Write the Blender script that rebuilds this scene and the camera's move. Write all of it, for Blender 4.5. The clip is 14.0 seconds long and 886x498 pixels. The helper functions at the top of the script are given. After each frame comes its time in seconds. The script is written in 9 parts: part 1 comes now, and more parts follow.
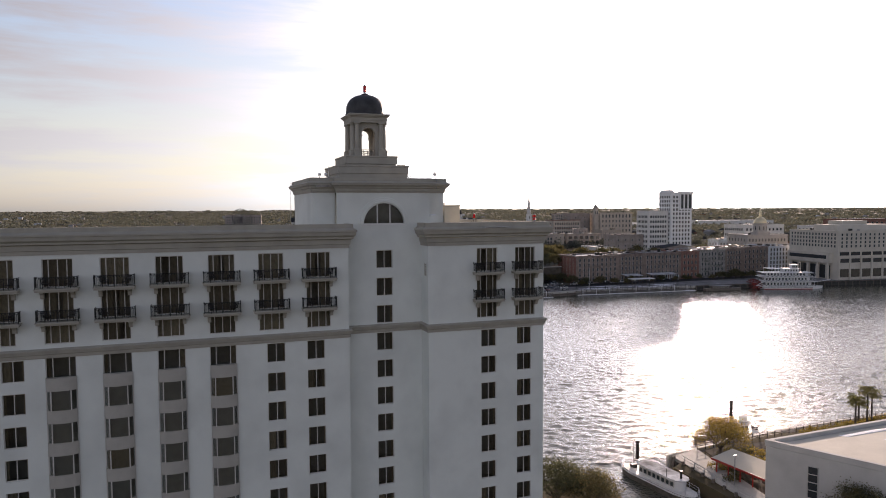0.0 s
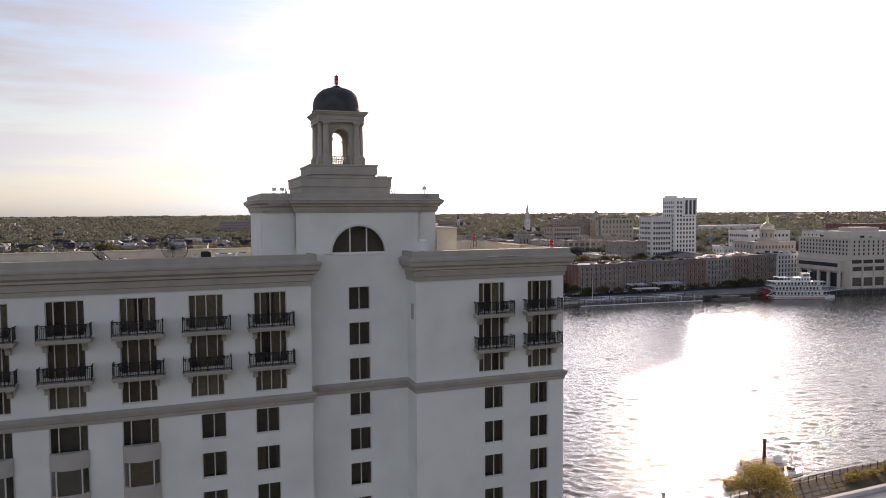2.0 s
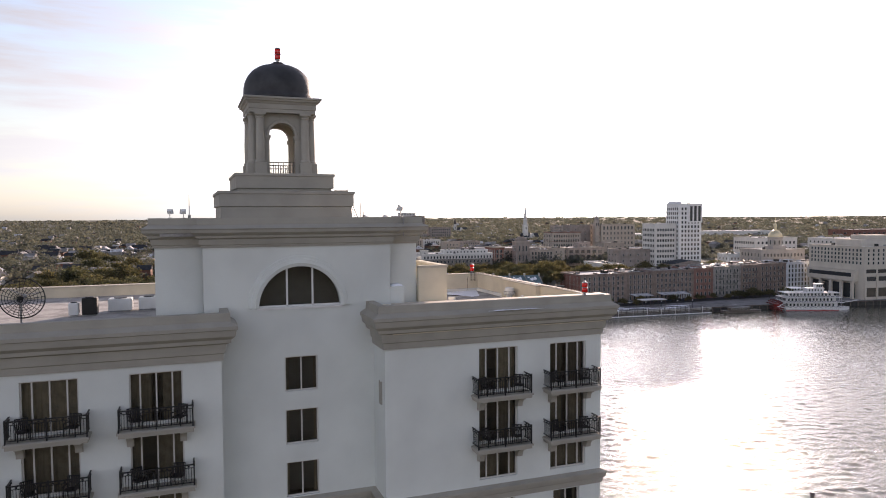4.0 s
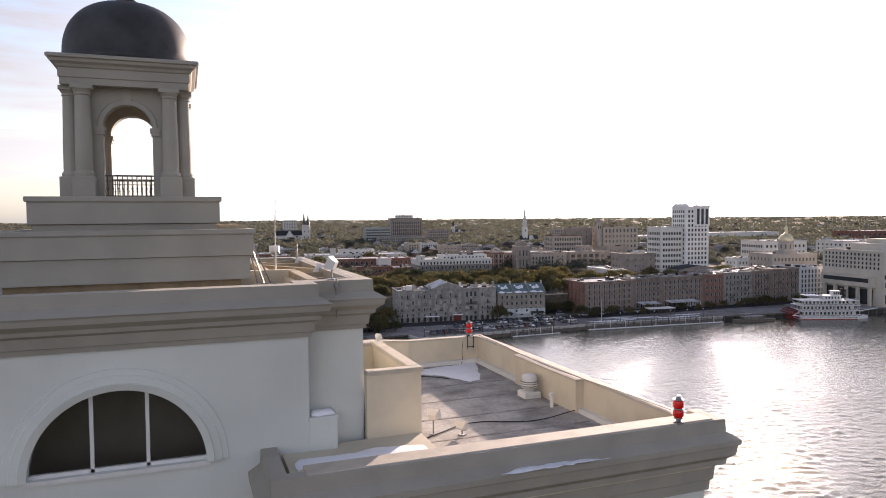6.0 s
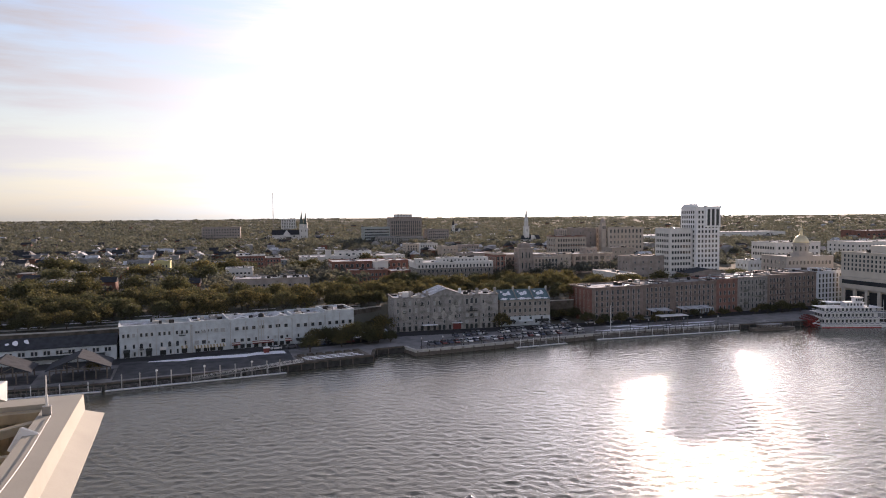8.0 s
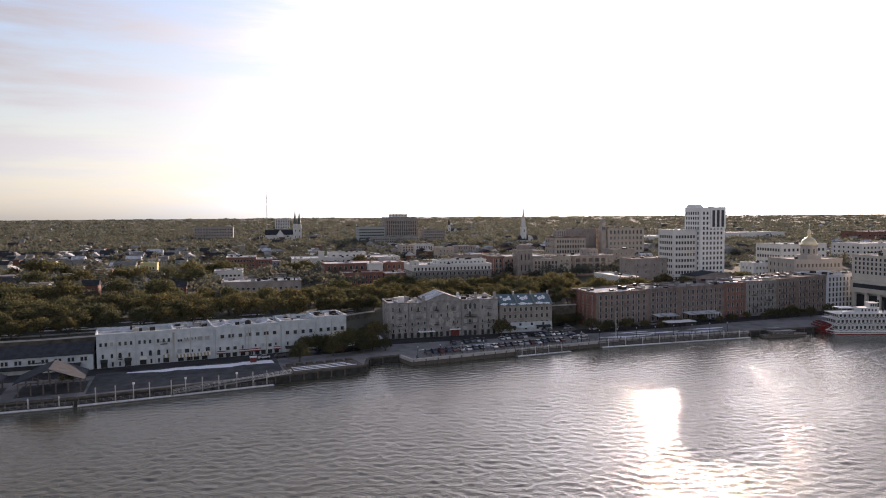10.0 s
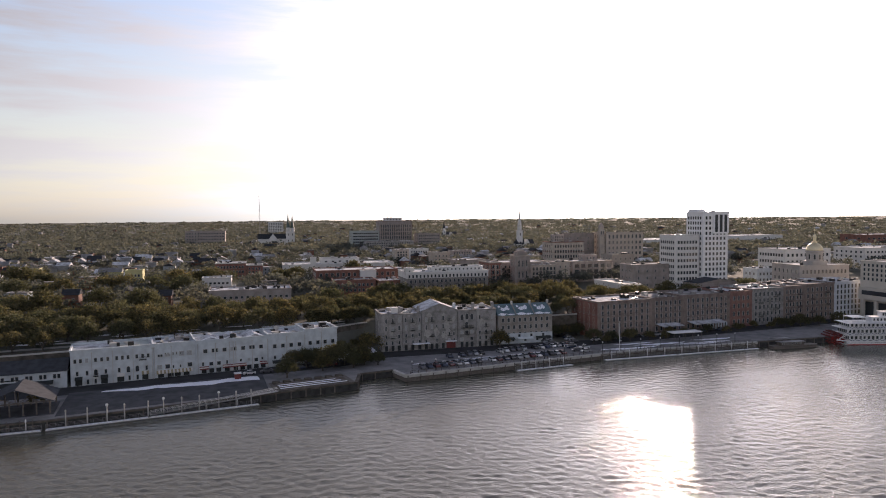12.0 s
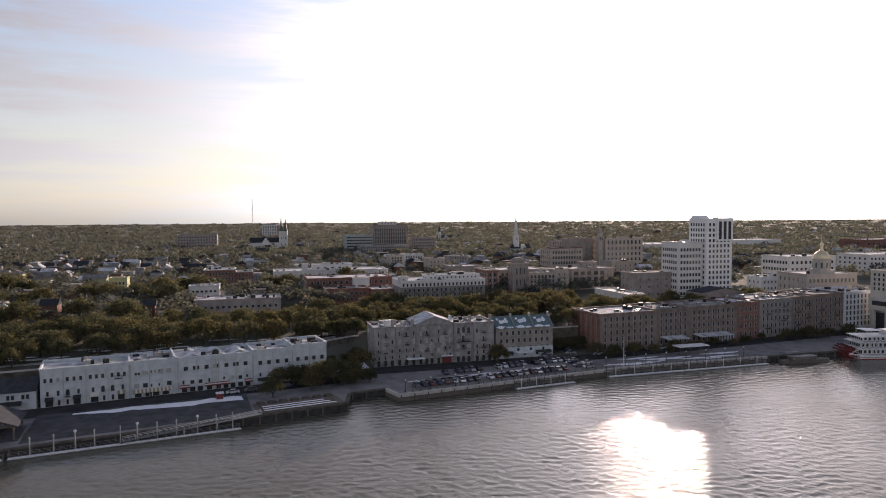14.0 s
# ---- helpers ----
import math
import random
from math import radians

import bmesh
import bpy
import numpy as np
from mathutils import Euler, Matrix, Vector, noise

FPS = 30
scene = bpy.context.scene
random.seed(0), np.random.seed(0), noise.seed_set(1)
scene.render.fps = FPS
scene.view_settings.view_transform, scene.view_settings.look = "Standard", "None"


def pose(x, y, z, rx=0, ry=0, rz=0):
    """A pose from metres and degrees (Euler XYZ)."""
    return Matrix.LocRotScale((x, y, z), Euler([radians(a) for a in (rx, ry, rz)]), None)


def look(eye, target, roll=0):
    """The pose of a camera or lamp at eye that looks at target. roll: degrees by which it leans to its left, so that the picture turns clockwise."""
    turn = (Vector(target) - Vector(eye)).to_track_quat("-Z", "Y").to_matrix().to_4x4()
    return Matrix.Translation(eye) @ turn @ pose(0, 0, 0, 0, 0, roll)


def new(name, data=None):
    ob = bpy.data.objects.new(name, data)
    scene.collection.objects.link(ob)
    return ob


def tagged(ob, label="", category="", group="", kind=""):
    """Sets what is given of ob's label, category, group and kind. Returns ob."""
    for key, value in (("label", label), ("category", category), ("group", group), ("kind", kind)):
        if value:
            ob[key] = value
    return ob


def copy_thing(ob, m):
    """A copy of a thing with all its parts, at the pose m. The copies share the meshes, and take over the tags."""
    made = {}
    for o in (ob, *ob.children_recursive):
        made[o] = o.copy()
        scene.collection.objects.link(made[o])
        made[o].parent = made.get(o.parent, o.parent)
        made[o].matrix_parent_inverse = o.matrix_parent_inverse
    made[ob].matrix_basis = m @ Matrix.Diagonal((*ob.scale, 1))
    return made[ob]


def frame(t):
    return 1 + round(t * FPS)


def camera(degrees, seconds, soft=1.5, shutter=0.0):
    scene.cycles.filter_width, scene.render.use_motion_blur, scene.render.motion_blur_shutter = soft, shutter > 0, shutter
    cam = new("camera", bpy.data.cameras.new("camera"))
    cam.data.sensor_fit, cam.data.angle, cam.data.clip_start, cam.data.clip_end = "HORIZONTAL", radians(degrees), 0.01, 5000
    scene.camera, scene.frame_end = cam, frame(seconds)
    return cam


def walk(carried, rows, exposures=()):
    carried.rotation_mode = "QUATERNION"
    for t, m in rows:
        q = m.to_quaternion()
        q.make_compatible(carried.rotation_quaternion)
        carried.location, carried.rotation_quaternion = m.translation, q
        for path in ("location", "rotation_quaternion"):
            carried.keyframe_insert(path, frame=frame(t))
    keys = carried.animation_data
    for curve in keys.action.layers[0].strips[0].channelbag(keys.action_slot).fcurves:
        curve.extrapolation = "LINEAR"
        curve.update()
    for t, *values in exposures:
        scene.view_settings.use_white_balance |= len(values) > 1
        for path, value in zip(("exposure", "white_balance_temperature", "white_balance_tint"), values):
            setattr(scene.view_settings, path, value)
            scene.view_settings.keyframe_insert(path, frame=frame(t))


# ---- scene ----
# The camera rises past a hotel tower and out over a river towards an old town.
# World axes follow the hotel: x along its facade, y towards the river, z up from the water.
cam = camera(65.5, 14.0, soft=1.0)
PATH = [
    (0, (-18.833, -73.407, 49.17), (-18.152, -71.53, 49.052), -0.3),
    (0.5, (-17.381, -69.478, 49.541), (-16.697, -67.602, 49.425), -0.3),
    (1, (-15.811, -65.751, 49.938), (-15.126, -63.875, 49.825), -0.3),
    (1.5, (-14.206, -61.667, 50.369), (-13.519, -59.792, 50.259), -0.4),
    (2, (-12.491, -57.31, 50.862), (-11.803, -55.436, 50.756), -0.4),
    (2.5, (-10.699, -52.915, 51.373), (-10.01, -51.04, 51.269), -0.4),
    (3, (-8.889, -48.515, 51.767), (-8.197, -46.641, 51.667), -0.4),
    (5.5, (0.849, -25.641, 53.955), (1.549, -23.77, 53.863), -0.3),
    (6, (2.78, -21.08, 54.504), (3.481, -19.209, 54.412), -0.5),
    (6.5, (4.795, -16.336, 54.973), (5.497, -14.466, 54.882), -0.5),
    (7, (6.779, -11.579, 55.514), (7.482, -9.709, 55.421), -0.5),
    (7.5, (8.7, -6.85, 55.97), (9.404, -4.981, 55.875), -0.5),
    (8, (10.7, -2.15, 56.47), (11.4, -0.279, 56.372), -0.5),
    (10.5, (16.157, 15.546, 57.518), (16.874, 17.41, 57.419), -0.4),
    (11, (17.396, 18.782, 57.999), (18.117, 20.645, 57.901), -0.4),
    (11.5, (18.643, 22.04, 58.516), (19.368, 23.901, 58.42), -0.4),
    (12, (19.896, 25.319, 59.07), (20.623, 27.18, 58.977), -0.5),
    (12.5, (21.157, 28.619, 59.661), (21.887, 30.479, 59.571), -0.4),
    (13, (22.425, 31.94, 60.289), (23.158, 33.799, 60.199), -0.4),
    (13.5, (23.7, 35.283, 60.954), (24.436, 37.141, 60.866), -0.4),
    (14, (24.982, 38.647, 61.656), (25.722, 40.503, 61.569), -0.4),
]
# the clip's camera opens up as it nears the pale tower, then closes again over the water
EXPOSURES = [(0, 0.42), (3, 0.78), (5.5, 0.96), (7.5, 0.72), (11, 0.53), (14, 0.39)]
walk(cam, [(t, look(eye, target, roll)) for t, eye, target, roll in PATH], [(t, e, 6700, 30) for t, e in EXPOSURES])

# ---- sky and sun ----
SUN_AZ, SUN_EL = radians(40.6), radians(10.9)
SUN_DIR = Vector((math.sin(SUN_AZ) * math.cos(SUN_EL), math.cos(SUN_AZ) * math.cos(SUN_EL), math.sin(SUN_EL)))


def make_world():
    w = bpy.data.worlds.new("sky")
    scene.world = w
    w.use_nodes = True
    n, l = w.node_tree.nodes, w.node_tree.links
    n.clear()
    out, bg = n.new("ShaderNodeOutputWorld"), n.new("ShaderNodeBackground")
    sky = n.new("ShaderNodeTexSky")
    sky.sky_type, sky.sun_disc = "NISHITA", False
    sky.sun_elevation, sky.sun_rotation = SUN_EL, SUN_AZ
    sky.air_density, sky.dust_density, sky.ozone_density = 1.0, 0.6, 1.2
    geo = n.new("ShaderNodeTexCoord")
    mp = n.new("ShaderNodeMapping")
    mp.inputs["Scale"].default_value, mp.inputs["Rotation"].default_value = (1.2, 2.4, 11.0), (0.10, 0.15, 0.4)
    nz = n.new("ShaderNodeTexNoise")
    nz.inputs["Scale"].default_value, nz.inputs["Detail"].default_value, nz.inputs["Roughness"].default_value = 2.1, 7, 0.6
    ramp = n.new("ShaderNodeMapRange")
    ramp.inputs["To Min"].default_value = 0.05
    ramp.inputs["From Min"].default_value, ramp.inputs["From Max"].default_value = 0.40, 0.58
    # thin high cloud: scatters the light of the sky behind it, whitened
    bw = n.new("ShaderNodeRGBToBW")
    veil = n.new("ShaderNodeMix")
    veil.data_type = "RGBA"
    veil.inputs["B"].default_value = (1.0, 0.99, 0.97, 1)
    mul = n.new("ShaderNodeMix")
    mul.data_type, mul.blend_type = "RGBA", "MULTIPLY"
    mul.inputs["Factor"].default_value = 1.0
    mul.inputs["A"].default_value = (0.85, 0.925, 0.955, 1)
    l.new(geo.outputs["Generated"], mp.inputs["Vector"])
    l.new(mp.outputs["Vector"], nz.inputs["Vector"])
    l.new(nz.outputs["Fac"], ramp.inputs["Value"])
    l.new(sky.outputs["Color"], bw.inputs["Color"])
    # and throws more of the sun's light forwards, about the sun
    near, lobe, gain, fwd = n.new("ShaderNodeVectorMath"), n.new("ShaderNodeMath"), n.new("ShaderNodeMath"), n.new("ShaderNodeMath")
    near.operation, near.inputs[1].default_value = "DOT_PRODUCT", SUN_DIR
    lobe.operation, lobe.inputs[1].default_value, lobe.use_clamp = "POWER", 7.0, True
    pos = n.new("ShaderNodeMath")
    pos.operation, pos.inputs[1].default_value = "MAXIMUM", 0.0
    gain.operation, gain.inputs[1].default_value, gain.inputs[2].default_value = "MULTIPLY_ADD", 1.8, 0.80
    fwd.operation = "MULTIPLY"
    # unseen cloud opposite the low sun, lit in the face, added as fill light
    neg, back = n.new("ShaderNodeMath"), n.new("ShaderNodeMath")
    neg.operation, neg.inputs[1].default_value, neg.use_clamp = "MULTIPLY", -1.0, True
    back.operation, back.inputs[1].default_value = "MULTIPLY_ADD", 0.9
    l.new(near.outputs["Value"], neg.inputs[0])
    l.new(neg.outputs["Value"], back.inputs[0]), l.new(gain.outputs["Value"], back.inputs[2])
    l.new(geo.outputs["Generated"], near.inputs[0])
    l.new(near.outputs["Value"], pos.inputs[0])
    l.new(pos.outputs["Value"], lobe.inputs[0])
    l.new(lobe.outputs["Value"], gain.inputs[0])
    l.new(bw.outputs["Val"], fwd.inputs[0]), l.new(back.outputs["Value"], fwd.inputs[1])
    l.new(fwd.outputs["Value"], mul.inputs["B"])
    # haze along the horizon whitens the sky there too
    sep, low = n.new("ShaderNodeSeparateXYZ"), n.new("ShaderNodeMapRange")
    dust, dusk = n.new("ShaderNodeMix"), n.new("ShaderNodeMix")
    dust.data_type, dust.blend_type, dusk.data_type = "RGBA", "MULTIPLY", "RGBA"
    dust.inputs["Factor"].default_value = 1.0
    dust.inputs["A"].default_value = (0.485, 0.54, 0.485, 1)
    low.inputs["From Min"].default_value, low.inputs["From Max"].default_value = 0.0, 0.30
    low.inputs["To Min"].default_value, low.inputs["To Max"].default_value = 0.9, 0.0
    l.new(geo.outputs["Generated"], sep.inputs["Vector"])
    l.new(sep.outputs["Z"], low.inputs["Value"])
    l.new(bw.outputs["Val"], dust.inputs["B"])
    l.new(low.outputs["Result"], dusk.inputs["Factor"])
    l.new(veil.outputs["Result"], dusk.inputs["A"])
    l.new(dust.outputs["Result"], dusk.inputs["B"])
    l.new(ramp.outputs["Result"], veil.inputs["Factor"])
    l.new(sky.outputs["Color"], veil.inputs["A"])
    l.new(mul.outputs["Result"], veil.inputs["B"])
    l.new(dusk.outputs["Result"], bg.inputs["Color"])
    bg.inputs["Strength"].default_value = 0.15
    l.new(bg.outputs["Background"], out.inputs["Surface"])


make_world()
sun = new("sun", bpy.data.lights.new("sun", "SUN"))
sun.data.energy, sun.data.angle, sun.data.color = 5.0, radians(0.6), (1.0, 0.86, 0.66)
sun.matrix_world = look((60, 60, 150), Vector((60, 60, 150)) - SUN_DIR)

# ---- materials ----
def material(name, color, rough=0.7, metal=0.0, vary=0.18, scale=2.0, fine=30.0, bump=0.15, spec=0.4, tint=None, random_amount=0.0, dirt=None, stretch=None):
    """A surface with two scales of variation: broad staining and fine grain with relief. tint: the colour stains go to."""
    m = bpy.data.materials.new(name)
    m.use_nodes = True
    n, l = m.node_tree.nodes, m.node_tree.links
    b = n["Principled BSDF"]
    b.inputs["Roughness"].default_value, b.inputs["Metallic"].default_value = rough, metal
    b.inputs["Specular IOR Level"].default_value = spec
    tc = n.new("ShaderNodeTexCoord")
    src = tc.outputs["Object"]
    if stretch:
        mp = n.new("ShaderNodeMapping")
        mp.inputs["Scale"].default_value = stretch
        l.new(src, mp.inputs["Vector"])
        src = mp.outputs["Vector"]
    broad, grain = n.new("ShaderNodeTexNoise"), n.new("ShaderNodeTexNoise")
    for t, s, d in ((broad, scale, 5), (grain, fine, 4)):
        t.inputs["Scale"].default_value, t.inputs["Detail"].default_value = s, d
        l.new(src, t.inputs["Vector"])
    mix = n.new("ShaderNodeMix")
    mix.data_type = "RGBA"
    dark = tint or tuple(c * (1 - 1.6 * vary) for c in color)
    mix.inputs["A"].default_value, mix.inputs["B"].default_value = (*color, 1), (*dark, 1)
    rng = n.new("ShaderNodeMapRange")
    rng.inputs["From Min"].default_value, rng.inputs["From Max"].default_value = 0.40, 0.75
    l.new(broad.outputs["Fac"], rng.inputs["Value"])
    l.new(rng.outputs["Result"], mix.inputs["Factor"])
    hsv = n.new("ShaderNodeHueSaturation")
    val = n.new("ShaderNodeMapRange")
    val.inputs["To Min"].default_value, val.inputs["To Max"].default_value = 1 - 0.6 * vary, 1 + 0.6 * vary
    l.new(grain.outputs["Fac"], val.inputs["Value"])
    last = val.outputs["Result"]
    if random_amount:
        inf = n.new("ShaderNodeObjectInfo")
        r2 = n.new("ShaderNodeMapRange")
        r2.inputs["To Min"].default_value, r2.inputs["To Max"].default_value = 1 - random_amount, 1 + random_amount
        l.new(inf.outputs["Random"], r2.inputs["Value"])
        mu = n.new("ShaderNodeMath")
        mu.operation = "MULTIPLY"
        l.new(last, mu.inputs[0]), l.new(r2.outputs["Result"], mu.inputs[1])
        last = mu.outputs["Value"]
    l.new(last, hsv.inputs["Value"])
    l.new(mix.outputs["Result"], hsv.inputs["Color"])
    l.new(hsv.outputs["Color"], b.inputs["Base Color"])
    if bump:
        bp = n.new("ShaderNodeBump")
        bp.inputs["Strength"].default_value, bp.inputs["Distance"].default_value = bump, 0.02
        l.new(grain.outputs["Fac"], bp.inputs["Height"])
        l.new(bp.outputs["Normal"], b.inputs["Normal"])
    return m


def leaf_material(name, color, other, low=0.6, high=1.35, sheer=0.3, hue=""):
    """Leaves: colour varies by clump and by tree, a little light comes through."""
    m = bpy.data.materials.new(name)
    m.use_nodes = True
    n, l = m.node_tree.nodes, m.node_tree.links
    b = n["Principled BSDF"]
    b.inputs["Roughness"].default_value, b.inputs["Specular IOR Level"].default_value = 0.75, 0.2
    geo, inf = n.new("ShaderNodeNewGeometry"), n.new("ShaderNodeObjectInfo")
    mix, hsv = n.new("ShaderNodeMix"), n.new("ShaderNodeHueSaturation")
    mix.data_type = "RGBA"
    mix.inputs["A"].default_value, mix.inputs["B"].default_value = (*color, 1), (*other, 1)
    ad = n.new("ShaderNodeMath")
    ad.operation = "MULTIPLY"
    l.new(geo.outputs["Random Per Island"], ad.inputs[0])
    if hue:
        at = n.new("ShaderNodeAttribute")
        at.attribute_name = hue
        l.new(at.outputs["Fac"], ad.inputs[1])
    else:
        l.new(inf.outputs["Random"], ad.inputs[1])
    l.new(ad.outputs["Value"], mix.inputs["Factor"])
    rng = n.new("ShaderNodeMapRange")
    rng.inputs["To Min"].default_value, rng.inputs["To Max"].default_value = low, high
    l.new(geo.outputs["Random Per Island"], rng.inputs["Value"])
    l.new(rng.outputs["Result"], hsv.inputs["Value"])
    l.new(mix.outputs["Result"], hsv.inputs["Color"])
    l.new(hsv.outputs["Color"], b.inputs["Base Color"])
    tr, add = n.new("ShaderNodeBsdfTranslucent"), n.new("ShaderNodeMixShader")
    add.inputs["Fac"].default_value = sheer
    # light that comes through a leaf is yellower and stronger than what it throws back
    glow = n.new("ShaderNodeMix")
    glow.data_type, glow.blend_type = "RGBA", "MULTIPLY"
    glow.inputs["Factor"].default_value, glow.inputs["B"].default_value = 1.0, (1.2, 1.2, 0.95, 1)
    l.new(hsv.outputs["Color"], glow.inputs["A"])
    l.new(glow.outputs["Result"], tr.inputs["Color"])
    l.new(b.outputs["BSDF"], add.inputs[1]), l.new(tr.outputs["BSDF"], add.inputs[2])
    l.new(add.outputs["Shader"], n["Material Output"].inputs["Surface"])
    return m


def glass_material(name, tint=(0.75, 0.78, 0.78)):
    """A thin pane: clear seen straight on, a mirror at a slant."""
    m = bpy.data.materials.new(name)
    m.use_nodes = True
    n, l = m.node_tree.nodes, m.node_tree.links
    n.remove(n["Principled BSDF"])
    clear, gloss, mix, fr = n.new("ShaderNodeBsdfTransparent"), n.new("ShaderNodeBsdfGlossy"), n.new("ShaderNodeMixShader"), n.new("ShaderNodeFresnel")
    clear.inputs["Color"].default_value = (*tint, 1)
    gloss.inputs["Roughness"].default_value = 0.02
    fr.inputs["IOR"].default_value = 1.75
    l.new(fr.outputs["Fac"], mix.inputs["Fac"])
    l.new(clear.outputs["BSDF"], mix.inputs[1]), l.new(gloss.outputs["BSDF"], mix.inputs[2])
    l.new(mix.outputs["Shader"], n["Material Output"].inputs["Surface"])
    return m


def water_material():
    m = bpy.data.materials.new("river_water")
    m.use_nodes = True
    n, l = m.node_tree.nodes, m.node_tree.links
    b = n["Principled BSDF"]
    b.inputs["Base Color"].default_value = (0.094, 0.090, 0.068, 1)
    b.inputs["Roughness"].default_value, b.inputs["IOR"].default_value = 0.045, 1.333
    tc = n.new("ShaderNodeTexCoord")
    rip = n.new("ShaderNodeAttribute")
    rip.attribute_name = "ripple"
    last = None
    for scale, stretch, turn, dist in ((1.25, (1, 1.4, 1), -0.35, 0.15), (3.2, (1, 1.2, 1), 0.3, 0.03)):
        mp, nz, bp = n.new("ShaderNodeMapping"), n.new("ShaderNodeTexNoise"), n.new("ShaderNodeBump")
        mp.inputs["Scale"].default_value, mp.inputs["Rotation"].default_value = stretch, (0, 0, turn)
        nz.inputs["Scale"].default_value, nz.inputs["Detail"].default_value, nz.inputs["Distortion"].default_value = scale, 1.2, 0.5
        bp.inputs["Distance"].default_value = dist
        l.new(rip.outputs["Fac"], bp.inputs["Strength"])
        l.new(tc.outputs["Object"], mp.inputs["Vector"]), l.new(mp.outputs["Vector"], nz.inputs["Vector"]), l.new(nz.outputs["Fac"], bp.inputs["Height"])
        if last:
            l.new(last.outputs["Normal"], bp.inputs["Normal"])
        last = bp
    l.new(last.outputs["Normal"], b.inputs["Normal"])
    return m


STUCCO = material("white_stucco", (0.69, 0.72, 0.685), 0.85, vary=0.10, scale=0.25, fine=25, bump=0.12)
TRIM = material("taupe_trim", (0.37, 0.35, 0.30), 0.8, vary=0.10, scale=0.7, fine=30, bump=0.1)
CREAM = material("cream_render", (0.62, 0.56, 0.44), 0.85, vary=0.10, scale=0.8, fine=25, bump=0.12)
CAP = material("pale_coping", (0.51, 0.46, 0.38), 0.8, vary=0.14, scale=1.5, fine=30)
LEAD = material("dark_dome_copper", (0.055, 0.055, 0.058), 0.55, vary=0.25, scale=1.2, fine=14, bump=0.2, spec=0.3)
DECK = material("roof_membrane", (0.40, 0.385, 0.365), 0.9, vary=0.6, scale=0.8, fine=6, bump=0.35, tint=(0.16, 0.15, 0.145))
SNOW = material("snow", (0.86, 0.88, 0.92), 0.7, vary=0.04, scale=1.5, fine=12, bump=0.4)
RED = material("red_lens", (0.75, 0.012, 0.008), 0.15, vary=0.05, bump=0.0, spec=0.6)
STEEL = material("grey_steel", (0.30, 0.30, 0.30), 0.45, 0.8, vary=0.12, bump=0.05)
IRON = material("black_iron", (0.025, 0.024, 0.023), 0.5, 0.3, vary=0.2, bump=0.05)
PLASTIC = material("pale_plastic", (0.72, 0.72, 0.70), 0.5, vary=0.06, bump=0.03)
FRAME = material("beige_window_frame", (0.58, 0.56, 0.52), 0.5, vary=0.06, bump=0.02)
CURTAIN = material("tan_curtain", (0.22, 0.185, 0.13), 0.9, vary=0.15, scale=4, fine=40, bump=0.1, random_amount=0.4)
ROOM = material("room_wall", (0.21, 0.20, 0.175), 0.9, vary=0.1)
GLASS = glass_material("window_glass")
TIMBER = material("pale_framing_timber", (0.43, 0.355, 0.24), 0.75, vary=0.15, scale=3, fine=20, stretch=(1, 1, 1))
PLY = material("ribbed_ply", (0.34, 0.26, 0.16), 0.8, vary=0.2, scale=2, fine=18)
BLOCK = material("concrete_block", (0.20, 0.20, 0.19), 0.9, vary=0.15, fine=40)
WATER = water_material()

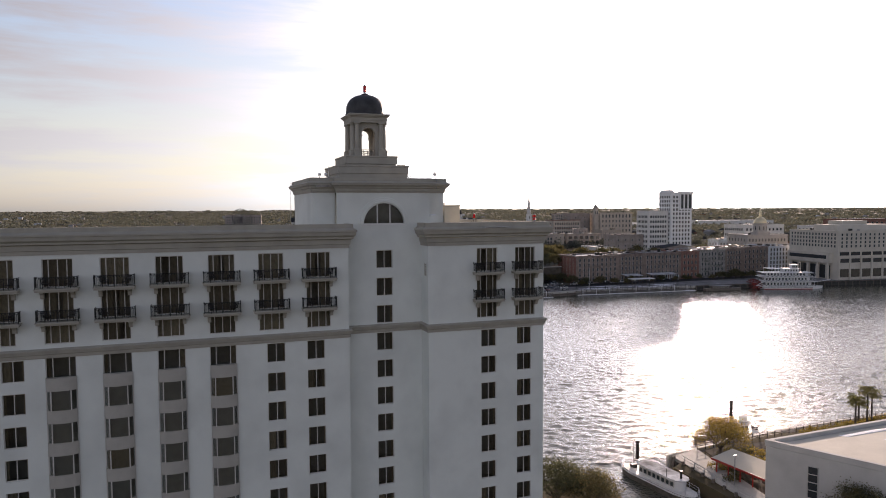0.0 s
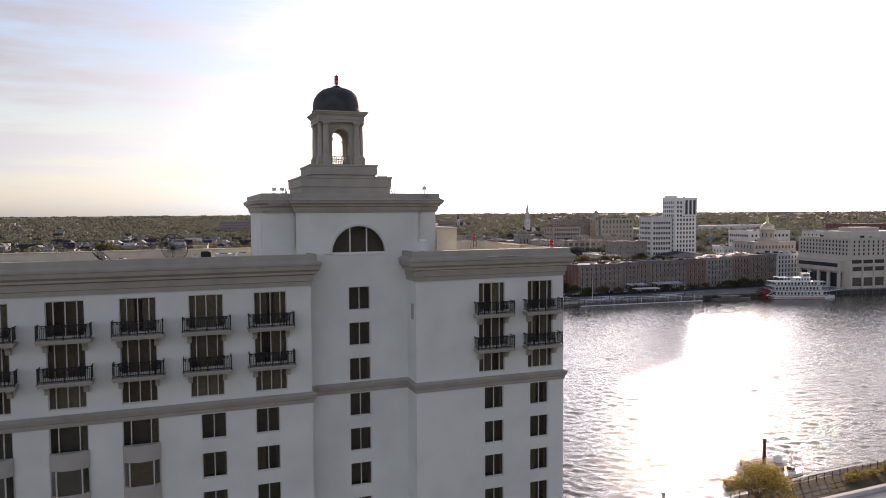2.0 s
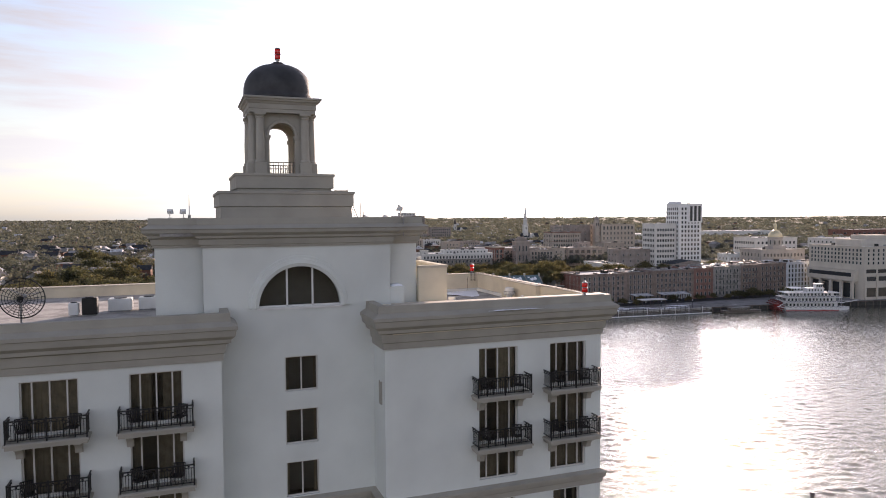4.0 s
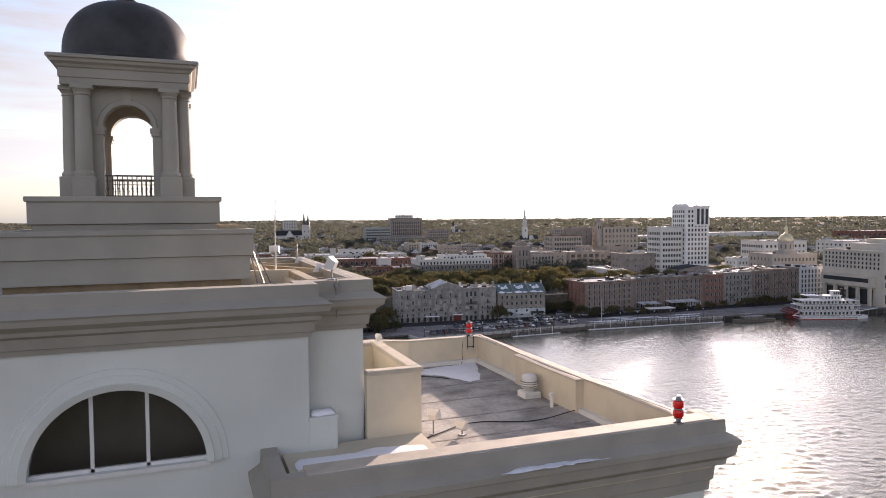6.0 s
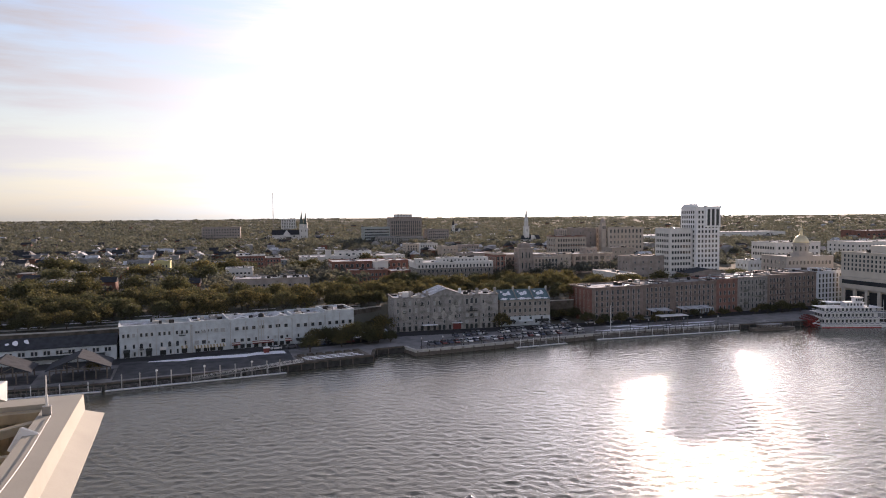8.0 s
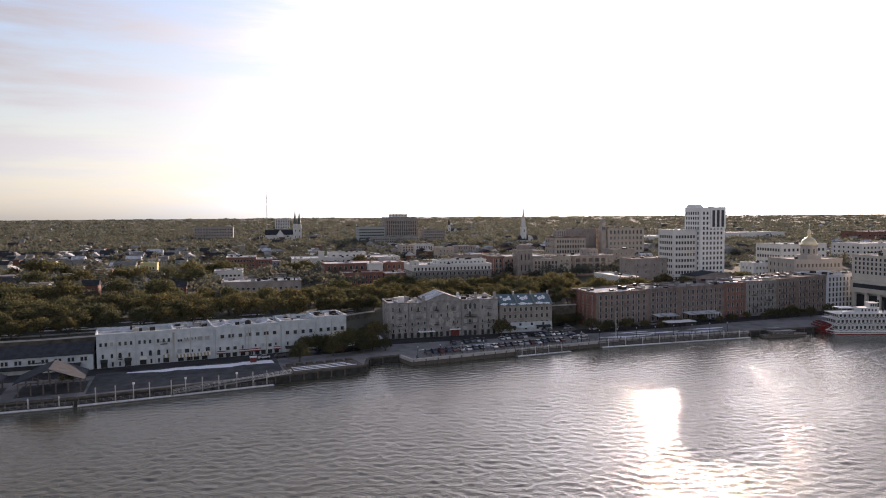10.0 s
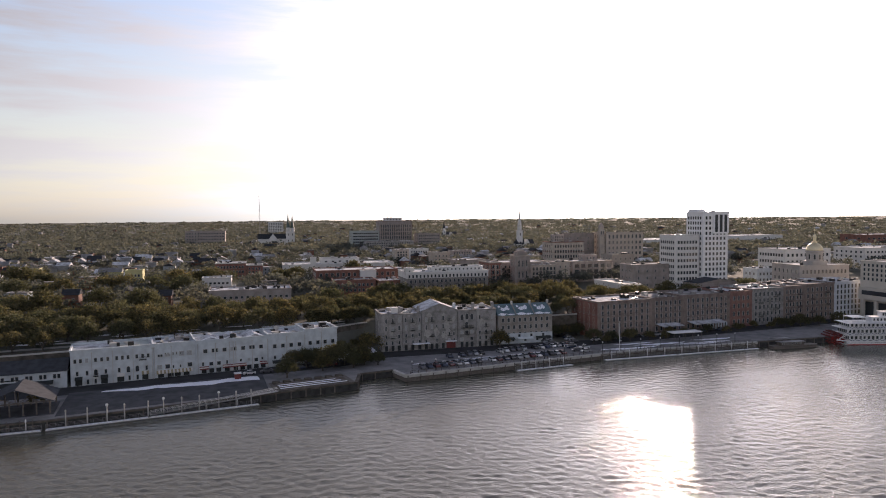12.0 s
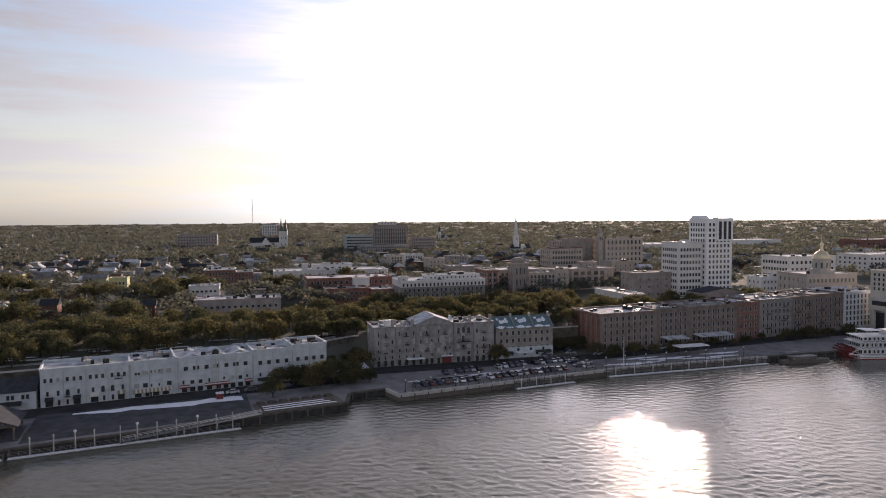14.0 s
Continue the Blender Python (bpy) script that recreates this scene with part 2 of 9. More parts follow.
# ---- builders ----
class Shape:
    """Collects solids into one mesh."""

    def __init__(self):
        self.v, self.f, self.s = [], [], []

    def add(self, verts, faces, slot=0):
        k = len(self.v)
        self.v += [tuple(p) for p in verts]
        self.f += [tuple(i + k for i in q) for q in faces]
        self.s += [slot] * len(faces)
        return self

    def box(self, x0, x1, y0, y1, z0, z1, slot=0):
        vs = [(x, y, z) for z in (z0, z1) for y in (y0, y1) for x in (x0, x1)]
        return self.add(vs, [(0, 2, 3, 1), (4, 5, 7, 6), (0, 1, 5, 4), (2, 6, 7, 3), (0, 4, 6, 2), (1, 3, 7, 5)], slot)

    def bbox(self, x0, x1, y0, y1, z0, z1, b=0.02, slot=0):
        """A box with chamfered top and vertical edges."""
        lo = [(x0 + b, y0), (x1 - b, y0), (x1, y0 + b), (x1, y1 - b), (x1 - b, y1), (x0 + b, y1), (x0, y1 - b), (x0, y0 + b)]
        cx, cy = (x0 + x1) / 2, (y0 + y1) / 2
        hi = [(x + (b if x < cx else -b), y + (b if y < cy else -b)) for x, y in lo]
        vs = [(x, y, z0) for x, y in lo] + [(x, y, z1 - b) for x, y in lo] + [(x, y, z1) for x, y in hi]
        fs = [tuple(reversed(range(8))), tuple(range(16, 24))]
        fs += [(r + i, r + (i + 1) % 8, r + 8 + (i + 1) % 8, r + 8 + i) for r in (0, 8) for i in range(8)]
        return self.add(vs, fs, slot)

    def placed(self, m, other, slot=None):
        k = len(self.v)
        self.v += [tuple(m @ Vector(p)) for p in other.v]
        self.f += [tuple(i + k for i in q) for q in other.f]
        self.s += other.s if slot is None else [slot] * len(other.f)
        return self

    def prism(self, poly, z0, z1, slot=0):
        n = len(poly)
        vs = [(x, y, z0) for x, y in poly] + [(x, y, z1) for x, y in poly]
        fs = [tuple(reversed(range(n))), tuple(range(n, 2 * n))] + [(i, (i + 1) % n, n + (i + 1) % n, n + i) for i in range(n)]
        return self.add(vs, fs, slot)

    def lathe(self, profile, x=0.0, y=0.0, n=24, slot=0, turn=0.0):
        vs, fs = [], []
        for r, z in profile:
            vs += [(x + r * math.cos(turn + 2 * math.pi * i / n), y + r * math.sin(turn + 2 * math.pi * i / n), z) for i in range(n)]
        for k in range(len(profile) - 1):
            fs += [(k * n + i, k * n + (i + 1) % n, (k + 1) * n + (i + 1) % n, (k + 1) * n + i) for i in range(n)]
        fs += [tuple(reversed(range(n))), tuple(range((len(profile) - 1) * n, len(profile) * n))]
        return self.add(vs, fs, slot)

    def tube(self, p, q, r, n=6, r2=None, slot=0):
        p, q = Vector(p), Vector(q)
        d = q - p
        if d.length < 1e-6:
            return self
        m = d.to_track_quat("Z", "Y").to_matrix()
        r2 = r if r2 is None else r2
        ring = [Vector((math.cos(2 * math.pi * i / n), math.sin(2 * math.pi * i / n), 0)) for i in range(n)]
        vs = [p + m @ (v * r) for v in ring] + [q + m @ (v * r2) for v in ring]
        fs = [(i, (i + 1) % n, n + (i + 1) % n, n + i) for i in range(n)] + [tuple(reversed(range(n))), tuple(range(n, 2 * n))]
        return self.add(vs, fs, slot)

    def beam(self, p, q, w, h, slot=0):
        """A square-cut bar from p to q."""
        p, q = Vector(p), Vector(q)
        m = (q - p).to_track_quat("Y", "Z").to_matrix().to_4x4()
        s = Shape().box(-w / 2, w / 2, 0, (q - p).length, -h / 2, h / 2, slot)
        return self.placed(Matrix.Translation(p) @ m, s)

    def sweep(self, path, profile, closed=False, slot=0):
        """A moulding: profile of (outward, z) carried along an xy path, mitred; outward is to the path's right."""
        n, k = len(path), len(profile)
        vs, fs = [], []
        for i in range(n):
            p = Vector(path[i])
            a = Vector(path[i - 1]) if i or closed else None
            c = Vector(path[(i + 1) % n]) if i < n - 1 or closed else None
            d1 = (p - a).normalized() if a is not None else (c - p).normalized()
            d2 = (c - p).normalized() if c is not None else d1
            n1, n2 = Vector((d1.y, -d1.x)), Vector((d2.y, -d2.x))
            miter = (n1 + n2) / max(0.2, 1 + n1.dot(n2))
            vs += [(p.x + miter.x * o, p.y + miter.y * o, z) for o, z in profile]
        for i in range(n if closed else n - 1):
            j = (i + 1) % n
            fs += [(i * k + a, j * k + a, j * k + (a + 1) % k, i * k + (a + 1) % k) for a in range(k)]
        if not closed:
            fs += [tuple(range(k)), tuple(reversed(range((n - 1) * k, n * k)))]
        return self.add(vs, fs, slot)

    def wall(self, x0, x1, z0, z1, y, depth, holes, slot=0):
        """A wall in the plane y, going back by depth, with rectangular openings (xa, xb, za, zb)."""
        xs = sorted({x0, x1, *(min(max(h[k], x0), x1) for h in holes for k in (0, 1))})
        zs = sorted({z0, z1, *(min(max(h[k], z0), z1) for h in holes for k in (2, 3))})
        nx, nz = len(xs), len(zs)
        gone = lambda x, z: any(h[0] < x < h[1] and h[2] < z < h[3] for h in holes)
        full = {(i, j) for i in range(nx - 1) for j in range(nz - 1) if not gone((xs[i] + xs[i + 1]) / 2, (zs[j] + zs[j + 1]) / 2)}
        at = lambda i, j, k: (k * nz + j) * nx + i
        fs = []
        for i, j in sorted(full):
            fs += [(at(i, j, 0), at(i + 1, j, 0), at(i + 1, j + 1, 0), at(i, j + 1, 0)), (at(i, j + 1, 1), at(i + 1, j + 1, 1), at(i + 1, j, 1), at(i, j, 1))]
            for (di, dj), (a, b) in (((-1, 0), ((i, j + 1), (i, j))), ((1, 0), ((i + 1, j), (i + 1, j + 1))), ((0, -1), ((i, j), (i + 1, j))), ((0, 1), ((i + 1, j + 1), (i, j + 1)))):
                if (i + di, j + dj) not in full:
                    fs.append((at(*a, 0), at(*a, 1), at(*b, 1), at(*b, 0)))
        return self.add([(x, yy, z) for yy in (y, y + depth) for z in zs for x in xs], fs, slot)

    def welded(self):
        """The same solids with shared corners joined, so that butted blocks make one piece."""
        seen, to, vs = {}, [], []
        for q in self.v:
            key = tuple(round(c, 3) for c in q)
            if key not in seen:
                seen[key] = len(vs)
                vs.append(q)
            to.append(seen[key])
        self.v, self.f = vs, [tuple(to[i] for i in q) for q in self.f]
        return self

    def mesh(self, name, mats, smooth=False):
        me = bpy.data.meshes.new(name)
        me.from_pydata(self.v, [], self.f)
        for m in mats:
            me.materials.append(m)
        if any(self.s):
            me.polygons.foreach_set("material_index", self.s)
        if smooth:
            me.polygons.foreach_set("use_smooth", [True] * len(me.polygons))
        me.update()
        return me


def part(name, shape, mats, parent=None, label="", smooth=False, kind=""):
    """Links a shape (or a ready mesh) as one mesh object under a thing or part."""
    me = shape if isinstance(shape, bpy.types.Mesh) else shape.mesh(name, mats if isinstance(mats, (list, tuple)) else [mats], smooth)
    ob = new(name, me)
    if parent is not None:
        ob.parent = parent
    return tagged(ob, label=label, kind=kind)


def thing(name, label, category, m=None, group="", kind=""):
    ob = new(name)
    ob.empty_display_size = 0.2
    if m is not None:
        ob.matrix_world = m
    return tagged(ob, label, category, group, kind)


def solid(name, shape, mats, label, category="", kind="", smooth=False, m=None, group=""):
    ob = part(name, shape, mats, None, label, smooth)
    if m is not None:
        ob.matrix_world = m
    return tagged(ob, label, category, group, kind)

# ---- ground, river, quays ----
EARTH = material("town_ground", (0.15, 0.148, 0.125), 1.0, spec=0.05, vary=0.3, scale=0.02, fine=0.6, bump=0.2, tint=(0.07, 0.075, 0.055))
ASPHALT = material("asphalt", (0.060, 0.060, 0.063), 1.0, spec=0.1, vary=0.25, scale=0.15, fine=6, bump=0.15)
PAVING = material("grey_paving", (0.24, 0.235, 0.235), 1.0, spec=0.1, vary=0.25, scale=0.2, fine=5, bump=0.15)
STONE = material("ballast_stone", (0.13, 0.115, 0.095), 1.0, spec=0.05, vary=0.35, scale=0.5, fine=5, bump=0.4)
CONCRETE = material("pale_concrete", (0.46, 0.45, 0.42), 0.85, vary=0.2, scale=0.4, fine=8, bump=0.15)
WOOD = material("weathered_wood", (0.15, 0.13, 0.11), 0.85, vary=0.3, scale=1.5, fine=15, bump=0.3)
GRASS = material("winter_grass", (0.105, 0.088, 0.055), 1.0, spec=0.05, vary=0.3, scale=0.3, fine=5, bump=0.4)

BANK = [(-4800, 930.9), (-900, 291.2), (-291.4, 249.2), (-54.9, 247), (-15.5, 245.3), (43.8, 250.6), (77.4, 254.9), (81.6, 266.9), (94.5, 268.2), (96.2, 258.4), (193, 263.5), (259.9, 257.3), (329.7, 250.4), (418.2, 235.9), (700, 178), (4800, -1581.3)]


def bank(x):
    return float(np.interp(x, [p[0] for p in BANK], [p[1] for p in BANK]))


def front(x):
    """The line of house fronts along the river street."""
    return float(np.interp(x, [-4800, -290.2, -39.3, 79.2, 97.2, 148.3, 195.5, 273.4, 377, 700, 4800], [1041.2, 307.7, 285.9, 294.2, 303.7, 297.6, 292.3, 292.2, 294.6, 238.6, -1471]))


def ground_z(x, y):
    """Height of the town's ground: a low quay, a bluff behind the river street, and a plain that rises very gently."""
    d = y - front(x)
    far = max(0.0, d - 900)
    return (2.4 if d < 14 else 2.4 + 9.6 * min(1, (d - 14) / 8)) + far * 0.0068


def make_ground():
    s = Shape()
    xs = sorted({p[0] for p in BANK} | {-2500, -1500, -600, -150, 10, 120, 160, 230, 300, 520, 900, 1300, 2000, 3000})
    rows = []
    for x in xs:
        b, f = bank(x), front(x)
        col = [(x, b, -3.0), (x, b, 2.2), (x, b + 3, 2.3), (x, f, 2.4), (x, f + 14, 2.4), (x, f + 22, 12.0)]
        for d in (120, 400, 900, 1600, 2600, 3700, 4900):
            col.append((x, f + d, 12.0 + max(0, d - 900) * 0.0068))
        rows.append(col)
    k = len(rows[0])
    fs = [(i * k + j, (i + 1) * k + j, (i + 1) * k + j + 1, i * k + j + 1) for i in range(len(rows) - 1) for j in range(k - 1)]
    s.add([p for r in rows for p in r], fs)
    solid("ground", s, EARTH, "dark earth and streets of the old town behind its quay", "ground", "structure")
    # street and quay surfaces lie a little above the ground sheet
    for name, mat, off0, off1, lab, dz in (("road", ASPHALT, 18, 30, "cobbled asphalt street along the river fronts", 0.08), ("pavement", PAVING, 1.2, 17.5, "grey paved quay promenade", 0.14)):
        st = Shape()
        xx = [x for x in xs if -320 <= x <= 720]
        vs, fs = [], []
        for x in xx:
            b, f = bank(x), front(x)
            y0, y1 = (f - 12.0, f - 0.6) if name == "road" else (b + 0.8, f - 12.6)
            z = 2.42 + dz
            vs += [(x, y0, z), (x, y1, z), (x, y0, z - 0.3), (x, y1, z - 0.3)]
        for i in range(len(xx) - 1):
            a, c = 4 * i, 4 * i + 4
            fs += [(a, c, c + 1, a + 1), (a + 2, c + 2, c, a), (a + 1, c + 1, c + 3, a + 3)]
        solid(name, st.add(vs, fs), mat, lab, "street", "structure")


make_ground()


def make_water():
    """The river: a sheet whose middle carries a wind chop of many small waves, calmer in the lee of the far quay."""
    xs = np.concatenate(([-4900, -2200, -1000, -500, -250, -140], np.arange(-80, 346, 0.5), [420, 520, 700, 1100, 2200, 4900]))
    ys = np.concatenate(([-3000, -900, -300, -60], np.arange(36, 272, 0.5), [330, 420, 700, 1500]))
    X, Y = np.meshgrid(xs, ys)
    rs = np.random.RandomState(8)
    Z, DX, DY = np.zeros_like(X), np.zeros_like(X), np.zeros_like(X)
    for k in range(56):
        lam = 1.45 * 2.9 ** rs.rand()
        a = radians(57) + rs.normal(0, 0.8)
        amp = lam / 6.283 * 0.0195 * rs.uniform(0.6, 1.4)
        ph = (X * math.cos(a) + Y * math.sin(a)) * 6.283 / lam + rs.rand() * 6.283
        c = np.cos(ph)
        Z += amp * np.sin(ph)
        DX += amp * math.cos(a) * c
        DY += amp * math.sin(a) * c
    gust = np.zeros_like(X)
    for k in range(9):
        a, lam = rs.rand() * 6.283, rs.uniform(35, 120)
        gust += np.sin((X * math.cos(a) + Y * math.sin(a)) * 6.283 / lam + rs.rand() * 6.283) / 3
    far = np.interp(xs, [p[0] for p in BANK], [p[1] for p in BANK])[None, :] - Y
    lee = 0.50 + 0.50 * np.clip((far - 18) / 55, 0, 1)
    ripple = lee * (1 + 0.14 * gust) * (1 + 0.35 * np.clip((150 - Y) / 90, 0, 1))
    edge = np.clip((X + 130) / 60, 0, 1) * np.clip((410 - X) / 60, 0, 1) * np.clip((Y + 30) / 50, 0, 1)
    Z *= ripple * edge
    # crests drawn together, troughs wide
    X, Y = X + 1.5 * DX * ripple * edge, Y + 1.5 * DY * ripple * edge
    ny, nx = X.shape
    i = (np.arange(ny - 1)[:, None] * nx + np.arange(nx - 1)[None, :]).ravel()
    me = bpy.data.meshes.new("water")
    me.vertices.add(nx * ny)
    me.vertices.foreach_set("co", np.stack((X, Y, Z), -1).astype(np.float32).ravel())
    n = len(i)
    me.loops.add(4 * n)
    me.loops.foreach_set("vertex_index", np.stack((i, i + 1, i + nx + 1, i + nx), -1).astype(np.int32).ravel())
    me.polygons.add(n)
    me.polygons.foreach_set("loop_start", (np.arange(n) * 4).astype(np.int32))
    me.polygons.foreach_set("use_smooth", np.ones(n, dtype=bool))
    me.update(calc_edges=True)
    at = me.attributes.new("ripple", "FLOAT", "POINT")
    at.data.foreach_set("value", ripple.astype(np.float32).ravel())
    me.materials.append(WATER)
    tagged(new("water", me), "wide grey river with small glittering waves", "river", "", "structure")


make_water()


def make_near_bank():
    poly = [(-4900, -3000), (4900, -3200), (4900, -60), (400, 47), (130, 35), (96, 33.4), (93, 35.9), (70, 30.4), (61, 26.2), (61, 9.4), (46, 8), (44, 27.9), (-200, 26), (-4900, 60)]
    solid("near_bank", Shape().prism(poly, -3, 2.6), GRASS, "flat grassy river bank below the hotel", "ground", "structure")


make_near_bank()

# ---- the hotel ----
CX = 0.93                      # axis of the tower
Y_TOWER, Y_LEFT, Y_RIGHT = 0.0, -1.83, -2.355
FLOORS = [45.69 - 3.05 * k for k in range(15)]   # tops of the windows
hotel = thing("hotel", "tall white stucco hotel with taupe cornices and a domed roof lantern", "hotel", pose(0, 0, -1.08))


def lattice(cols, rows, y0, y1):
    """A frame of upright bars (xa, xb) and cross bars (za, zb), all of one piece."""
    xs, zs = sorted({v for c in cols for v in c}), sorted({v for r in rows for v in r})
    nx, nz = len(xs), len(zs)
    inside = lambda v, some: any(a < v < b for a, b in some)
    full = {(i, j) for i in range(nx - 1) for j in range(nz - 1) if inside((xs[i] + xs[i + 1]) / 2, cols) or inside((zs[j] + zs[j + 1]) / 2, rows)}
    at = lambda i, j, k: (k * nz + j) * nx + i
    fs = []
    for i, j in full:
        fs += [(at(i, j, 0), at(i + 1, j, 0), at(i + 1, j + 1, 0), at(i, j + 1, 0)), (at(i, j + 1, 1), at(i + 1, j + 1, 1), at(i + 1, j, 1), at(i, j, 1))]
        for (di, dj), (a, b) in (((-1, 0), ((i, j + 1), (i, j))), ((1, 0), ((i + 1, j), (i + 1, j + 1))), ((0, -1), ((i, j), (i + 1, j))), ((0, 1), ((i + 1, j + 1), (i, j + 1)))):
            if (i + di, j + dj) not in full:
                fs.append((at(*a, 0), at(*a, 1), at(*b, 1), at(*b, 0)))
    return Shape().add([(x, y, z) for y in (y0, y1) for z in zs for x in xs], fs)


def window_set(w, h, lights, curtain):
    """Meshes of one window, standing at its sill's middle, glass facing -y: frame, pane and drapes."""
    t = 0.07
    bars = [(-w / 2, -w / 2 + t)] + [(k * w - 0.035, k * w + 0.035) for k in lights] + [(w / 2 - t, w / 2)]
    fr = lattice(bars, [(0, t), (h - t, h)], 0.04, 0.14)
    pane = Shape().add([(-w / 2 + t, 0.10, t), (w / 2 - t, 0.10, t), (w / 2 - t, 0.10, h - t), (-w / 2 + t, 0.10, h - t)], [(0, 1, 2, 3)])
    drape, vs = Shape(), []
    for a, b in curtain:
        n = max(4, int((b - a) * w / 0.09))
        for i in range(n + 1):
            x, y = (a + (b - a) * i / n) * w, 0.36 + 0.05 * math.sin(i * 2.1)
            vs.append((x, y, 0.03 if 0 <= i <= n else h))
        vs += [(vs[-1][0] + 0.01, 0.36, h - 0.2)]
        if (a, b) != curtain[-1]:
            vs += [(curtain[-1][0] * w - 0.01, 0.36, h - 0.2)]
    n = len(vs)
    drape.add(vs + [(x, y, h - 0.06) for x, y, z in vs], [(i, i + 1, n + i + 1, n + i) for i in range(n - 1)])
    return fr.mesh("window_frame", [FRAME]), pane.mesh("pane", [GLASS]), drape.mesh("curtain", [CURTAIN], True) if curtain else None


SMALL = [window_set(1.86, 2.0, (0.0,), c) for c in (((-0.49, -0.38), (0.38, 0.49)), ((-0.49, -0.40), (0.36, 0.49)), ((-0.49, -0.1), (0.36, 0.49)), ((-0.49, -0.36), (0.40, 0.49)))]
DOORS = [window_set(2.54, 2.62, (-0.30, 0.0, 0.30), c) for c in (((-0.49, 0.49),), ((-0.49, -0.1), (0.12, 0.49)), ((-0.49, -0.28), (0.0, 0.49)))]
TALL = [window_set(2.50, 1.75, (-0.30, 0.0, 0.30), c) for c in (((-0.49, 0.49),), ((-0.49, 0.1), (0.3, 0.49)))]
UPPER = [window_set(2.54, 2.1, (-0.27, 0.27), c) for c in (((-0.49, -0.36),), ((-0.49, -0.2), (0.36, 0.49)), ((0.30, 0.49),))]
rng = random.Random(7)


def put_window(kinds, x, y, z, label=""):
    fr, pane, drape = rng.choice(kinds)
    w = part("window", fr, None, hotel, label)
    w.location = (x, y + 0.10, z)
    g = part("pane", pane, None, w)
    g.visible_shadow = False
    if drape:
        part("curtain", drape, None, w)
    return w


def balcony_set(w=3.5, d=1.0):
    slab = Shape().bbox(-w / 2, w / 2, -d, 0.0, -0.30, 0.0, 0.03).bbox(-w / 2 - 0.07, w / 2 + 0.07, -d - 0.07, 0.0, -0.12, -0.02, 0.02)
    rail = Shape()
    y0, top = -d + 0.05, 1.05
    pts = [(-w / 2 + 0.04, 0.0), (-w / 2 + 0.04, y0), (w / 2 - 0.04, y0), (w / 2 - 0.04, 0.0)]
    for (xa, ya), (xb, yb) in zip(pts, pts[1:]):
        for z, r in ((top, 0.035), (top - 0.16, 0.018), (0.14, 0.022)):
            rail.beam((xa, ya, z), (xb, yb, z), 2 * r, 1.6 * r)
        n = max(3, int(math.hypot(xb - xa, yb - ya) / 0.125))
        for i in range(1, n):
            x, y = xa + (xb - xa) * i / n, ya + (yb - ya) * i / n
            rail.box(x - 0.013, x + 0.013, y - 0.013, y + 0.013, 0.14, top - 0.16)
            if i % 2:
                rail.box(x - 0.05, x + 0.05, y - 0.006, y + 0.006, top - 0.13, top - 0.05)
    posts = Shape().box(-0.032, 0.032, y0 - 0.032, y0 + 0.032, -0.12, top + 0.08)
    bracket = Shape().add([(x, y, z) for x in (-0.16, 0.16) for y, z in ((0, -0.30), (-0.78, -0.30), (-0.78, -0.42), (-0.55, -0.50), (-0.42, -0.68), (-0.36, -0.92), (0, -1.0))],
                          [tuple(range(7)), tuple(reversed(range(7, 14)))] + [(i, 7 + i, 7 + (i + 1) % 7, (i + 1) % 7) for i in range(7)])
    return slab.mesh("slab", [TRIM]), rail.mesh("railing", [IRON]), posts.mesh("post", [IRON]), bracket.mesh("bracket", [TRIM])


BALCONY = balcony_set()


def put_balcony(x, y, z):
    b = part("balcony", BALCONY[0], None, hotel, "taupe balcony slab with a black iron railing")
    b.location = (x, y, z)
    part("railing", BALCONY[1], None, b, "black iron railing")
    for dx in (-1.71, 0.0, 1.71):
        part("post", BALCONY[2], None, b).location = (dx, 0, 0)
    for dx in (-1.25, 1.25):
        k = part("bracket", BALCONY[3], None, b)
        k.location = (dx, 0, 0)


def wing(x0, x1, y, back, cols_door, cols_small, cols_bay, closed_side):
    """One wing's front wall with its openings, floors and windows. Columns are middles of windows."""
    holes, todo = [], []
    for k, top in enumerate(FLOORS):
        if k < 2:
            todo += [(DOORS, x, top - 2.62 + 0.1, 2.54, 2.62) for x in cols_door]
        elif k == 2:
            todo += [(TALL, x, top - 1.75 + 0.05, 2.50, 1.75) for x in cols_door]
        else:
            todo += [(SMALL, x, top - 2.0, 1.86, 2.0) for x in cols_small]
            if k == 3:
                todo += [(UPPER, x, top - 2.1 + 0.2, 2.54, 2.1) for x in cols_bay]
    for kinds, x, z, w, h in todo:
        holes.append((x - w / 2, x + w / 2, z, z + h))
        put_window(kinds, x, y, z)
    part("wall", Shape().wall(x0, x1, 2.6, 46.6, y, 0.32, holes), STUCCO, hotel)
    for x in cols_door:
        for top in FLOORS[:2]:
            put_balcony(x, y, top - 2.62 + 0.05)


LEFT_DOORS = [-6.68 - 4.80 * k for k in range(11)]
LEFT_SMALL = [-7.02, -11.1]
LEFT_BAYS = LEFT_DOORS[2:6] + LEFT_DOORS[7:]
LEFT_ODD = [LEFT_DOORS[6] + 0.9]
RIGHT_DOORS = [12.24, 17.0]
RIGHT_SMALL = [12.43, 16.9]
X_L0, X_L1, X_R0, X_R1 = -58.0, -3.5, 5.21, 19.35
wing(X_L0, X_L1, Y_LEFT, 24, LEFT_DOORS, LEFT_SMALL + LEFT_ODD, LEFT_BAYS, False)
wing(X_R0, X_R1, Y_RIGHT, 14, RIGHT_DOORS, RIGHT_SMALL, [], True)


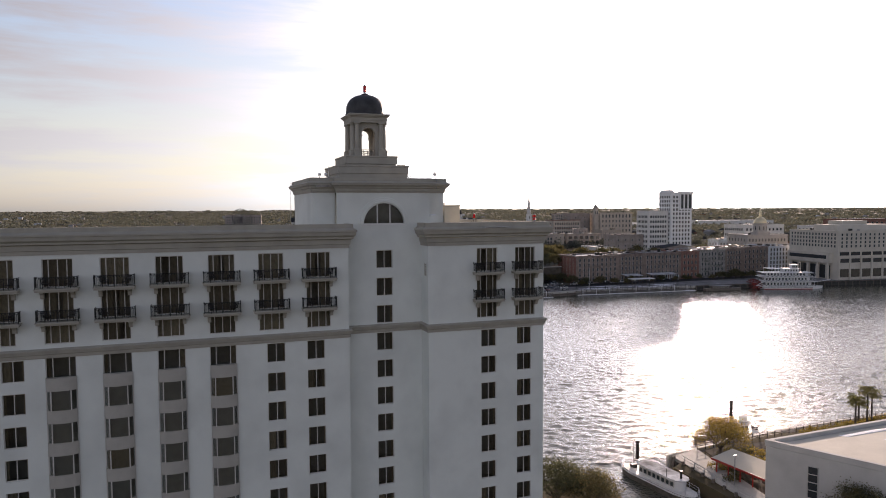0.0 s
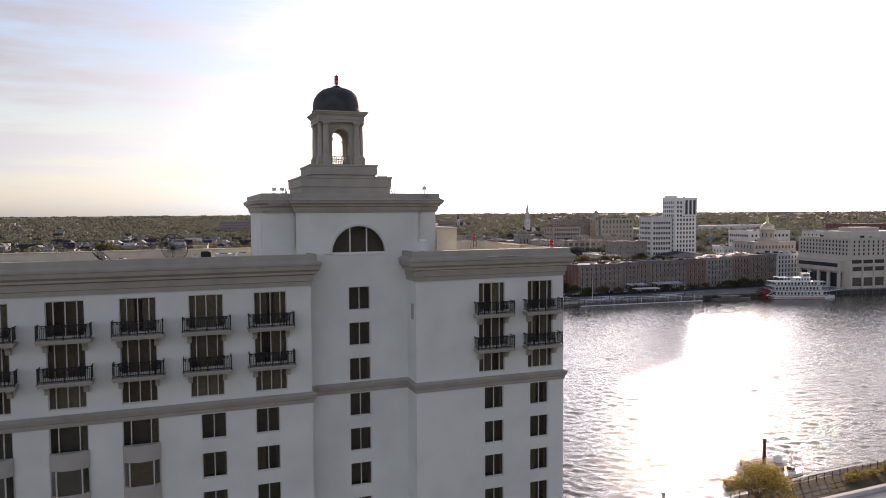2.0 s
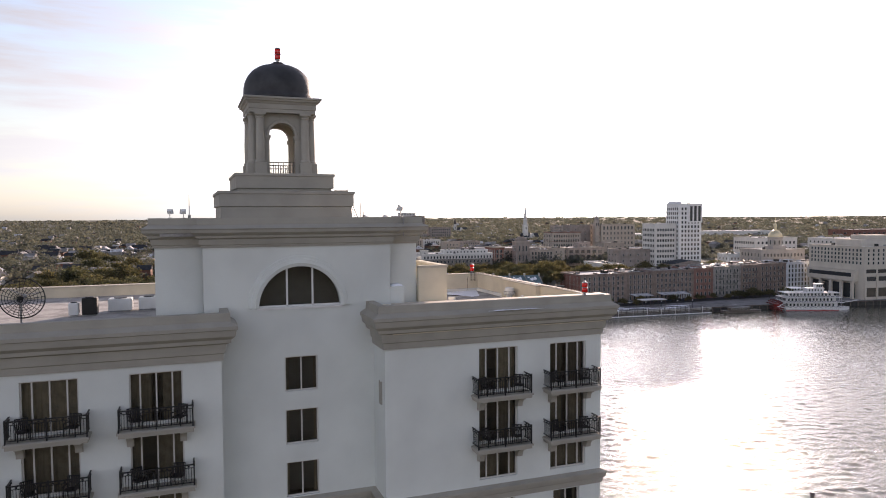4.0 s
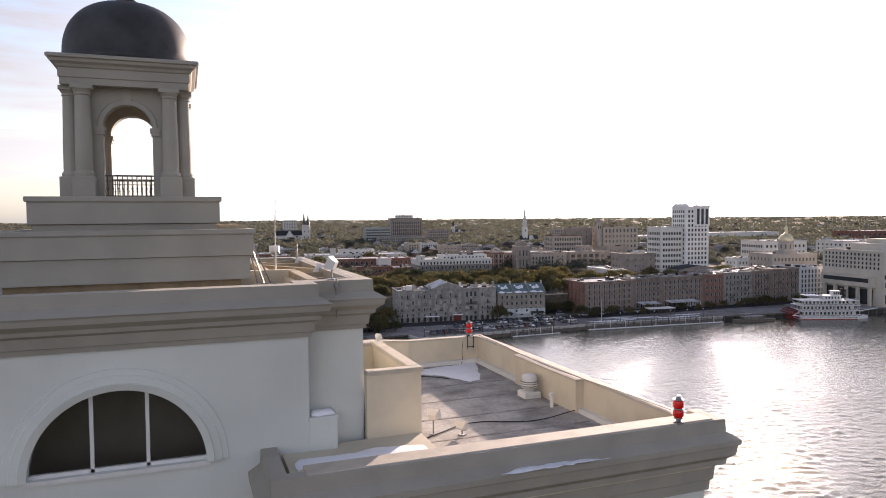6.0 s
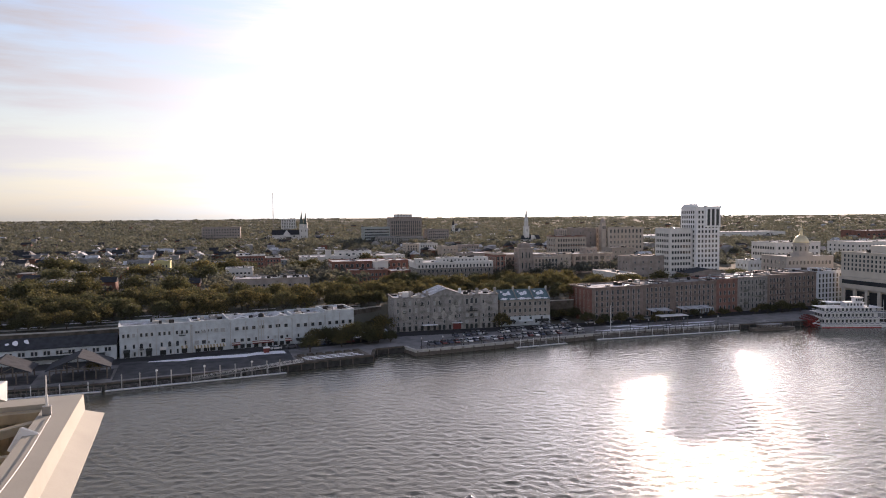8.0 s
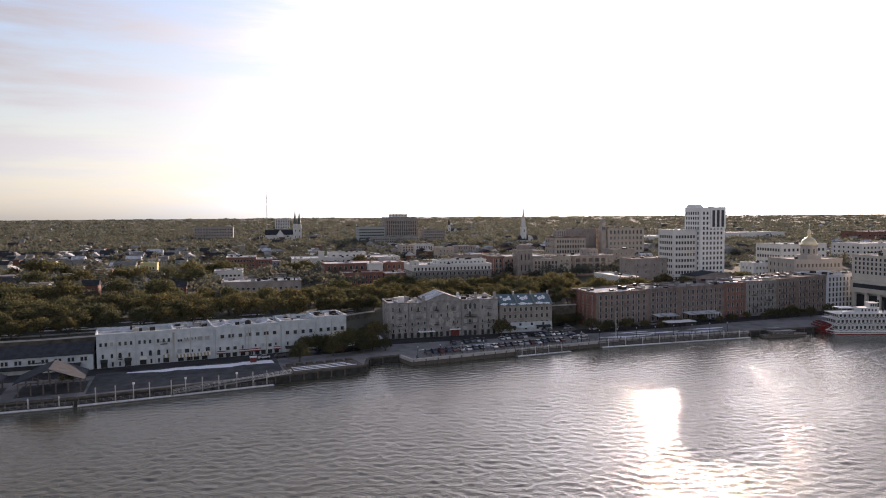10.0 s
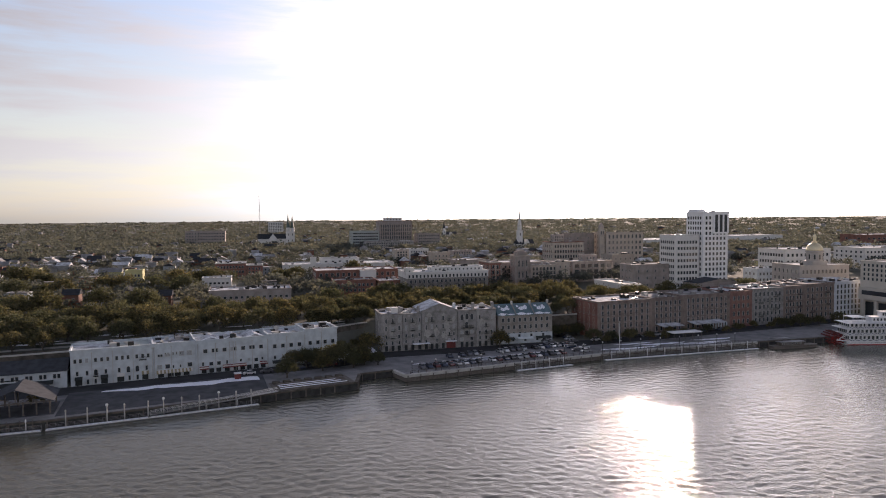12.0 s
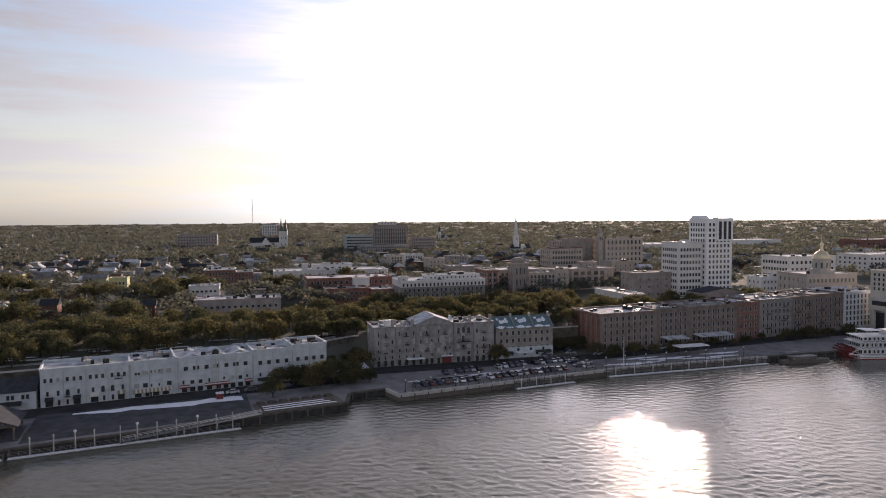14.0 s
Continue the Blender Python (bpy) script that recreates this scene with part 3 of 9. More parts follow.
def balcony_chairs():
    """Dark chairs behind the balcony rails, in pairs turned a little towards each other."""
    frame_ = Shape()
    for dx in (-0.27, 0.27):
        for dy in (-0.25, 0.25):
            frame_.beam((dx, dy, 0.0), (dx, dy, 0.64 if dy < 0 else 0.5), 0.04, 0.04)
        frame_.beam((dx, -0.28, 0.64), (dx, 0.27, 0.62), 0.06, 0.035)
    back = Shape().beam((-0.27, 0.25, 0.45), (-0.27, 0.36, 0.98), 0.04, 0.04).beam((0.27, 0.25, 0.45), (0.27, 0.36, 0.98), 0.04, 0.04)
    back.beam((-0.27, 0.36, 0.96), (0.27, 0.36, 0.96), 0.06, 0.04)
    for k in range(6):
        x = -0.2 + k * 0.08
        back.beam((x, 0.26, 0.46), (x, 0.36, 0.95), 0.05, 0.015)
    meshes = (Shape().bbox(-0.27, 0.27, -0.27, 0.27, 0.40, 0.45, 0.015).mesh("seat", [IRON]), back.mesh("backrest", [IRON]), frame_.mesh("leg_frame", [IRON]))
    rr = random.Random(12)
    for cols, y in ((LEFT_DOORS[:7], Y_LEFT), (RIGHT_DOORS, Y_RIGHT)):
        for x in cols:
            for top in FLOORS[:2]:
                for side in (-1, 1):
                    m = pose(x + side * rr.uniform(0.85, 1.15), y - 0.50, top - 2.62 + 0.05 - 1.08, 0, 0, side * rr.uniform(-40, -10))
                    t = thing("balcony_chair", "dark slatted outdoor chair behind a balcony railing", "chair", m, "balcony chairs")
                    for n, me in zip(("seat", "backrest", "leg_frame"), meshes):
                        part(n, me, None, t)


balcony_chairs()


def bay_stack(x):
    """A stack of shallow canted bays with curved spandrels below the string course."""
    w2, d = 1.28, 0.52
    poly = [(x - w2, Y_LEFT), (x - w2 + 0.45, Y_LEFT - d), (x + w2 - 0.45, Y_LEFT - d), (x + w2, Y_LEFT)]
    for k in range(4, 13):
        top = FLOORS[k] + 0.05
        sp = Shape()
        ring = [(x - w2 + 2 * w2 * i / 10, Y_LEFT - (d + 0.06) * math.sin(math.pi * (0.06 + 0.88 * i / 10)) ** 0.6) for i in range(11)]
        sp.prism([(x - w2, Y_LEFT + 0.02)] + ring + [(x + w2, Y_LEFT + 0.02)], top + 0.02, top + 1.25)
        part("spandrel", sp, TRIM_LIGHT, hotel)
        fr, gl = Shape(), Shape()
        for (xa, ya), (xb, yb) in zip(poly, poly[1:]):
            fr.beam((xa, ya, top - 1.82), (xa, ya, top + 0.02), 0.09, 0.09)
            gl.add([(xa, ya + 0.03, top - 1.78), (xb, yb + 0.03, top - 1.78), (xb, yb + 0.03, top + 0.02), (xa, ya + 0.03, top + 0.02)], [(0, 1, 2, 3)])
        fr.beam((*poly[3], top - 1.82), (*poly[3], top + 0.02), 0.09, 0.09)
        w = part("window", fr, FRAME, hotel, "canted bay window with beige mullions")
        g = part("pane", gl, GLASS, w)
        g.visible_shadow = False
        # block behind the panes: mostly the room's dimness as colour, sometimes a drape
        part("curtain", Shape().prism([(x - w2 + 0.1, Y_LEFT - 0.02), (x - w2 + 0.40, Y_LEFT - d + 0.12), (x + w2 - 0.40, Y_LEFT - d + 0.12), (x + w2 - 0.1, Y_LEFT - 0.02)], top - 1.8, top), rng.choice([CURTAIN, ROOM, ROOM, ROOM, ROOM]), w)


TRIM_LIGHT = material("pale_taupe_panel", (0.42, 0.40, 0.36), 0.8, vary=0.08, scale=0.8, fine=25)
for x in LEFT_BAYS[:5]:
    bay_stack(x)

# tower front between the wings, with the arched lunette window
ARCH_R, ARCH_Z = 2.30, 48.54


def tower_front():
    holes = []
    for top in FLOORS:
        holes.append((0.0, 1.86, top - 2.0, top))
        put_window(SMALL, 0.93, Y_TOWER, top - 2.0)
    part("wall", Shape().wall(X_L1 - 0.2, X_R0 + 0.2, 2.6, 47.2, Y_TOWER, 0.32, holes), STUCCO, hotel)
    # head panel, with the lunette cut by a fan of wall pieces
    s = Shape()
    x0, x1, z1 = -4.28, 6.24, 52.1
    s.box(x0, CX - ARCH_R, Y_TOWER, Y_TOWER + 0.4, 47.2, z1).box(CX + ARCH_R, x1, Y_TOWER, Y_TOWER + 0.4, 47.2, z1)
    s.box(CX - ARCH_R, CX + ARCH_R, Y_TOWER, Y_TOWER + 0.4, 47.2, ARCH_Z)
    n = 24
    for i in range(n):
        a, b = math.pi * i / n, math.pi * (i + 1) / n
        xa, xb = CX + ARCH_R * math.cos(a), CX + ARCH_R * math.cos(b)
        za, zb = ARCH_Z + ARCH_R * math.sin(a) * 1.02, ARCH_Z + ARCH_R * math.sin(b) * 1.02
        vs = [(x, y, z) for y in (Y_TOWER, Y_TOWER + 0.4) for x, z in ((xa, za), (xb, zb), (xb, z1), (xa, z1))]
        s.add(vs, [(0, 1, 2, 3), (7, 6, 5, 4), (0, 4, 5, 1)])
    part("wall", s.welded(), STUCCO, hotel)
    arch = Shape()
    prof = [(0.0, 0.0), (0.0, -0.14), (0.20, -0.22), (0.22, -0.14), (0.42, -0.14), (0.45, -0.08), (0.60, -0.08), (0.62, 0.0)]
    vs, k = [], len(prof)
    for i in range(33):
        a = math.pi * i / 32
        vs += [(CX + (ARCH_R + o) * math.cos(a), Y_TOWER + y, ARCH_Z + (ARCH_R + o) * math.sin(a)) for o, y in prof]
    arch.add(vs, [(i * k + j, i * k + (j + 1) % k, (i + 1) * k + (j + 1) % k, (i + 1) * k + j) for i in range(32) for j in range(k)])
    part("archivolt", arch, STUCCO, hotel)
    fr = Shape().box(CX - ARCH_R, CX + ARCH_R, 0.12, 0.26, ARCH_Z - 0.02, ARCH_Z + 0.10)
    for x in (-0.72, 0.72):
        fr.box(CX + x - 0.05, CX + x + 0.05, 0.12, 0.24, ARCH_Z, ARCH_Z + ARCH_R * 0.94)
    fr.box(CX - ARCH_R - 0.1, CX + ARCH_R + 0.1, -0.12, 0.0, ARCH_Z - 0.12, ARCH_Z + 0.01)
    w = part("window", fr, PLASTIC, hotel, "half-round window in three lights")
    pts = [(CX + ARCH_R * math.cos(math.pi * i / 24), 0.2, ARCH_Z + ARCH_R * math.sin(math.pi * i / 24)) for i in range(25)]
    g = part("pane", Shape().add(pts, [tuple(range(25))]), GLASS, w)
    g.visible_shadow = False


tower_front()


def louvre():
    """A small louvred vent in the side wall of the wing."""
    s = Shape().box(X_R0 - 0.04, X_R0, -1.75, -1.70, 42.85, 44.2).box(X_R0 - 0.04, X_R0, -1.20, -1.15, 42.85, 44.2)
    for i in range(7):
        s.add([(X_R0 - 0.06, -1.7, 42.85 + i * 0.19), (X_R0 - 0.06, -1.2, 42.85 + i * 0.19), (X_R0, -1.2, 42.99 + i * 0.19), (X_R0, -1.7, 42.99 + i * 0.19)], [(0, 1, 2, 3)])
    part("vent", s, TRIM, hotel)


louvre()


# bodies behind the fronts: side walls, back walls, an inner core and roof decks
body = Shape()
body.box(X_R0, X_R0 + 0.3, Y_RIGHT + 0.32, 16.0, 2.6, 46.6).box(X_R1 - 0.3, X_R1, Y_RIGHT + 0.32, 16.0, 2.6, 46.6).box(X_R0, X_R1, 15.7, 16.0, 2.6, 46.6)
part("wall", body.welded(), STUCCO, hotel)
body = Shape().box(X_L1 - 0.3, X_L1, Y_LEFT + 0.32, 24, 2.6, 46.6).box(X_L0, X_L1, 23.7, 24, 2.6, 46.6).box(X_L0, X_L0 + 0.3, Y_LEFT + 0.32, 24, 2.6, 46.6)
part("wall", body.welded(), STUCCO, hotel)
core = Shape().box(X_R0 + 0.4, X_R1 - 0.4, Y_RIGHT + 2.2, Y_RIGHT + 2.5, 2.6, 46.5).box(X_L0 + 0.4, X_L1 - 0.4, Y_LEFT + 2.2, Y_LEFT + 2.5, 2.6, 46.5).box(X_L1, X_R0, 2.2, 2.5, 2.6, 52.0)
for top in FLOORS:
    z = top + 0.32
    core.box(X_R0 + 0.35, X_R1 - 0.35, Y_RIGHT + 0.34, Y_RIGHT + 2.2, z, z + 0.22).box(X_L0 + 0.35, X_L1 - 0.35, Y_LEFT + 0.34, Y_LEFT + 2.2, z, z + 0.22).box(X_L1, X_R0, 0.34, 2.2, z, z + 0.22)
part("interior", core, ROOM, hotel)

# cornices, string courses and copings, carried round the corners
CORNICE = [(0.0, 46.15), (0.10, 46.15), (0.12, 46.50), (0.20, 46.55), (0.24, 47.02), (0.48, 47.12), (0.50, 47.30), (0.70, 47.48), (0.75, 47.80), (0.82, 47.84), (0.83, 48.02), (0.48, 48.24), (0.45, 48.67), (0.0, 48.67)]
right_path = [(X_R0, 1.2), (X_R0, Y_RIGHT), (X_R1, Y_RIGHT), (X_R1, Y_RIGHT + 0.9)]
part("cornice", Shape().sweep(right_path, CORNICE), TRIM, hotel, "taupe stepped cornice")
part("cornice", Shape().sweep([(X_L0, Y_LEFT), (X_L1, Y_LEFT), (X_L1, 0.6)], CORNICE), TRIM, hotel, "taupe stepped cornice")
STRING = [(0.0, 36.62), (0.10, 36.62), (0.14, 36.95), (0.24, 37.02), (0.30, 37.28), (0.36, 37.30), (0.36, 37.40), (0.0, 37.52)]
string_path = [(X_L0, Y_LEFT), (X_L1, Y_LEFT), (X_L1, Y_TOWER), (X_R0, Y_TOWER), (X_R0, Y_RIGHT), (X_R1, Y_RIGHT), (X_R1, 16.0)]
part("string_course", Shape().sweep(string_path, STRING), TRIM, hotel, "taupe string course")

# right wing roof: deck, parapet inside faces, snow
ROOF_Z = 47.2
deck = Shape().box(X_R0, X_R1 - 0.5, Y_RIGHT + 0.4, 16.0, ROOF_Z - 0.4, ROOF_Z)
part("roof", deck, DECK, hotel, "stained grey roof membrane")
par = Shape()
par.box(18.55, 18.92, Y_RIGHT + 0.35, 15.86, ROOF_Z - 0.6, 48.60).box(X_R0 + 0.4, X_R1, Y_RIGHT - 0.30, Y_RIGHT + 0.35, ROOF_Z - 0.2, 48.60)
par.box(14.4, 18.55, 15.48, 15.86, ROOF_Z - 0.6, 48.60)
BACK = [(8.2, 16.2), (9.8, 16.55), (11.2, 16.6), (12.6, 16.3), (14.4, 15.5)]
par.prism(BACK + [(x + 0.05, y + 0.38) for x, y in reversed(BACK)], ROOF_Z - 0.6, 48.60)
par.box(18.18, 18.60, 4.1, 9.8, ROOF_Z, 48.58)
part("parapet", par, CREAM, hotel, "cream rendered parapet")
SEAM = material("membrane_lap", (0.32, 0.31, 0.295), 0.9, vary=0.4, scale=2, fine=9)
for k in range(6):
    part("seam", Shape().box(10.2, 18.1, 0.2 + 2.6 * k, 0.34 + 2.6 * k, ROOF_Z, ROOF_Z + 0.012), SEAM, hotel, "dark lap in the roof membrane")
cop = Shape()
cop.bbox(18.50, 18.97, Y_RIGHT + 0.42, 15.92, 48.60, 48.68, 0.02).bbox(X_R0 + 0.5, X_R1 + 0.05, Y_RIGHT - 0.36, Y_RIGHT + 0.42, 48.60, 48.70, 0.03).bbox(14.4, 18.50, 15.42, 15.92, 48.60, 48.68, 0.02)
cop.prism([(x, y - 0.06) for x, y in BACK] + [(x + 0.05, y + 0.44) for x, y in reversed(BACK)], 48.60, 48.68)
cop.bbox(18.12, 18.52, 4.0, 9.9, 48.58, 48.66, 0.02)
part("coping", cop, CAP, hotel)
part("flashing", Shape().box(18.30, 18.55, Y_RIGHT + 0.35, 15.4, ROOF_Z, ROOF_Z + 0.22).box(12.2, 18.3, 15.1, 15.48, ROOF_Z, ROOF_Z + 0.2), PLASTIC, hotel, "white roof flashing")

# left wing roof
part("roof", Shape().box(X_L0, X_L1, Y_LEFT + 0.4, 23.8, ROOF_Z - 0.4, ROOF_Z), DECK, hotel)
part("parapet", Shape().box(X_L0, X_L1, 23.4, 24.0, ROOF_Z, 48.0).box(X_L0, X_L1 - 0.2, Y_LEFT - 0.2, Y_LEFT + 0.3, ROOF_Z, 48.62), CREAM, hotel)
part("coping", Shape().bbox(X_L0, X_L1, 23.3, 24.1, 48.0, 48.1), CAP, hotel)

# tower head: set-back sides, cornice, roof deck with open timber framing
HX0, HX1, HY0, HY1 = -6.72, 8.18, 0.9, 14.8
head = Shape()
head.box(HX0, -4.28, HY0, HY0 + 0.4, ROOF_Z, 52.1).box(6.24, HX1, HY0, HY0 + 0.4, ROOF_Z, 52.1)
head.box(HX0, HX0 + 0.4, HY0 + 0.4, HY1, ROOF_Z, 52.1).box(HX1 - 0.4, HX1, HY0 + 0.4, HY1, ROOF_Z, 52.1).box(HX0, HX1, HY1 - 0.4, HY1, ROOF_Z, 52.1)
part("wall", head.welded(), STUCCO, hotel)
HEAD_CORNICE = [(0.0, 51.98), (0.08, 51.98), (0.10, 52.12), (0.16, 52.14), (0.20, 52.44), (0.34, 52.52), (0.36, 52.64), (0.58, 52.80), (0.61, 52.96), (0.66, 53.02), (0.30, 53.22), (0.28, 53.60), (-0.35, 53.60), (-0.35, 52.4), (0.0, 52.4)]
head_path = [(HX0, HY1), (HX0, HY0), (-4.28, HY0), (-4.28, 0.0), (6.24, 0.0), (6.24, HY0), (HX1, HY0), (HX1, HY1)]
part("cornice", Shape().sweep(head_path, HEAD_CORNICE, True), TRIM, hotel, "taupe stepped cornice of the tower head")
# the front half of the head is decked over, the bay beside the lantern is open framing
hd = Shape().box(HX0 + 0.3, 6.3, 0.35, 6.5, 52.6, 53.0).box(HX0 + 0.3, 4.4, 6.5, HY1 - 0.3, 52.6, 53.0).box(6.3, HX1 - 0.3, 1.3, 1.95, 52.6, 53.0)
part("roof", hd, DECK, hotel, "weathered roof deck round the lantern")
pit = Shape()
WELL = [(6.33, 1.95, 6.33, 6.4, 1), (4.42, 6.7, 4.42, HY1 - 0.4, 1), (HX1 - 0.42, 2.0, HX1 - 0.42, HY1 - 0.4, -1)]
for xa, ya, xb, yb, side in WELL:
    pit.box(xa - 0.02, xa + 0.02, ya, yb, 50.5, 53.0)
    for i in range(int((yb - ya) / 0.485)):
        pit.box(*sorted((xa + 0.02 * side, xa + 0.07 * side)), ya + 0.1 + i * 0.485, ya + 0.32 + i * 0.485, 50.6, 52.95)
pit.box(4.4, HX1 - 0.4, HY1 - 0.4, HY1 - 0.38, 50.5, 53.1)
for i in range(14):
    pit.box(4.5 + i * 0.25, 4.63 + i * 0.25, HY1 - 0.46, HY1 - 0.40, 50.6, 53.1)
pit.box(4.4, HX1 - 0.4, 1.9, HY1 - 0.4, 50.6, 50.7).box(4.4, 6.33, 6.5, 6.62, 50.6, 53.0)
part("sheathing", pit, PLY, hotel, "brown ribbed sheathing inside the roof well", kind="stuff")
beams = [((5.72, 6.7, 53.47), (5.72, 14.4, 53.47), 0.30, 0.22), ((6.75, 2.0, 53.42), (6.75, 6.4, 53.42), 0.36, 0.26), ((4.4, 14.3, 53.4), (7.9, 14.3, 53.4), 0.26, 0.2),
         ((5.85, 11.6, 53.47), (7.85, 13.3, 53.47), 0.17, 0.16), ((5.85, 11.25, 53.44), (7.85, 11.25, 53.44), 0.16, 0.16), ((5.85, 10.7, 53.45), (7.85, 6.8, 53.45), 0.18, 0.18), ((6.85, 6.05, 53.4), (7.85, 6.05, 53.4), 0.18, 0.16), ((4.4, 9.4, 53.3), (5.6, 9.4, 53.3), 0.2, 0.16)]
for p, q, w, h in beams:
    part("beam", Shape().beam(p, q, w, h), TIMBER, hotel, "pale timber roof beam")
part("upstand", Shape().box(4.4, 6.85, 6.4, 6.7, 53.0, 53.58).box(6.36, 6.56, 1.95, 6.4, 52.9, 53.3), CREAM, hotel)

# side blocks beside the head
blk = Shape().box(8.185, 10.05, 0.5, 0.8, ROOF_Z, 50.46).box(9.75, 10.05, 0.8, 5.9, ROOF_Z, 50.46).box(8.185, 9.75, 5.6, 5.9, ROOF_Z, 50.46)
part("light_well", blk.welded(), CREAM, hotel, "cream parapet round a small roof well")
part("coping", Shape().bbox(8.19, 10.12, 0.45, 0.87, 50.46, 50.61, 0.03).bbox(9.68, 10.12, 0.87, 5.95, 50.46, 50.61, 0.03).bbox(8.19, 9.68, 5.55, 5.95, 50.46, 50.61, 0.03), CAP, hotel)
part("roof", Shape().box(8.185, 9.75, 0.8, 5.6, 49.2, 49.4), DECK, hotel)
part("ledge", Shape().box(6.24, 7.1, -0.02, HY0, ROOF_Z, 49.35).bbox(6.2, 7.15, -0.06, HY0, 49.35, 49.45), STUCCO, hotel)

# stepped base of the lantern
LY = 8.3


def tier(half, z0, z1, lip, name):
    s = Shape()
    path = [(CX - half, LY + half), (CX - half, LY - half), (CX + half, LY - half), (CX + half, LY + half)]
    prof = [(-0.5, z0), (-0.16, z0), (-0.16, z0 + (z1 - z0) * 0.46), (-0.04, z0 + (z1 - z0) * 0.48), (-0.04, z1 - 0.20), (0.0, z1 - 0.19), (lip, z1 - 0.15), (lip, z1 - 0.02), (lip - 0.02, z1), (-0.75, z1), (-0.75, z1 - 0.2)]
    s.sweep(path, prof, True)
    part(name, s, TRIM, hotel, "taupe stepped lantern base")


tier(4.17, 53.46, 55.24, 0.03, "plinth")
part("sheathing", Shape().box(CX - 3.7, CX + 3.7, LY - 3.7, LY + 3.7, 53.0, 53.6), PLY, hotel, "bare boards below the lantern base")
part("sheathing", Shape().box(CX - 3.3, CX + 3.3, LY - 3.3, LY + 3.3, 52.9, 54.6), PLY, hotel)
tier(3.1, 54.6, 56.40, 0.03, "plinth")
part("plinth", Shape().box(CX - 2.5, CX + 2.5, LY - 2.5, LY + 2.5, 56.0, 56.36), TRIM, hotel)
part("sheathing", Shape().box(CX + 3.15, CX + 3.95, LY - 3.3, LY + 3.3, 55.24, 55.255), PLY, hotel)
for i in range(6):
    part("rafter", Shape().box(CX + 3.1, CX + 4.0, LY - 3.1 + i * 1.15, LY - 2.86 + i * 1.15, 55.25, 55.36), TIMBER, hotel, "pale rafter on the lantern base")
for i in range(7):
    part("rafter", Shape().box(CX + 3.0, CX + 3.35, LY - 2.9 + i * 0.9, LY - 2.7 + i * 0.9, 54.75, 54.95), TIMBER, hotel)


RAILM = material("brown_painted_iron", (0.13, 0.12, 0.105), 0.5, 0.2, vary=0.15, bump=0.05)


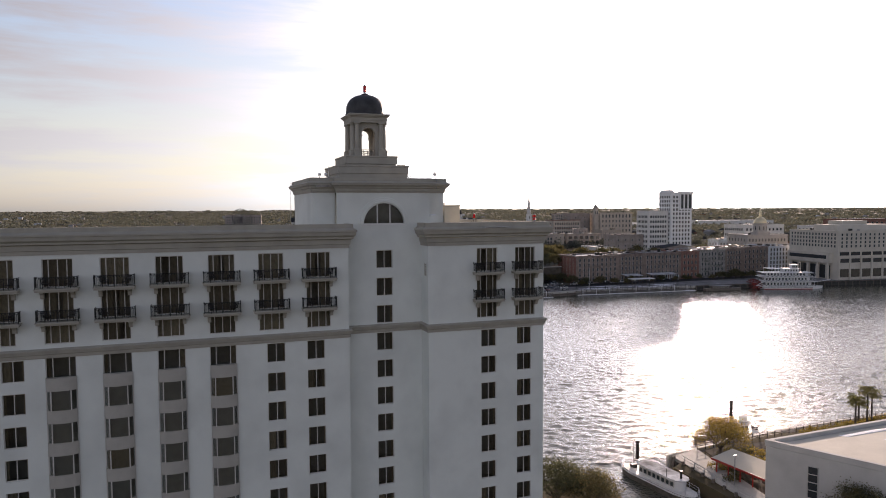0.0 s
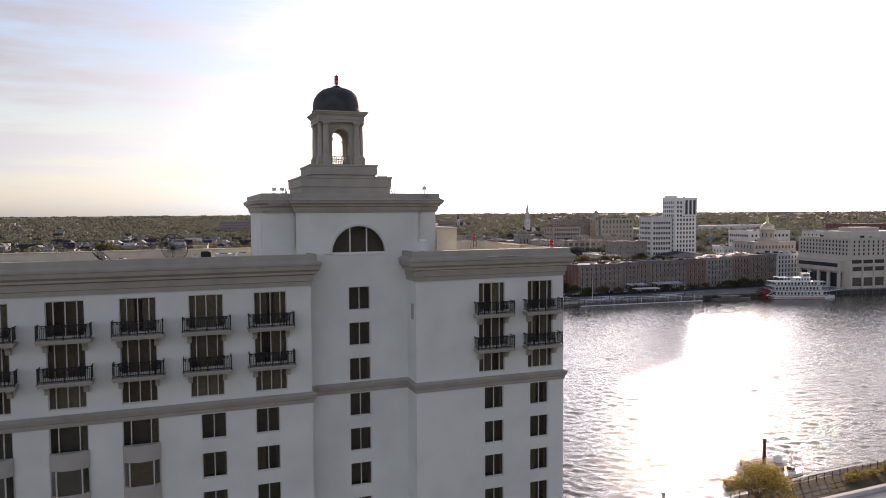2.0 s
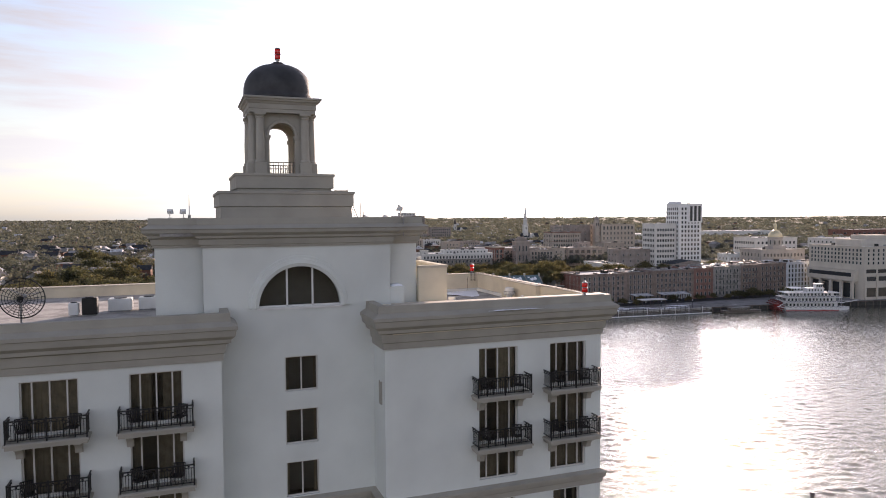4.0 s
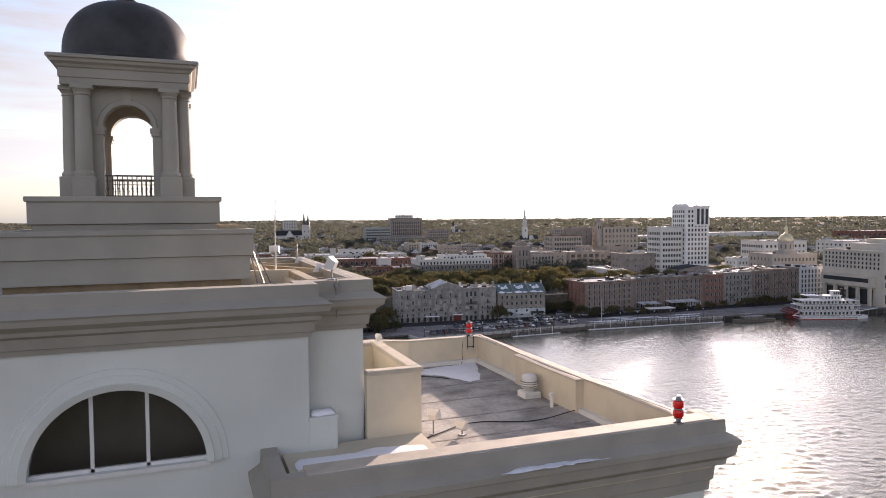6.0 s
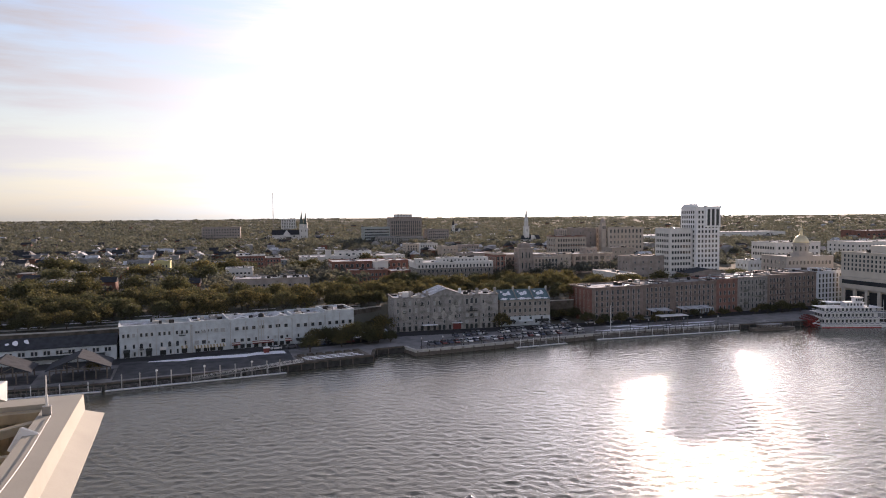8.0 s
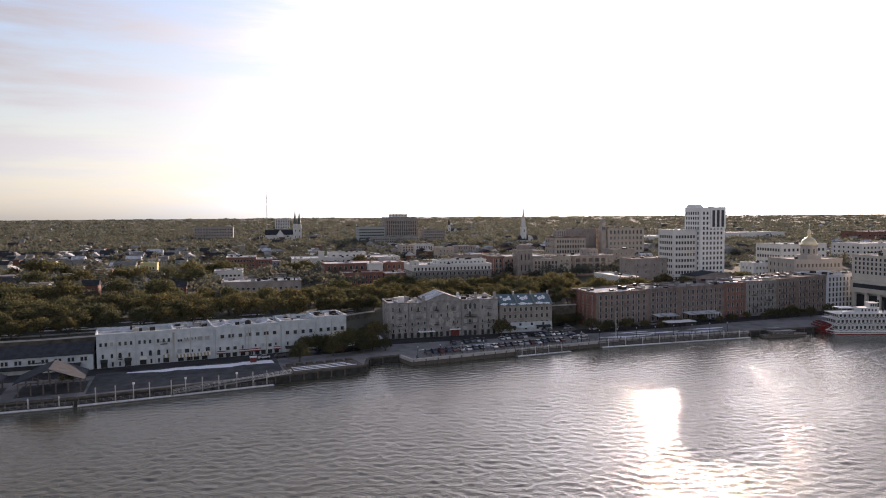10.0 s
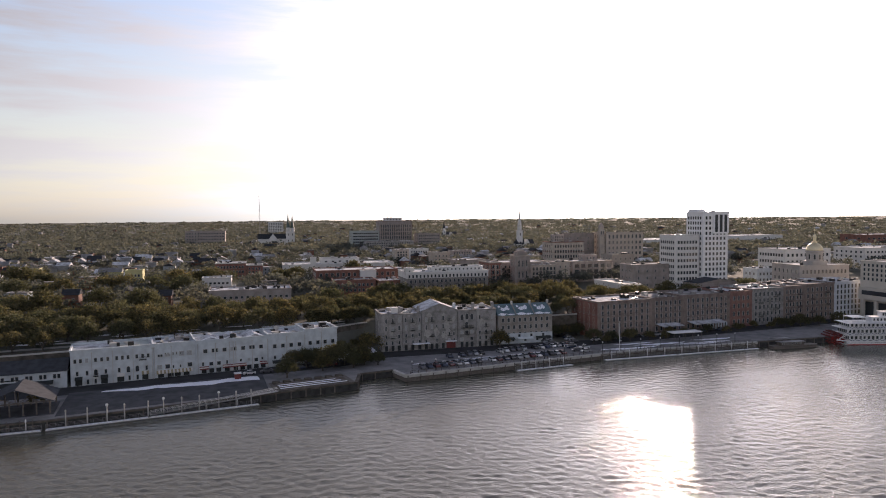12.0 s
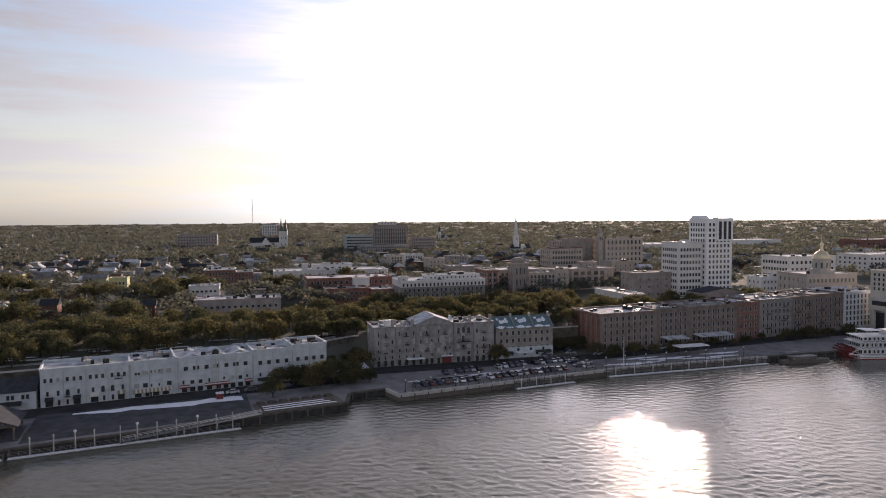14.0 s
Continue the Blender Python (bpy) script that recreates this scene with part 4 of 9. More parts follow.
def lantern():
    hw, z0, z1 = 1.65, 56.40, 60.35
    aw, spring = 0.82, 58.95
    s = Shape()
    d = 0.45
    s.box(-hw, -aw, -hw, -hw + d, z0, z1).box(aw, hw, -hw, -hw + d, z0, z1)
    n = 18
    for i in range(n):
        a, b = math.pi * i / n, math.pi * (i + 1) / n
        xa, xb, za, zb = aw * math.cos(a), aw * math.cos(b), spring + aw * math.sin(a), spring + aw * math.sin(b)
        vs = [(x, y, z) for y in (-hw, -hw + d) for x, z in ((xa, za), (xb, zb), (xb, z1), (xa, z1))]
        s.add(vs, [(0, 1, 2, 3), (7, 6, 5, 4), (0, 4, 5, 1)])
    # archivolt, imposts and corner piers
    k = 5
    prof = [(0.0, 0.0), (0.0, -0.06), (0.16, -0.07), (0.18, -0.03), (0.20, 0.0)]
    vs = []
    for i in range(25):
        a = math.pi * i / 24
        vs += [((aw + o) * math.cos(a), -hw + y, spring + (aw + o) * math.sin(a)) for o, y in prof]
    s.add(vs, [(i * k + j, i * k + j + 1, (i + 1) * k + j + 1, (i + 1) * k + j) for i in range(24) for j in range(k - 1)])
    for sx in (-1, 1):
        x = sx * (aw + 0.10)
        s.box(x - 0.18, x + 0.18, -hw - 0.08, -hw + d, spring - 0.16, spring).box(x - 0.14, x + 0.14, -hw - 0.05, -hw + d, spring - 0.28, spring - 0.16)
    s.box(-0.13, 0.13, -hw - 0.08, -hw, spring + aw - 0.02, z1)
    face = s.mesh("arcade", [TRIM])
    cols = []
    for sx in (-1, 1):
        x = sx * (hw - 0.22)
        col = Shape()
        col.lathe([(0.34, z0 + 0.75), (0.35, z0 + 0.85), (0.29, z0 + 0.95), (0.285, z0 + 2.0), (0.25, z1 - 0.36), (0.29, z1 - 0.32), (0.26, z1 - 0.26), (0.34, z1 - 0.14)], x, -hw - 0.22, 20)
        col.bbox(x - 0.38, x + 0.38, -hw - 0.60, -hw + 0.1, z0, z0 + 0.75, 0.03).box(x - 0.36, x + 0.36, -hw - 0.56, -hw, z1 - 0.14, z1)
        cols.append(col.mesh("column", [TRIM]))
    bal = Shape().bbox(-aw, aw, -hw + 0.17, -hw + 0.25, z0 + 0.78, z0 + 0.84, 0.02).box(-aw, aw, -hw + 0.19, -hw + 0.23, z0 + 0.60, z0 + 0.63).box(-aw, aw, -hw + 0.18, -hw + 0.24, z0 + 0.05, z0 + 0.09)
    for i in range(10):
        x = -aw + 0.09 + i * (2 * aw - 0.18) / 9
        bal.lathe([(0.022, z0 + 0.05), (0.022, z0 + 0.30), (0.045, z0 + 0.34), (0.022, z0 + 0.38), (0.022, z0 + 0.80)], x, -hw + 0.21, 6)
    bals = bal.mesh("railing", [RAILM])
    for q in range(4):
        m = pose(CX, LY, 0, 0, 0, 90 * q)
        for nm, me in (("arcade", face), ("column", cols[0]), ("column", cols[1]), ("railing", bals)):
            part(nm, me, None, hotel).matrix_local = m
    e = hw + 0.46
    path = [(CX - e, LY + e), (CX - e, LY - e), (CX + e, LY - e), (CX + e, LY + e)]
    ent = [(-1.2, 60.35), (0.0, 60.35), (0.0, 60.57), (0.04, 60.60), (0.04, 60.90), (0.10, 60.94), (0.14, 61.02), (0.26, 61.09), (0.28, 61.19), (0.36, 61.22), (0.36, 61.31), (0.30, 61.35), (-1.2, 61.36)]
    part("entablature", Shape().sweep(path, ent, True), TRIM, hotel)
    part("ceiling", Shape().box(CX - e + 0.2, CX + e - 0.2, LY - e + 0.2, LY + e - 0.2, 60.45, 61.3), TRIM, hotel)
    r = 2.28
    prof = [(r + 0.06, 61.30), (r + 0.06, 61.56), (r, 61.60), (r, 61.85)] + [(r * math.cos(a) ** 0.78, 61.85 + 1.98 * math.sin(a) ** 0.96) for a in [math.pi / 2 * i / 16 for i in range(1, 16)]] + [(0.42, 63.84), (0.42, 63.92), (0.0, 63.92)]
    part("dome", Shape().lathe(prof, CX, LY, 48), LEAD, hotel, "dark lead-coated dome", smooth=True)
    part("collar", Shape().lathe([(0.46, 63.76), (0.5, 63.86), (0.32, 63.96), (0.3, 64.0)], CX, LY, 16), LEAD, hotel)


lantern()


def beacon(x, y, z, size=1.0):
    """An aviation warning lamp: two red ribbed lenses on a cast base."""
    t = thing("beacon", "red glass aviation warning lamp on a grey base", "warning lamp", pose(x, y, z) @ Matrix.Scale(size, 4), "roof beacons")
    part("base", Shape().lathe([(0.20, 0), (0.20, 0.05), (0.10, 0.08), (0.10, 0.16), (0.19, 0.18), (0.19, 0.22)], 0, 0, 16), STEEL, t)
    for k in range(2):
        z0 = 0.22 + 0.36 * k
        part("lens", Shape().lathe([(0.17, z0), (0.20, z0 + 0.05), (0.20, z0 + 0.24), (0.16, z0 + 0.32)], 0, 0, 20), RED, t, "ribbed red lens", True)
        part("collar", Shape().lathe([(0.19, z0 + 0.31), (0.21, z0 + 0.33), (0.19, z0 + 0.36)], 0, 0, 16), STEEL, t)
    part("cap", Shape().lathe([(0.15, 0.93), (0.10, 1.0), (0.05, 1.02), (0.05, 1.08)], 0, 0, 16), STEEL, t)
    return t


beacon(18.02, -2.6, 47.6, 0.86)
beacon(18.12, 15.68, 47.6, 0.84)
b = beacon(CX, LY, 62.9)

# ---- the old town ----
GRID = -6.0
BRICK = material("dark_red_brick", (0.25, 0.125, 0.095), 0.9, vary=0.25, scale=0.25, fine=4, bump=0.2, random_amount=0.12)
# brown greyed and lifted: distance haze put into the brick colour
BROWN = material("brown_brick", (0.34, 0.295, 0.265), 0.9, vary=0.25, scale=0.25, fine=4, bump=0.2, random_amount=0.12)
# brown and red brick of the river row, without that lift
RIVERB = material("sooty_brown_brick", (0.25, 0.20, 0.175), 0.9, vary=0.35, scale=0.35, fine=4, bump=0.2, tint=(0.13, 0.095, 0.08), random_amount=0.15)
RIVERR = material("sooty_red_brick", (0.23, 0.13, 0.105), 0.9, vary=0.3, scale=0.35, fine=4, bump=0.2, random_amount=0.1)
# tan greyed by haze put into the colour, like the brown
TANB = material("tan_brick", (0.42, 0.37, 0.315), 0.9, vary=0.18, scale=0.25, fine=4, bump=0.15, random_amount=0.1)
GREYST = material("stained_grey_stucco", (0.315, 0.305, 0.29), 0.9, vary=0.6, scale=0.45, fine=3, bump=0.25, tint=(0.14, 0.13, 0.118), random_amount=0.12)
# bluish white: the sky's cast on shaded walls is put into the paint
WHITEW = material("white_painted_brick", (0.56, 0.61, 0.63), 0.85, vary=0.2, scale=0.35, fine=4, bump=0.15)
PALE = material("pale_concrete_facade", (0.64, 0.63, 0.60), 0.85, vary=0.10, scale=0.2, fine=3, bump=0.1, random_amount=0.1)
BLUEW = material("bluish_white_facade", (0.58, 0.62, 0.66), 0.85, vary=0.10, scale=0.3, fine=4, bump=0.1)
STONEB = material("grey_brown_stone", (0.33, 0.30, 0.265), 0.9, vary=0.3, scale=0.3, fine=3, bump=0.25)
WHITEC = material("white_tower_cladding", (0.80, 0.80, 0.79), 0.8, vary=0.08, scale=0.2, fine=3, bump=0.1)
TEAL = material("teal_metal_roof", (0.12, 0.19, 0.215), 0.6, vary=0.2, scale=0.6, fine=6, bump=0.1)
ROOFW = material("snowy_roof_membrane", (0.60, 0.62, 0.65), 1.0, spec=0.08, vary=0.95, scale=0.3, fine=2, bump=0.2, tint=(0.17, 0.165, 0.16))
ROOFD = material("dark_flat_roof", (0.19, 0.185, 0.18), 1.0, spec=0.08, vary=0.35, scale=0.15, fine=2, bump=0.2, tint=(0.40, 0.40, 0.41))
SLATE = material("slate_roof", (0.052, 0.056, 0.064), 0.95, spec=0.1, vary=0.25, scale=0.5, fine=5, bump=0.2, random_amount=0.25)
PLASTER = material("pale_peeling_plaster", (0.40, 0.385, 0.355), 0.9, vary=0.45, scale=0.8, fine=5, bump=0.2, tint=(0.24, 0.225, 0.205))
BLIND = material("pale_window_blind", (0.36, 0.37, 0.37), 0.5, vary=0.2, bump=0.0)
HOTELB = material("grey_brown_hotel_brick", (0.235, 0.215, 0.20), 0.9, vary=0.2, scale=0.3, fine=4, bump=0.15)
# lifted a little above black: town haze put into the pane colour
DGLASS = material("dark_pane", (0.045, 0.05, 0.055), 0.10, vary=0.1, bump=0.0, spec=0.6)
WFRAME = material("painted_window_frame", (0.45, 0.44, 0.41), 0.7, vary=0.1, bump=0.0)
GOLD = material("gold_leaf", (0.72, 0.64, 0.44), 0.5, 0.7, vary=0.1, bump=0.05)
COPPER = material("green_spire", (0.07, 0.10, 0.09), 0.6, vary=0.2)
GREEN_AWN = material("dark_awning", (0.03, 0.035, 0.035), 0.8, vary=0.2)
CANVAS = material("white_canvas", (0.62, 0.60, 0.55), 0.85, vary=0.1)
STRIPE = material("ochre_canvas", (0.30, 0.25, 0.15), 0.85, vary=0.1)
AWN = material("striped_awning", (0.50, 0.46, 0.38), 0.8, vary=0.2, scale=4)
GREENSHOP = material("dark_green_shopfront", (0.03, 0.055, 0.045), 0.6, vary=0.2)
TEALG = material("grey_green_cladding", (0.34, 0.39, 0.38), 0.8, vary=0.12, scale=0.2, fine=3)
REDP = material("red_paint", (0.34, 0.028, 0.022), 0.5, vary=0.15)
DARKRED = material("dark_red_canvas", (0.17, 0.045, 0.04), 0.85, vary=0.2)
WHITEP = material("white_boat_paint", (0.74, 0.74, 0.74), 0.5, vary=0.08, scale=0.6, bump=0.03)

TAKEN = []
_win = {}


def town_window(w, h, arch=False, blind=False):
    """A window as one mesh: a raised surround and a dark pane set back in it."""
    if (w, h, arch, blind) not in _win:
        n = 7 if arch else 0
        out = [(-w / 2, 0), (w / 2, 0), (w / 2, h)] + [(w / 2 * math.cos(math.pi * i / (n + 1)), h + w / 2 * math.sin(math.pi * i / (n + 1))) for i in range(1, n + 1)] + [(-w / 2, h)]
        t = 0.09
        inn = [(x * (1 - 2 * t / w), t + z * (1 - 2 * t / (h + (w / 2 if arch else 0)))) for x, z in out]
        k = len(out)
        s = Shape()
        vs = [(x * 1.06, 0.0, z) for x, z in out] + [(x, -0.10, z) for x, z in out] + [(x, -0.10, z) for x, z in inn] + [(x, -0.015, z) for x, z in inn]
        fs = [(r * k + i, r * k + (i + 1) % k, (r + 1) * k + (i + 1) % k, (r + 1) * k + i) for r in range(3) for i in range(k)]
        s.add(vs, fs + [tuple(range(3 * k, 4 * k))])
        s.s[-1] = 1
        _win[(w, h, arch, blind)] = s.mesh("window", [WFRAME, BLIND if blind else DGLASS])
    return _win[(w, h, arch, blind)]


def rows_of(z0, z1, rows, low=1.0, high=1.0):
    """Sill heights for that many storeys between two heights."""
    step = (z1 - z0 - low - high) / rows
    return [z0 + low + step * (i + 0.2) for i in range(rows)], step


def facade(parent, W, z1, rows, cols, win, m, low=1.0, high=0.8, arch=False, skip=(), margin=1.2, rnd=None):
    zs, step = rows_of(0, z1, rows, low, high)
    for r, z in enumerate(zs):
        for c in range(cols):
            if (r, c) in skip or (rnd and rnd.random() < 0.07):
                continue
            x = margin + (W - 2 * margin) * (c + 0.5) / cols
            ob = part("window", town_window(win[0], min(win[1], step * 0.8), arch and r == rows - 1), None, parent)
            ob.matrix_local = m @ Matrix.Translation((x, 0, z))


def block(name, label, x, y, W, D, z0, z1, wall, rows=4, cols=8, side=4, win=(1.1, 1.8), angle=GRID, roof=ROOFD, trim=None, parapet=0.7, clutter=4, low=1.0, high=0.9, arch=False, category="building", gable=0.0, bands=0, margin=1.2, right=0, group="", seed=0):
    """A flat-roofed town building: walls, parapet, roof, windows one by one, vents on the roof. x, y: its corner towards river and west."""
    h = z1 - z0
    t = thing(name, label, category, pose(x, y, z0, 0, 0, angle), group)
    TAKEN.append((x, y, W, D, angle))
    r = random.Random(seed + int(x * 7 + y))
    part("wall", Shape().box(0, W, 0, D, -1.0, h - parapet), wall, t)
    p = Shape().sweep([(0, D), (0, 0), (W, 0), (W, D)], [(0, h - parapet), (0.12, h - parapet + 0.02), (0.18, h - 0.18), (0.26, h - 0.16), (0.26, h), (-0.35, h), (-0.35, h - parapet)], True)
    part("parapet", p, trim or wall, t)
    part("roof", Shape().box(0.3, W - 0.3, 0.3, D - 0.3, h - parapet, h - parapet + 0.12), roof, t)
    for b in range(bands):
        z = low + (h - low - high) * (b + 1) / (bands + 1) - 0.35
        part("string_course", Shape().sweep([(0, D), (0, 0), (W, 0)], [(0, z), (0.16, z + 0.02), (0.16, z + 0.22), (0, z + 0.26)]), trim or wall, t)
    facade(t, W, h - parapet, rows, cols, win, Matrix.Identity(4), low, high, arch, margin=margin)
    if side:
        facade(t, D, h - parapet, rows, side, win, Matrix.Translation((0, D, 0)) @ pose(0, 0, 0, 0, 0, -90), low, high, arch, margin=margin)
    if right:
        facade(t, D, h - parapet, rows, right, win, Matrix.Translation((W, 0, 0)) @ pose(0, 0, 0, 0, 0, 90), low, high, arch, margin=margin)
    for k in range(clutter):
        cx, cy = r.uniform(2, W - 2), r.uniform(2, max(2.1, D - 2))
        w, d, hh = r.uniform(0.8, 2.6), r.uniform(0.8, 2.2), r.uniform(0.6, 1.9)
        part("roof_vent", Shape().bbox(cx - w / 2, cx + w / 2, cy - d / 2, cy + d / 2, h - parapet, h - parapet + hh, 0.08), r.choice([STEEL, CONCRETE, IRON, IRON]), t)
    if gable:
        part("gable", Shape().add([(a, b, c) for b in (0.0, D) for a, c in ((0, h - 0.02), (W, h - 0.02), (W / 2, h + gable))], [(0, 1, 2), (5, 4, 3), (0, 3, 4, 1), (1, 4, 5, 2), (2, 5, 3, 0)]), wall, t)
        part("roof", Shape().add([(a, b, c) for b in (-0.3, D) for a, c in ((-0.4, h), (W / 2, h + gable + 0.2), (W + 0.4, h), (W + 0.4, h - 0.15), (W / 2, h + gable + 0.05), (-0.4, h - 0.15))],
                                 [(0, 1, 7, 6), (1, 2, 8, 7), (2, 3, 9, 8), (4, 3, 2, 1), (1, 0, 5, 4), (10, 9, 3, 4), (11, 10, 4, 5)]), roof, t)
    return t


def seg(x0, x1):
    """Corner, width and angle of a lot between two places on the river front."""
    y0, y1 = front(x0), front(x1)
    return x0, y0, math.hypot(x1 - x0, y1 - y0), math.degrees(math.atan2(y1 - y0, x1 - x0))


def openings(parent, xs, z, w, h, arch=False, blind=()):
    """A row of windows on the river side of a lot: places along it, height of their middle, size."""
    for k, x in enumerate(xs):
        part("window", town_window(w, h, arch, k in blind), None, parent).matrix_local = Matrix.Translation((x, 0, z - h / 2))


def shop_door(parent, x, w, h, mat=None):
    part("shop_door", Shape().box(x - w / 2, x + w / 2, -0.06, 0.0, 0.1, h).box(x - w / 2 + 0.12, x - 0.06, -0.09, -0.06, 0.9, h - 0.25).box(x + 0.06, x + w / 2 - 0.12, -0.09, -0.06, 0.9, h - 0.25), mat or GREEN_AWN, parent, "dark shop opening with two leaves")


def iron_balcony(parent, x, z, w):
    s = Shape().box(x - w / 2, x + w / 2, -1.1, 0, z - 0.12, z)
    for i in range(int(w / 0.3) + 1):
        xx = x - w / 2 + i * w / int(w / 0.3)
        s.box(xx - 0.025, xx + 0.025, -1.1, -1.05, z, z + 1.0)
    s.box(x - w / 2, x + w / 2, -1.12, -1.04, z + 0.98, z + 1.06)
    part("balcony", s, IRON, parent, "dark iron balcony")


def awning(parent, x0, x1, z, d, mat, label=""):
    if mat is AWN:
        n = max(3, int((x1 - x0) / 0.6))
        for k in range(n):
            awning(parent, x0 + (x1 - x0) * k / n, x0 + (x1 - x0) * (k + 1) / n, z, d, CANVAS if k % 2 else STRIPE)
        return
    if mat is DARKRED:
        # red canvas with a white band along its fall
        for k, m in enumerate((DARKRED, CANVAS, DARKRED)):
            ya, yb, za, zb = -d * k / 3, -d * (k + 1) / 3, z - 0.27 * k, z - 0.27 * (k + 1)
            part("awning", Shape().add([(x, y, zz) for x in (x0, x1) for y, zz in ((ya, za), (yb, zb), (yb, zb - 0.14), (ya, za - 0.14))], [(0, 1, 2, 3), (7, 6, 5, 4), (0, 4, 5, 1), (1, 5, 6, 2), (2, 6, 7, 3)]), m, parent, label)
        return
    part("awning", Shape().add([(x, y, zz) for x in (x0, x1) for y, zz in ((0, z), (-d, z - 0.8), (-d, z - 1.0), (0, z - 0.1))], [(0, 1, 2, 3), (7, 6, 5, 4), (0, 4, 5, 1), (1, 5, 6, 2), (2, 6, 7, 3)]), mat, parent, label)


# --- river street, from west to east ---
def river_row():
    x, y, W, a = seg(-56, -15.1)
    t = block("market_hall", "low cream hall with a dark snow-dusted pitched roof", x, y, W, 13, 2.4, 8.2, WHITEW, 1, 0, 0, (1.1, 1.5), a, SLATE, parapet=0.4, clutter=0, low=3.2, high=0.2)
    openings(t, [W - 2.4 - 4.1 * k - 1.25 * j for k in range(9) for j in range(2)], 4.1, 1.0, 1.6)
    part("roof", Shape().add([(xx, yy, zz) for xx in (-0.5, W + 0.2) for yy, zz in ((-0.6, 5.7), (6.5, 9.2), (13.5, 5.7))], [(0, 1, 4, 3), (1, 2, 5, 4), (0, 2, 1), (3, 4, 5)]), SLATE, t)
    awning(t, 2, W - 4, 2.9, 2.2, GREEN_AWN)
    part("sign", Shape().box(W * 0.52, W * 0.66, -0.08, 0, 3.5, 3.9), IRON, t, "dark lettering bar on the wall")
    for k in range(3):
        part("snow", Shape().lathe([(2.2 - 0.3 * k, 0), (1.6, 0.08), (0.4, 0.12)], 0, 0, 9), SNOW, t).matrix_local = pose(4 + 3.4 * k, 3.6 + 0.4 * k, 7.65 + 0.2 * k, 26, 0, 20 * k)
    # long white warehouse in five lots
    def lot(label, x0, x1, top, side=0, right=0, clutter=9):
        x, y, W, a = seg(x0, x1)
        return block("warehouse", label, x, y, W - 0.05, 16, 2.4, top, WHITEW, 3, 0, side, (1.2, 1.7), a, ROOFW, parapet=0.9, clutter=clutter, low=0.6, high=0.7, margin=0.8, group="white warehouses", right=right), W

    def pipes(t, xs, h):
        for x in xs:
            part("downpipe", Shape().box(x - 0.09, x + 0.09, -0.18, 0, 0, h).bbox(x - 0.2, x + 0.2, -0.24, 0, h - 0.4, h, 0.04), CONCRETE, t, "stained grey downpipe")

    t, W = lot("white-painted brick warehouse with arched middle windows and black awnings", -14.0, 12.0, 14.8, 4)
    openings(t, (1.4, 3.1, 5.0, 7.7, 9.6, 11.5, 14.3, 16.1, 17.9, 20.7, 22.6, 24.4), 8.5, 0.95, 1.5, blind=(2,))
    openings(t, (2.0, 5.0, 10.8, 15.0, 23.8), 4.2, 0.85, 1.7)
    openings(t, (7.7, 17.9, 20.8), 3.9, 1.2, 1.6, True)
    openings(t, (5.2, 7.6, 18.2, 20.8), 1.15, 0.8, 1.8)
    iron_balcony(t, 22.6, 7.3, 2.4), iron_balcony(t, 7.7, 2.9, 1.5)
    for x, w, m in ((2.4, 2.4, GREEN_AWN), (10.3, 2.4, GREEN_AWN), (15.4, 2.5, CANVAS), (23.3, 2.3, AWN)):
        shop_door(t, x, w - 0.3, 2.3)
        awning(t, x - w / 2, x + w / 2, 3.1, 1.3, m)
    pipes(t, (6.5, 13.0, 19.5, W - 0.3), 11.2)
    part("roof_patch", Shape().box(13.6, W - 1, 1.0, 15, 11.62, 11.68), TEALG, t, "grey-green bare roof section")
    t, W = lot("white warehouse lot with pale blinds and a long striped awning", 12.0, 26.2, 14.9, clutter=11)
    openings(t, (1.8, 2.7, 4.3, 5.2), 8.0, 0.85, 1.0, blind=(2, 3))
    openings(t, (6.6, 7.8, 4.0, 4.9, 6.6, 9.1), 8.4, 0.45, 1.0)
    openings(t, (9.5, 12.1), 8.2, 1.7, 1.7, blind=(0, 1))
    openings(t, (2.0, 4.7, 12.2), 3.9, 1.6, 1.6, blind=(0,))
    openings(t, (6.6, 9.0), 3.7, 0.6, 1.1)
    awning(t, 0.9, 13.1, 2.7, 1.6, AWN)
    for x in (2.4, 5.6, 8.0, 11.0):
        shop_door(t, x, 2.0, 1.75)
    pipes(t, (0.3, 6.0), 11.2)
    part("firewall", Shape().box(W - 0.5, W - 0.06, -0.3, 15.8, -0.5, 13.0), WHITEW, t)
    t, W = lot("white warehouse lot with red-striped awnings and zigzag roof gables", 26.2, 52.4, 14.7, clutter=6)
    openings(t, (3.4, 10.2, 16.9, 23.5), 8.2, 1.5, 1.5)
    openings(t, (6.1, 7.3, 12.8, 14.0, 19.6, 20.7), 8.25, 1.0, 1.5, blind=(2,))
    openings(t, (2.5, 11.0), 3.5, 0.75, 1.5)
    openings(t, (5.4, 8.1, 21.6), 3.4, 1.4, 1.4)
    openings(t, (16.0, 18.9, 23.9), 3.7, 0.8, 1.1, blind=(1,))
    for x0, x1 in ((1.2, 4.5), (9.4, 18.0), (22.9, 25.6)):
        awning(t, x0, x1, 2.6, 1.5, DARKRED)
    for x in (2.8, 5.5, 8.0, 11.0, 14.0, 16.6, 19.0, 21.6, 24.2):
        shop_door(t, x, 1.7, 1.7)
    pipes(t, (0.8, 7.0, 12.0, 13.3, 14.2, 20.2, W - 0.3), 11.0)
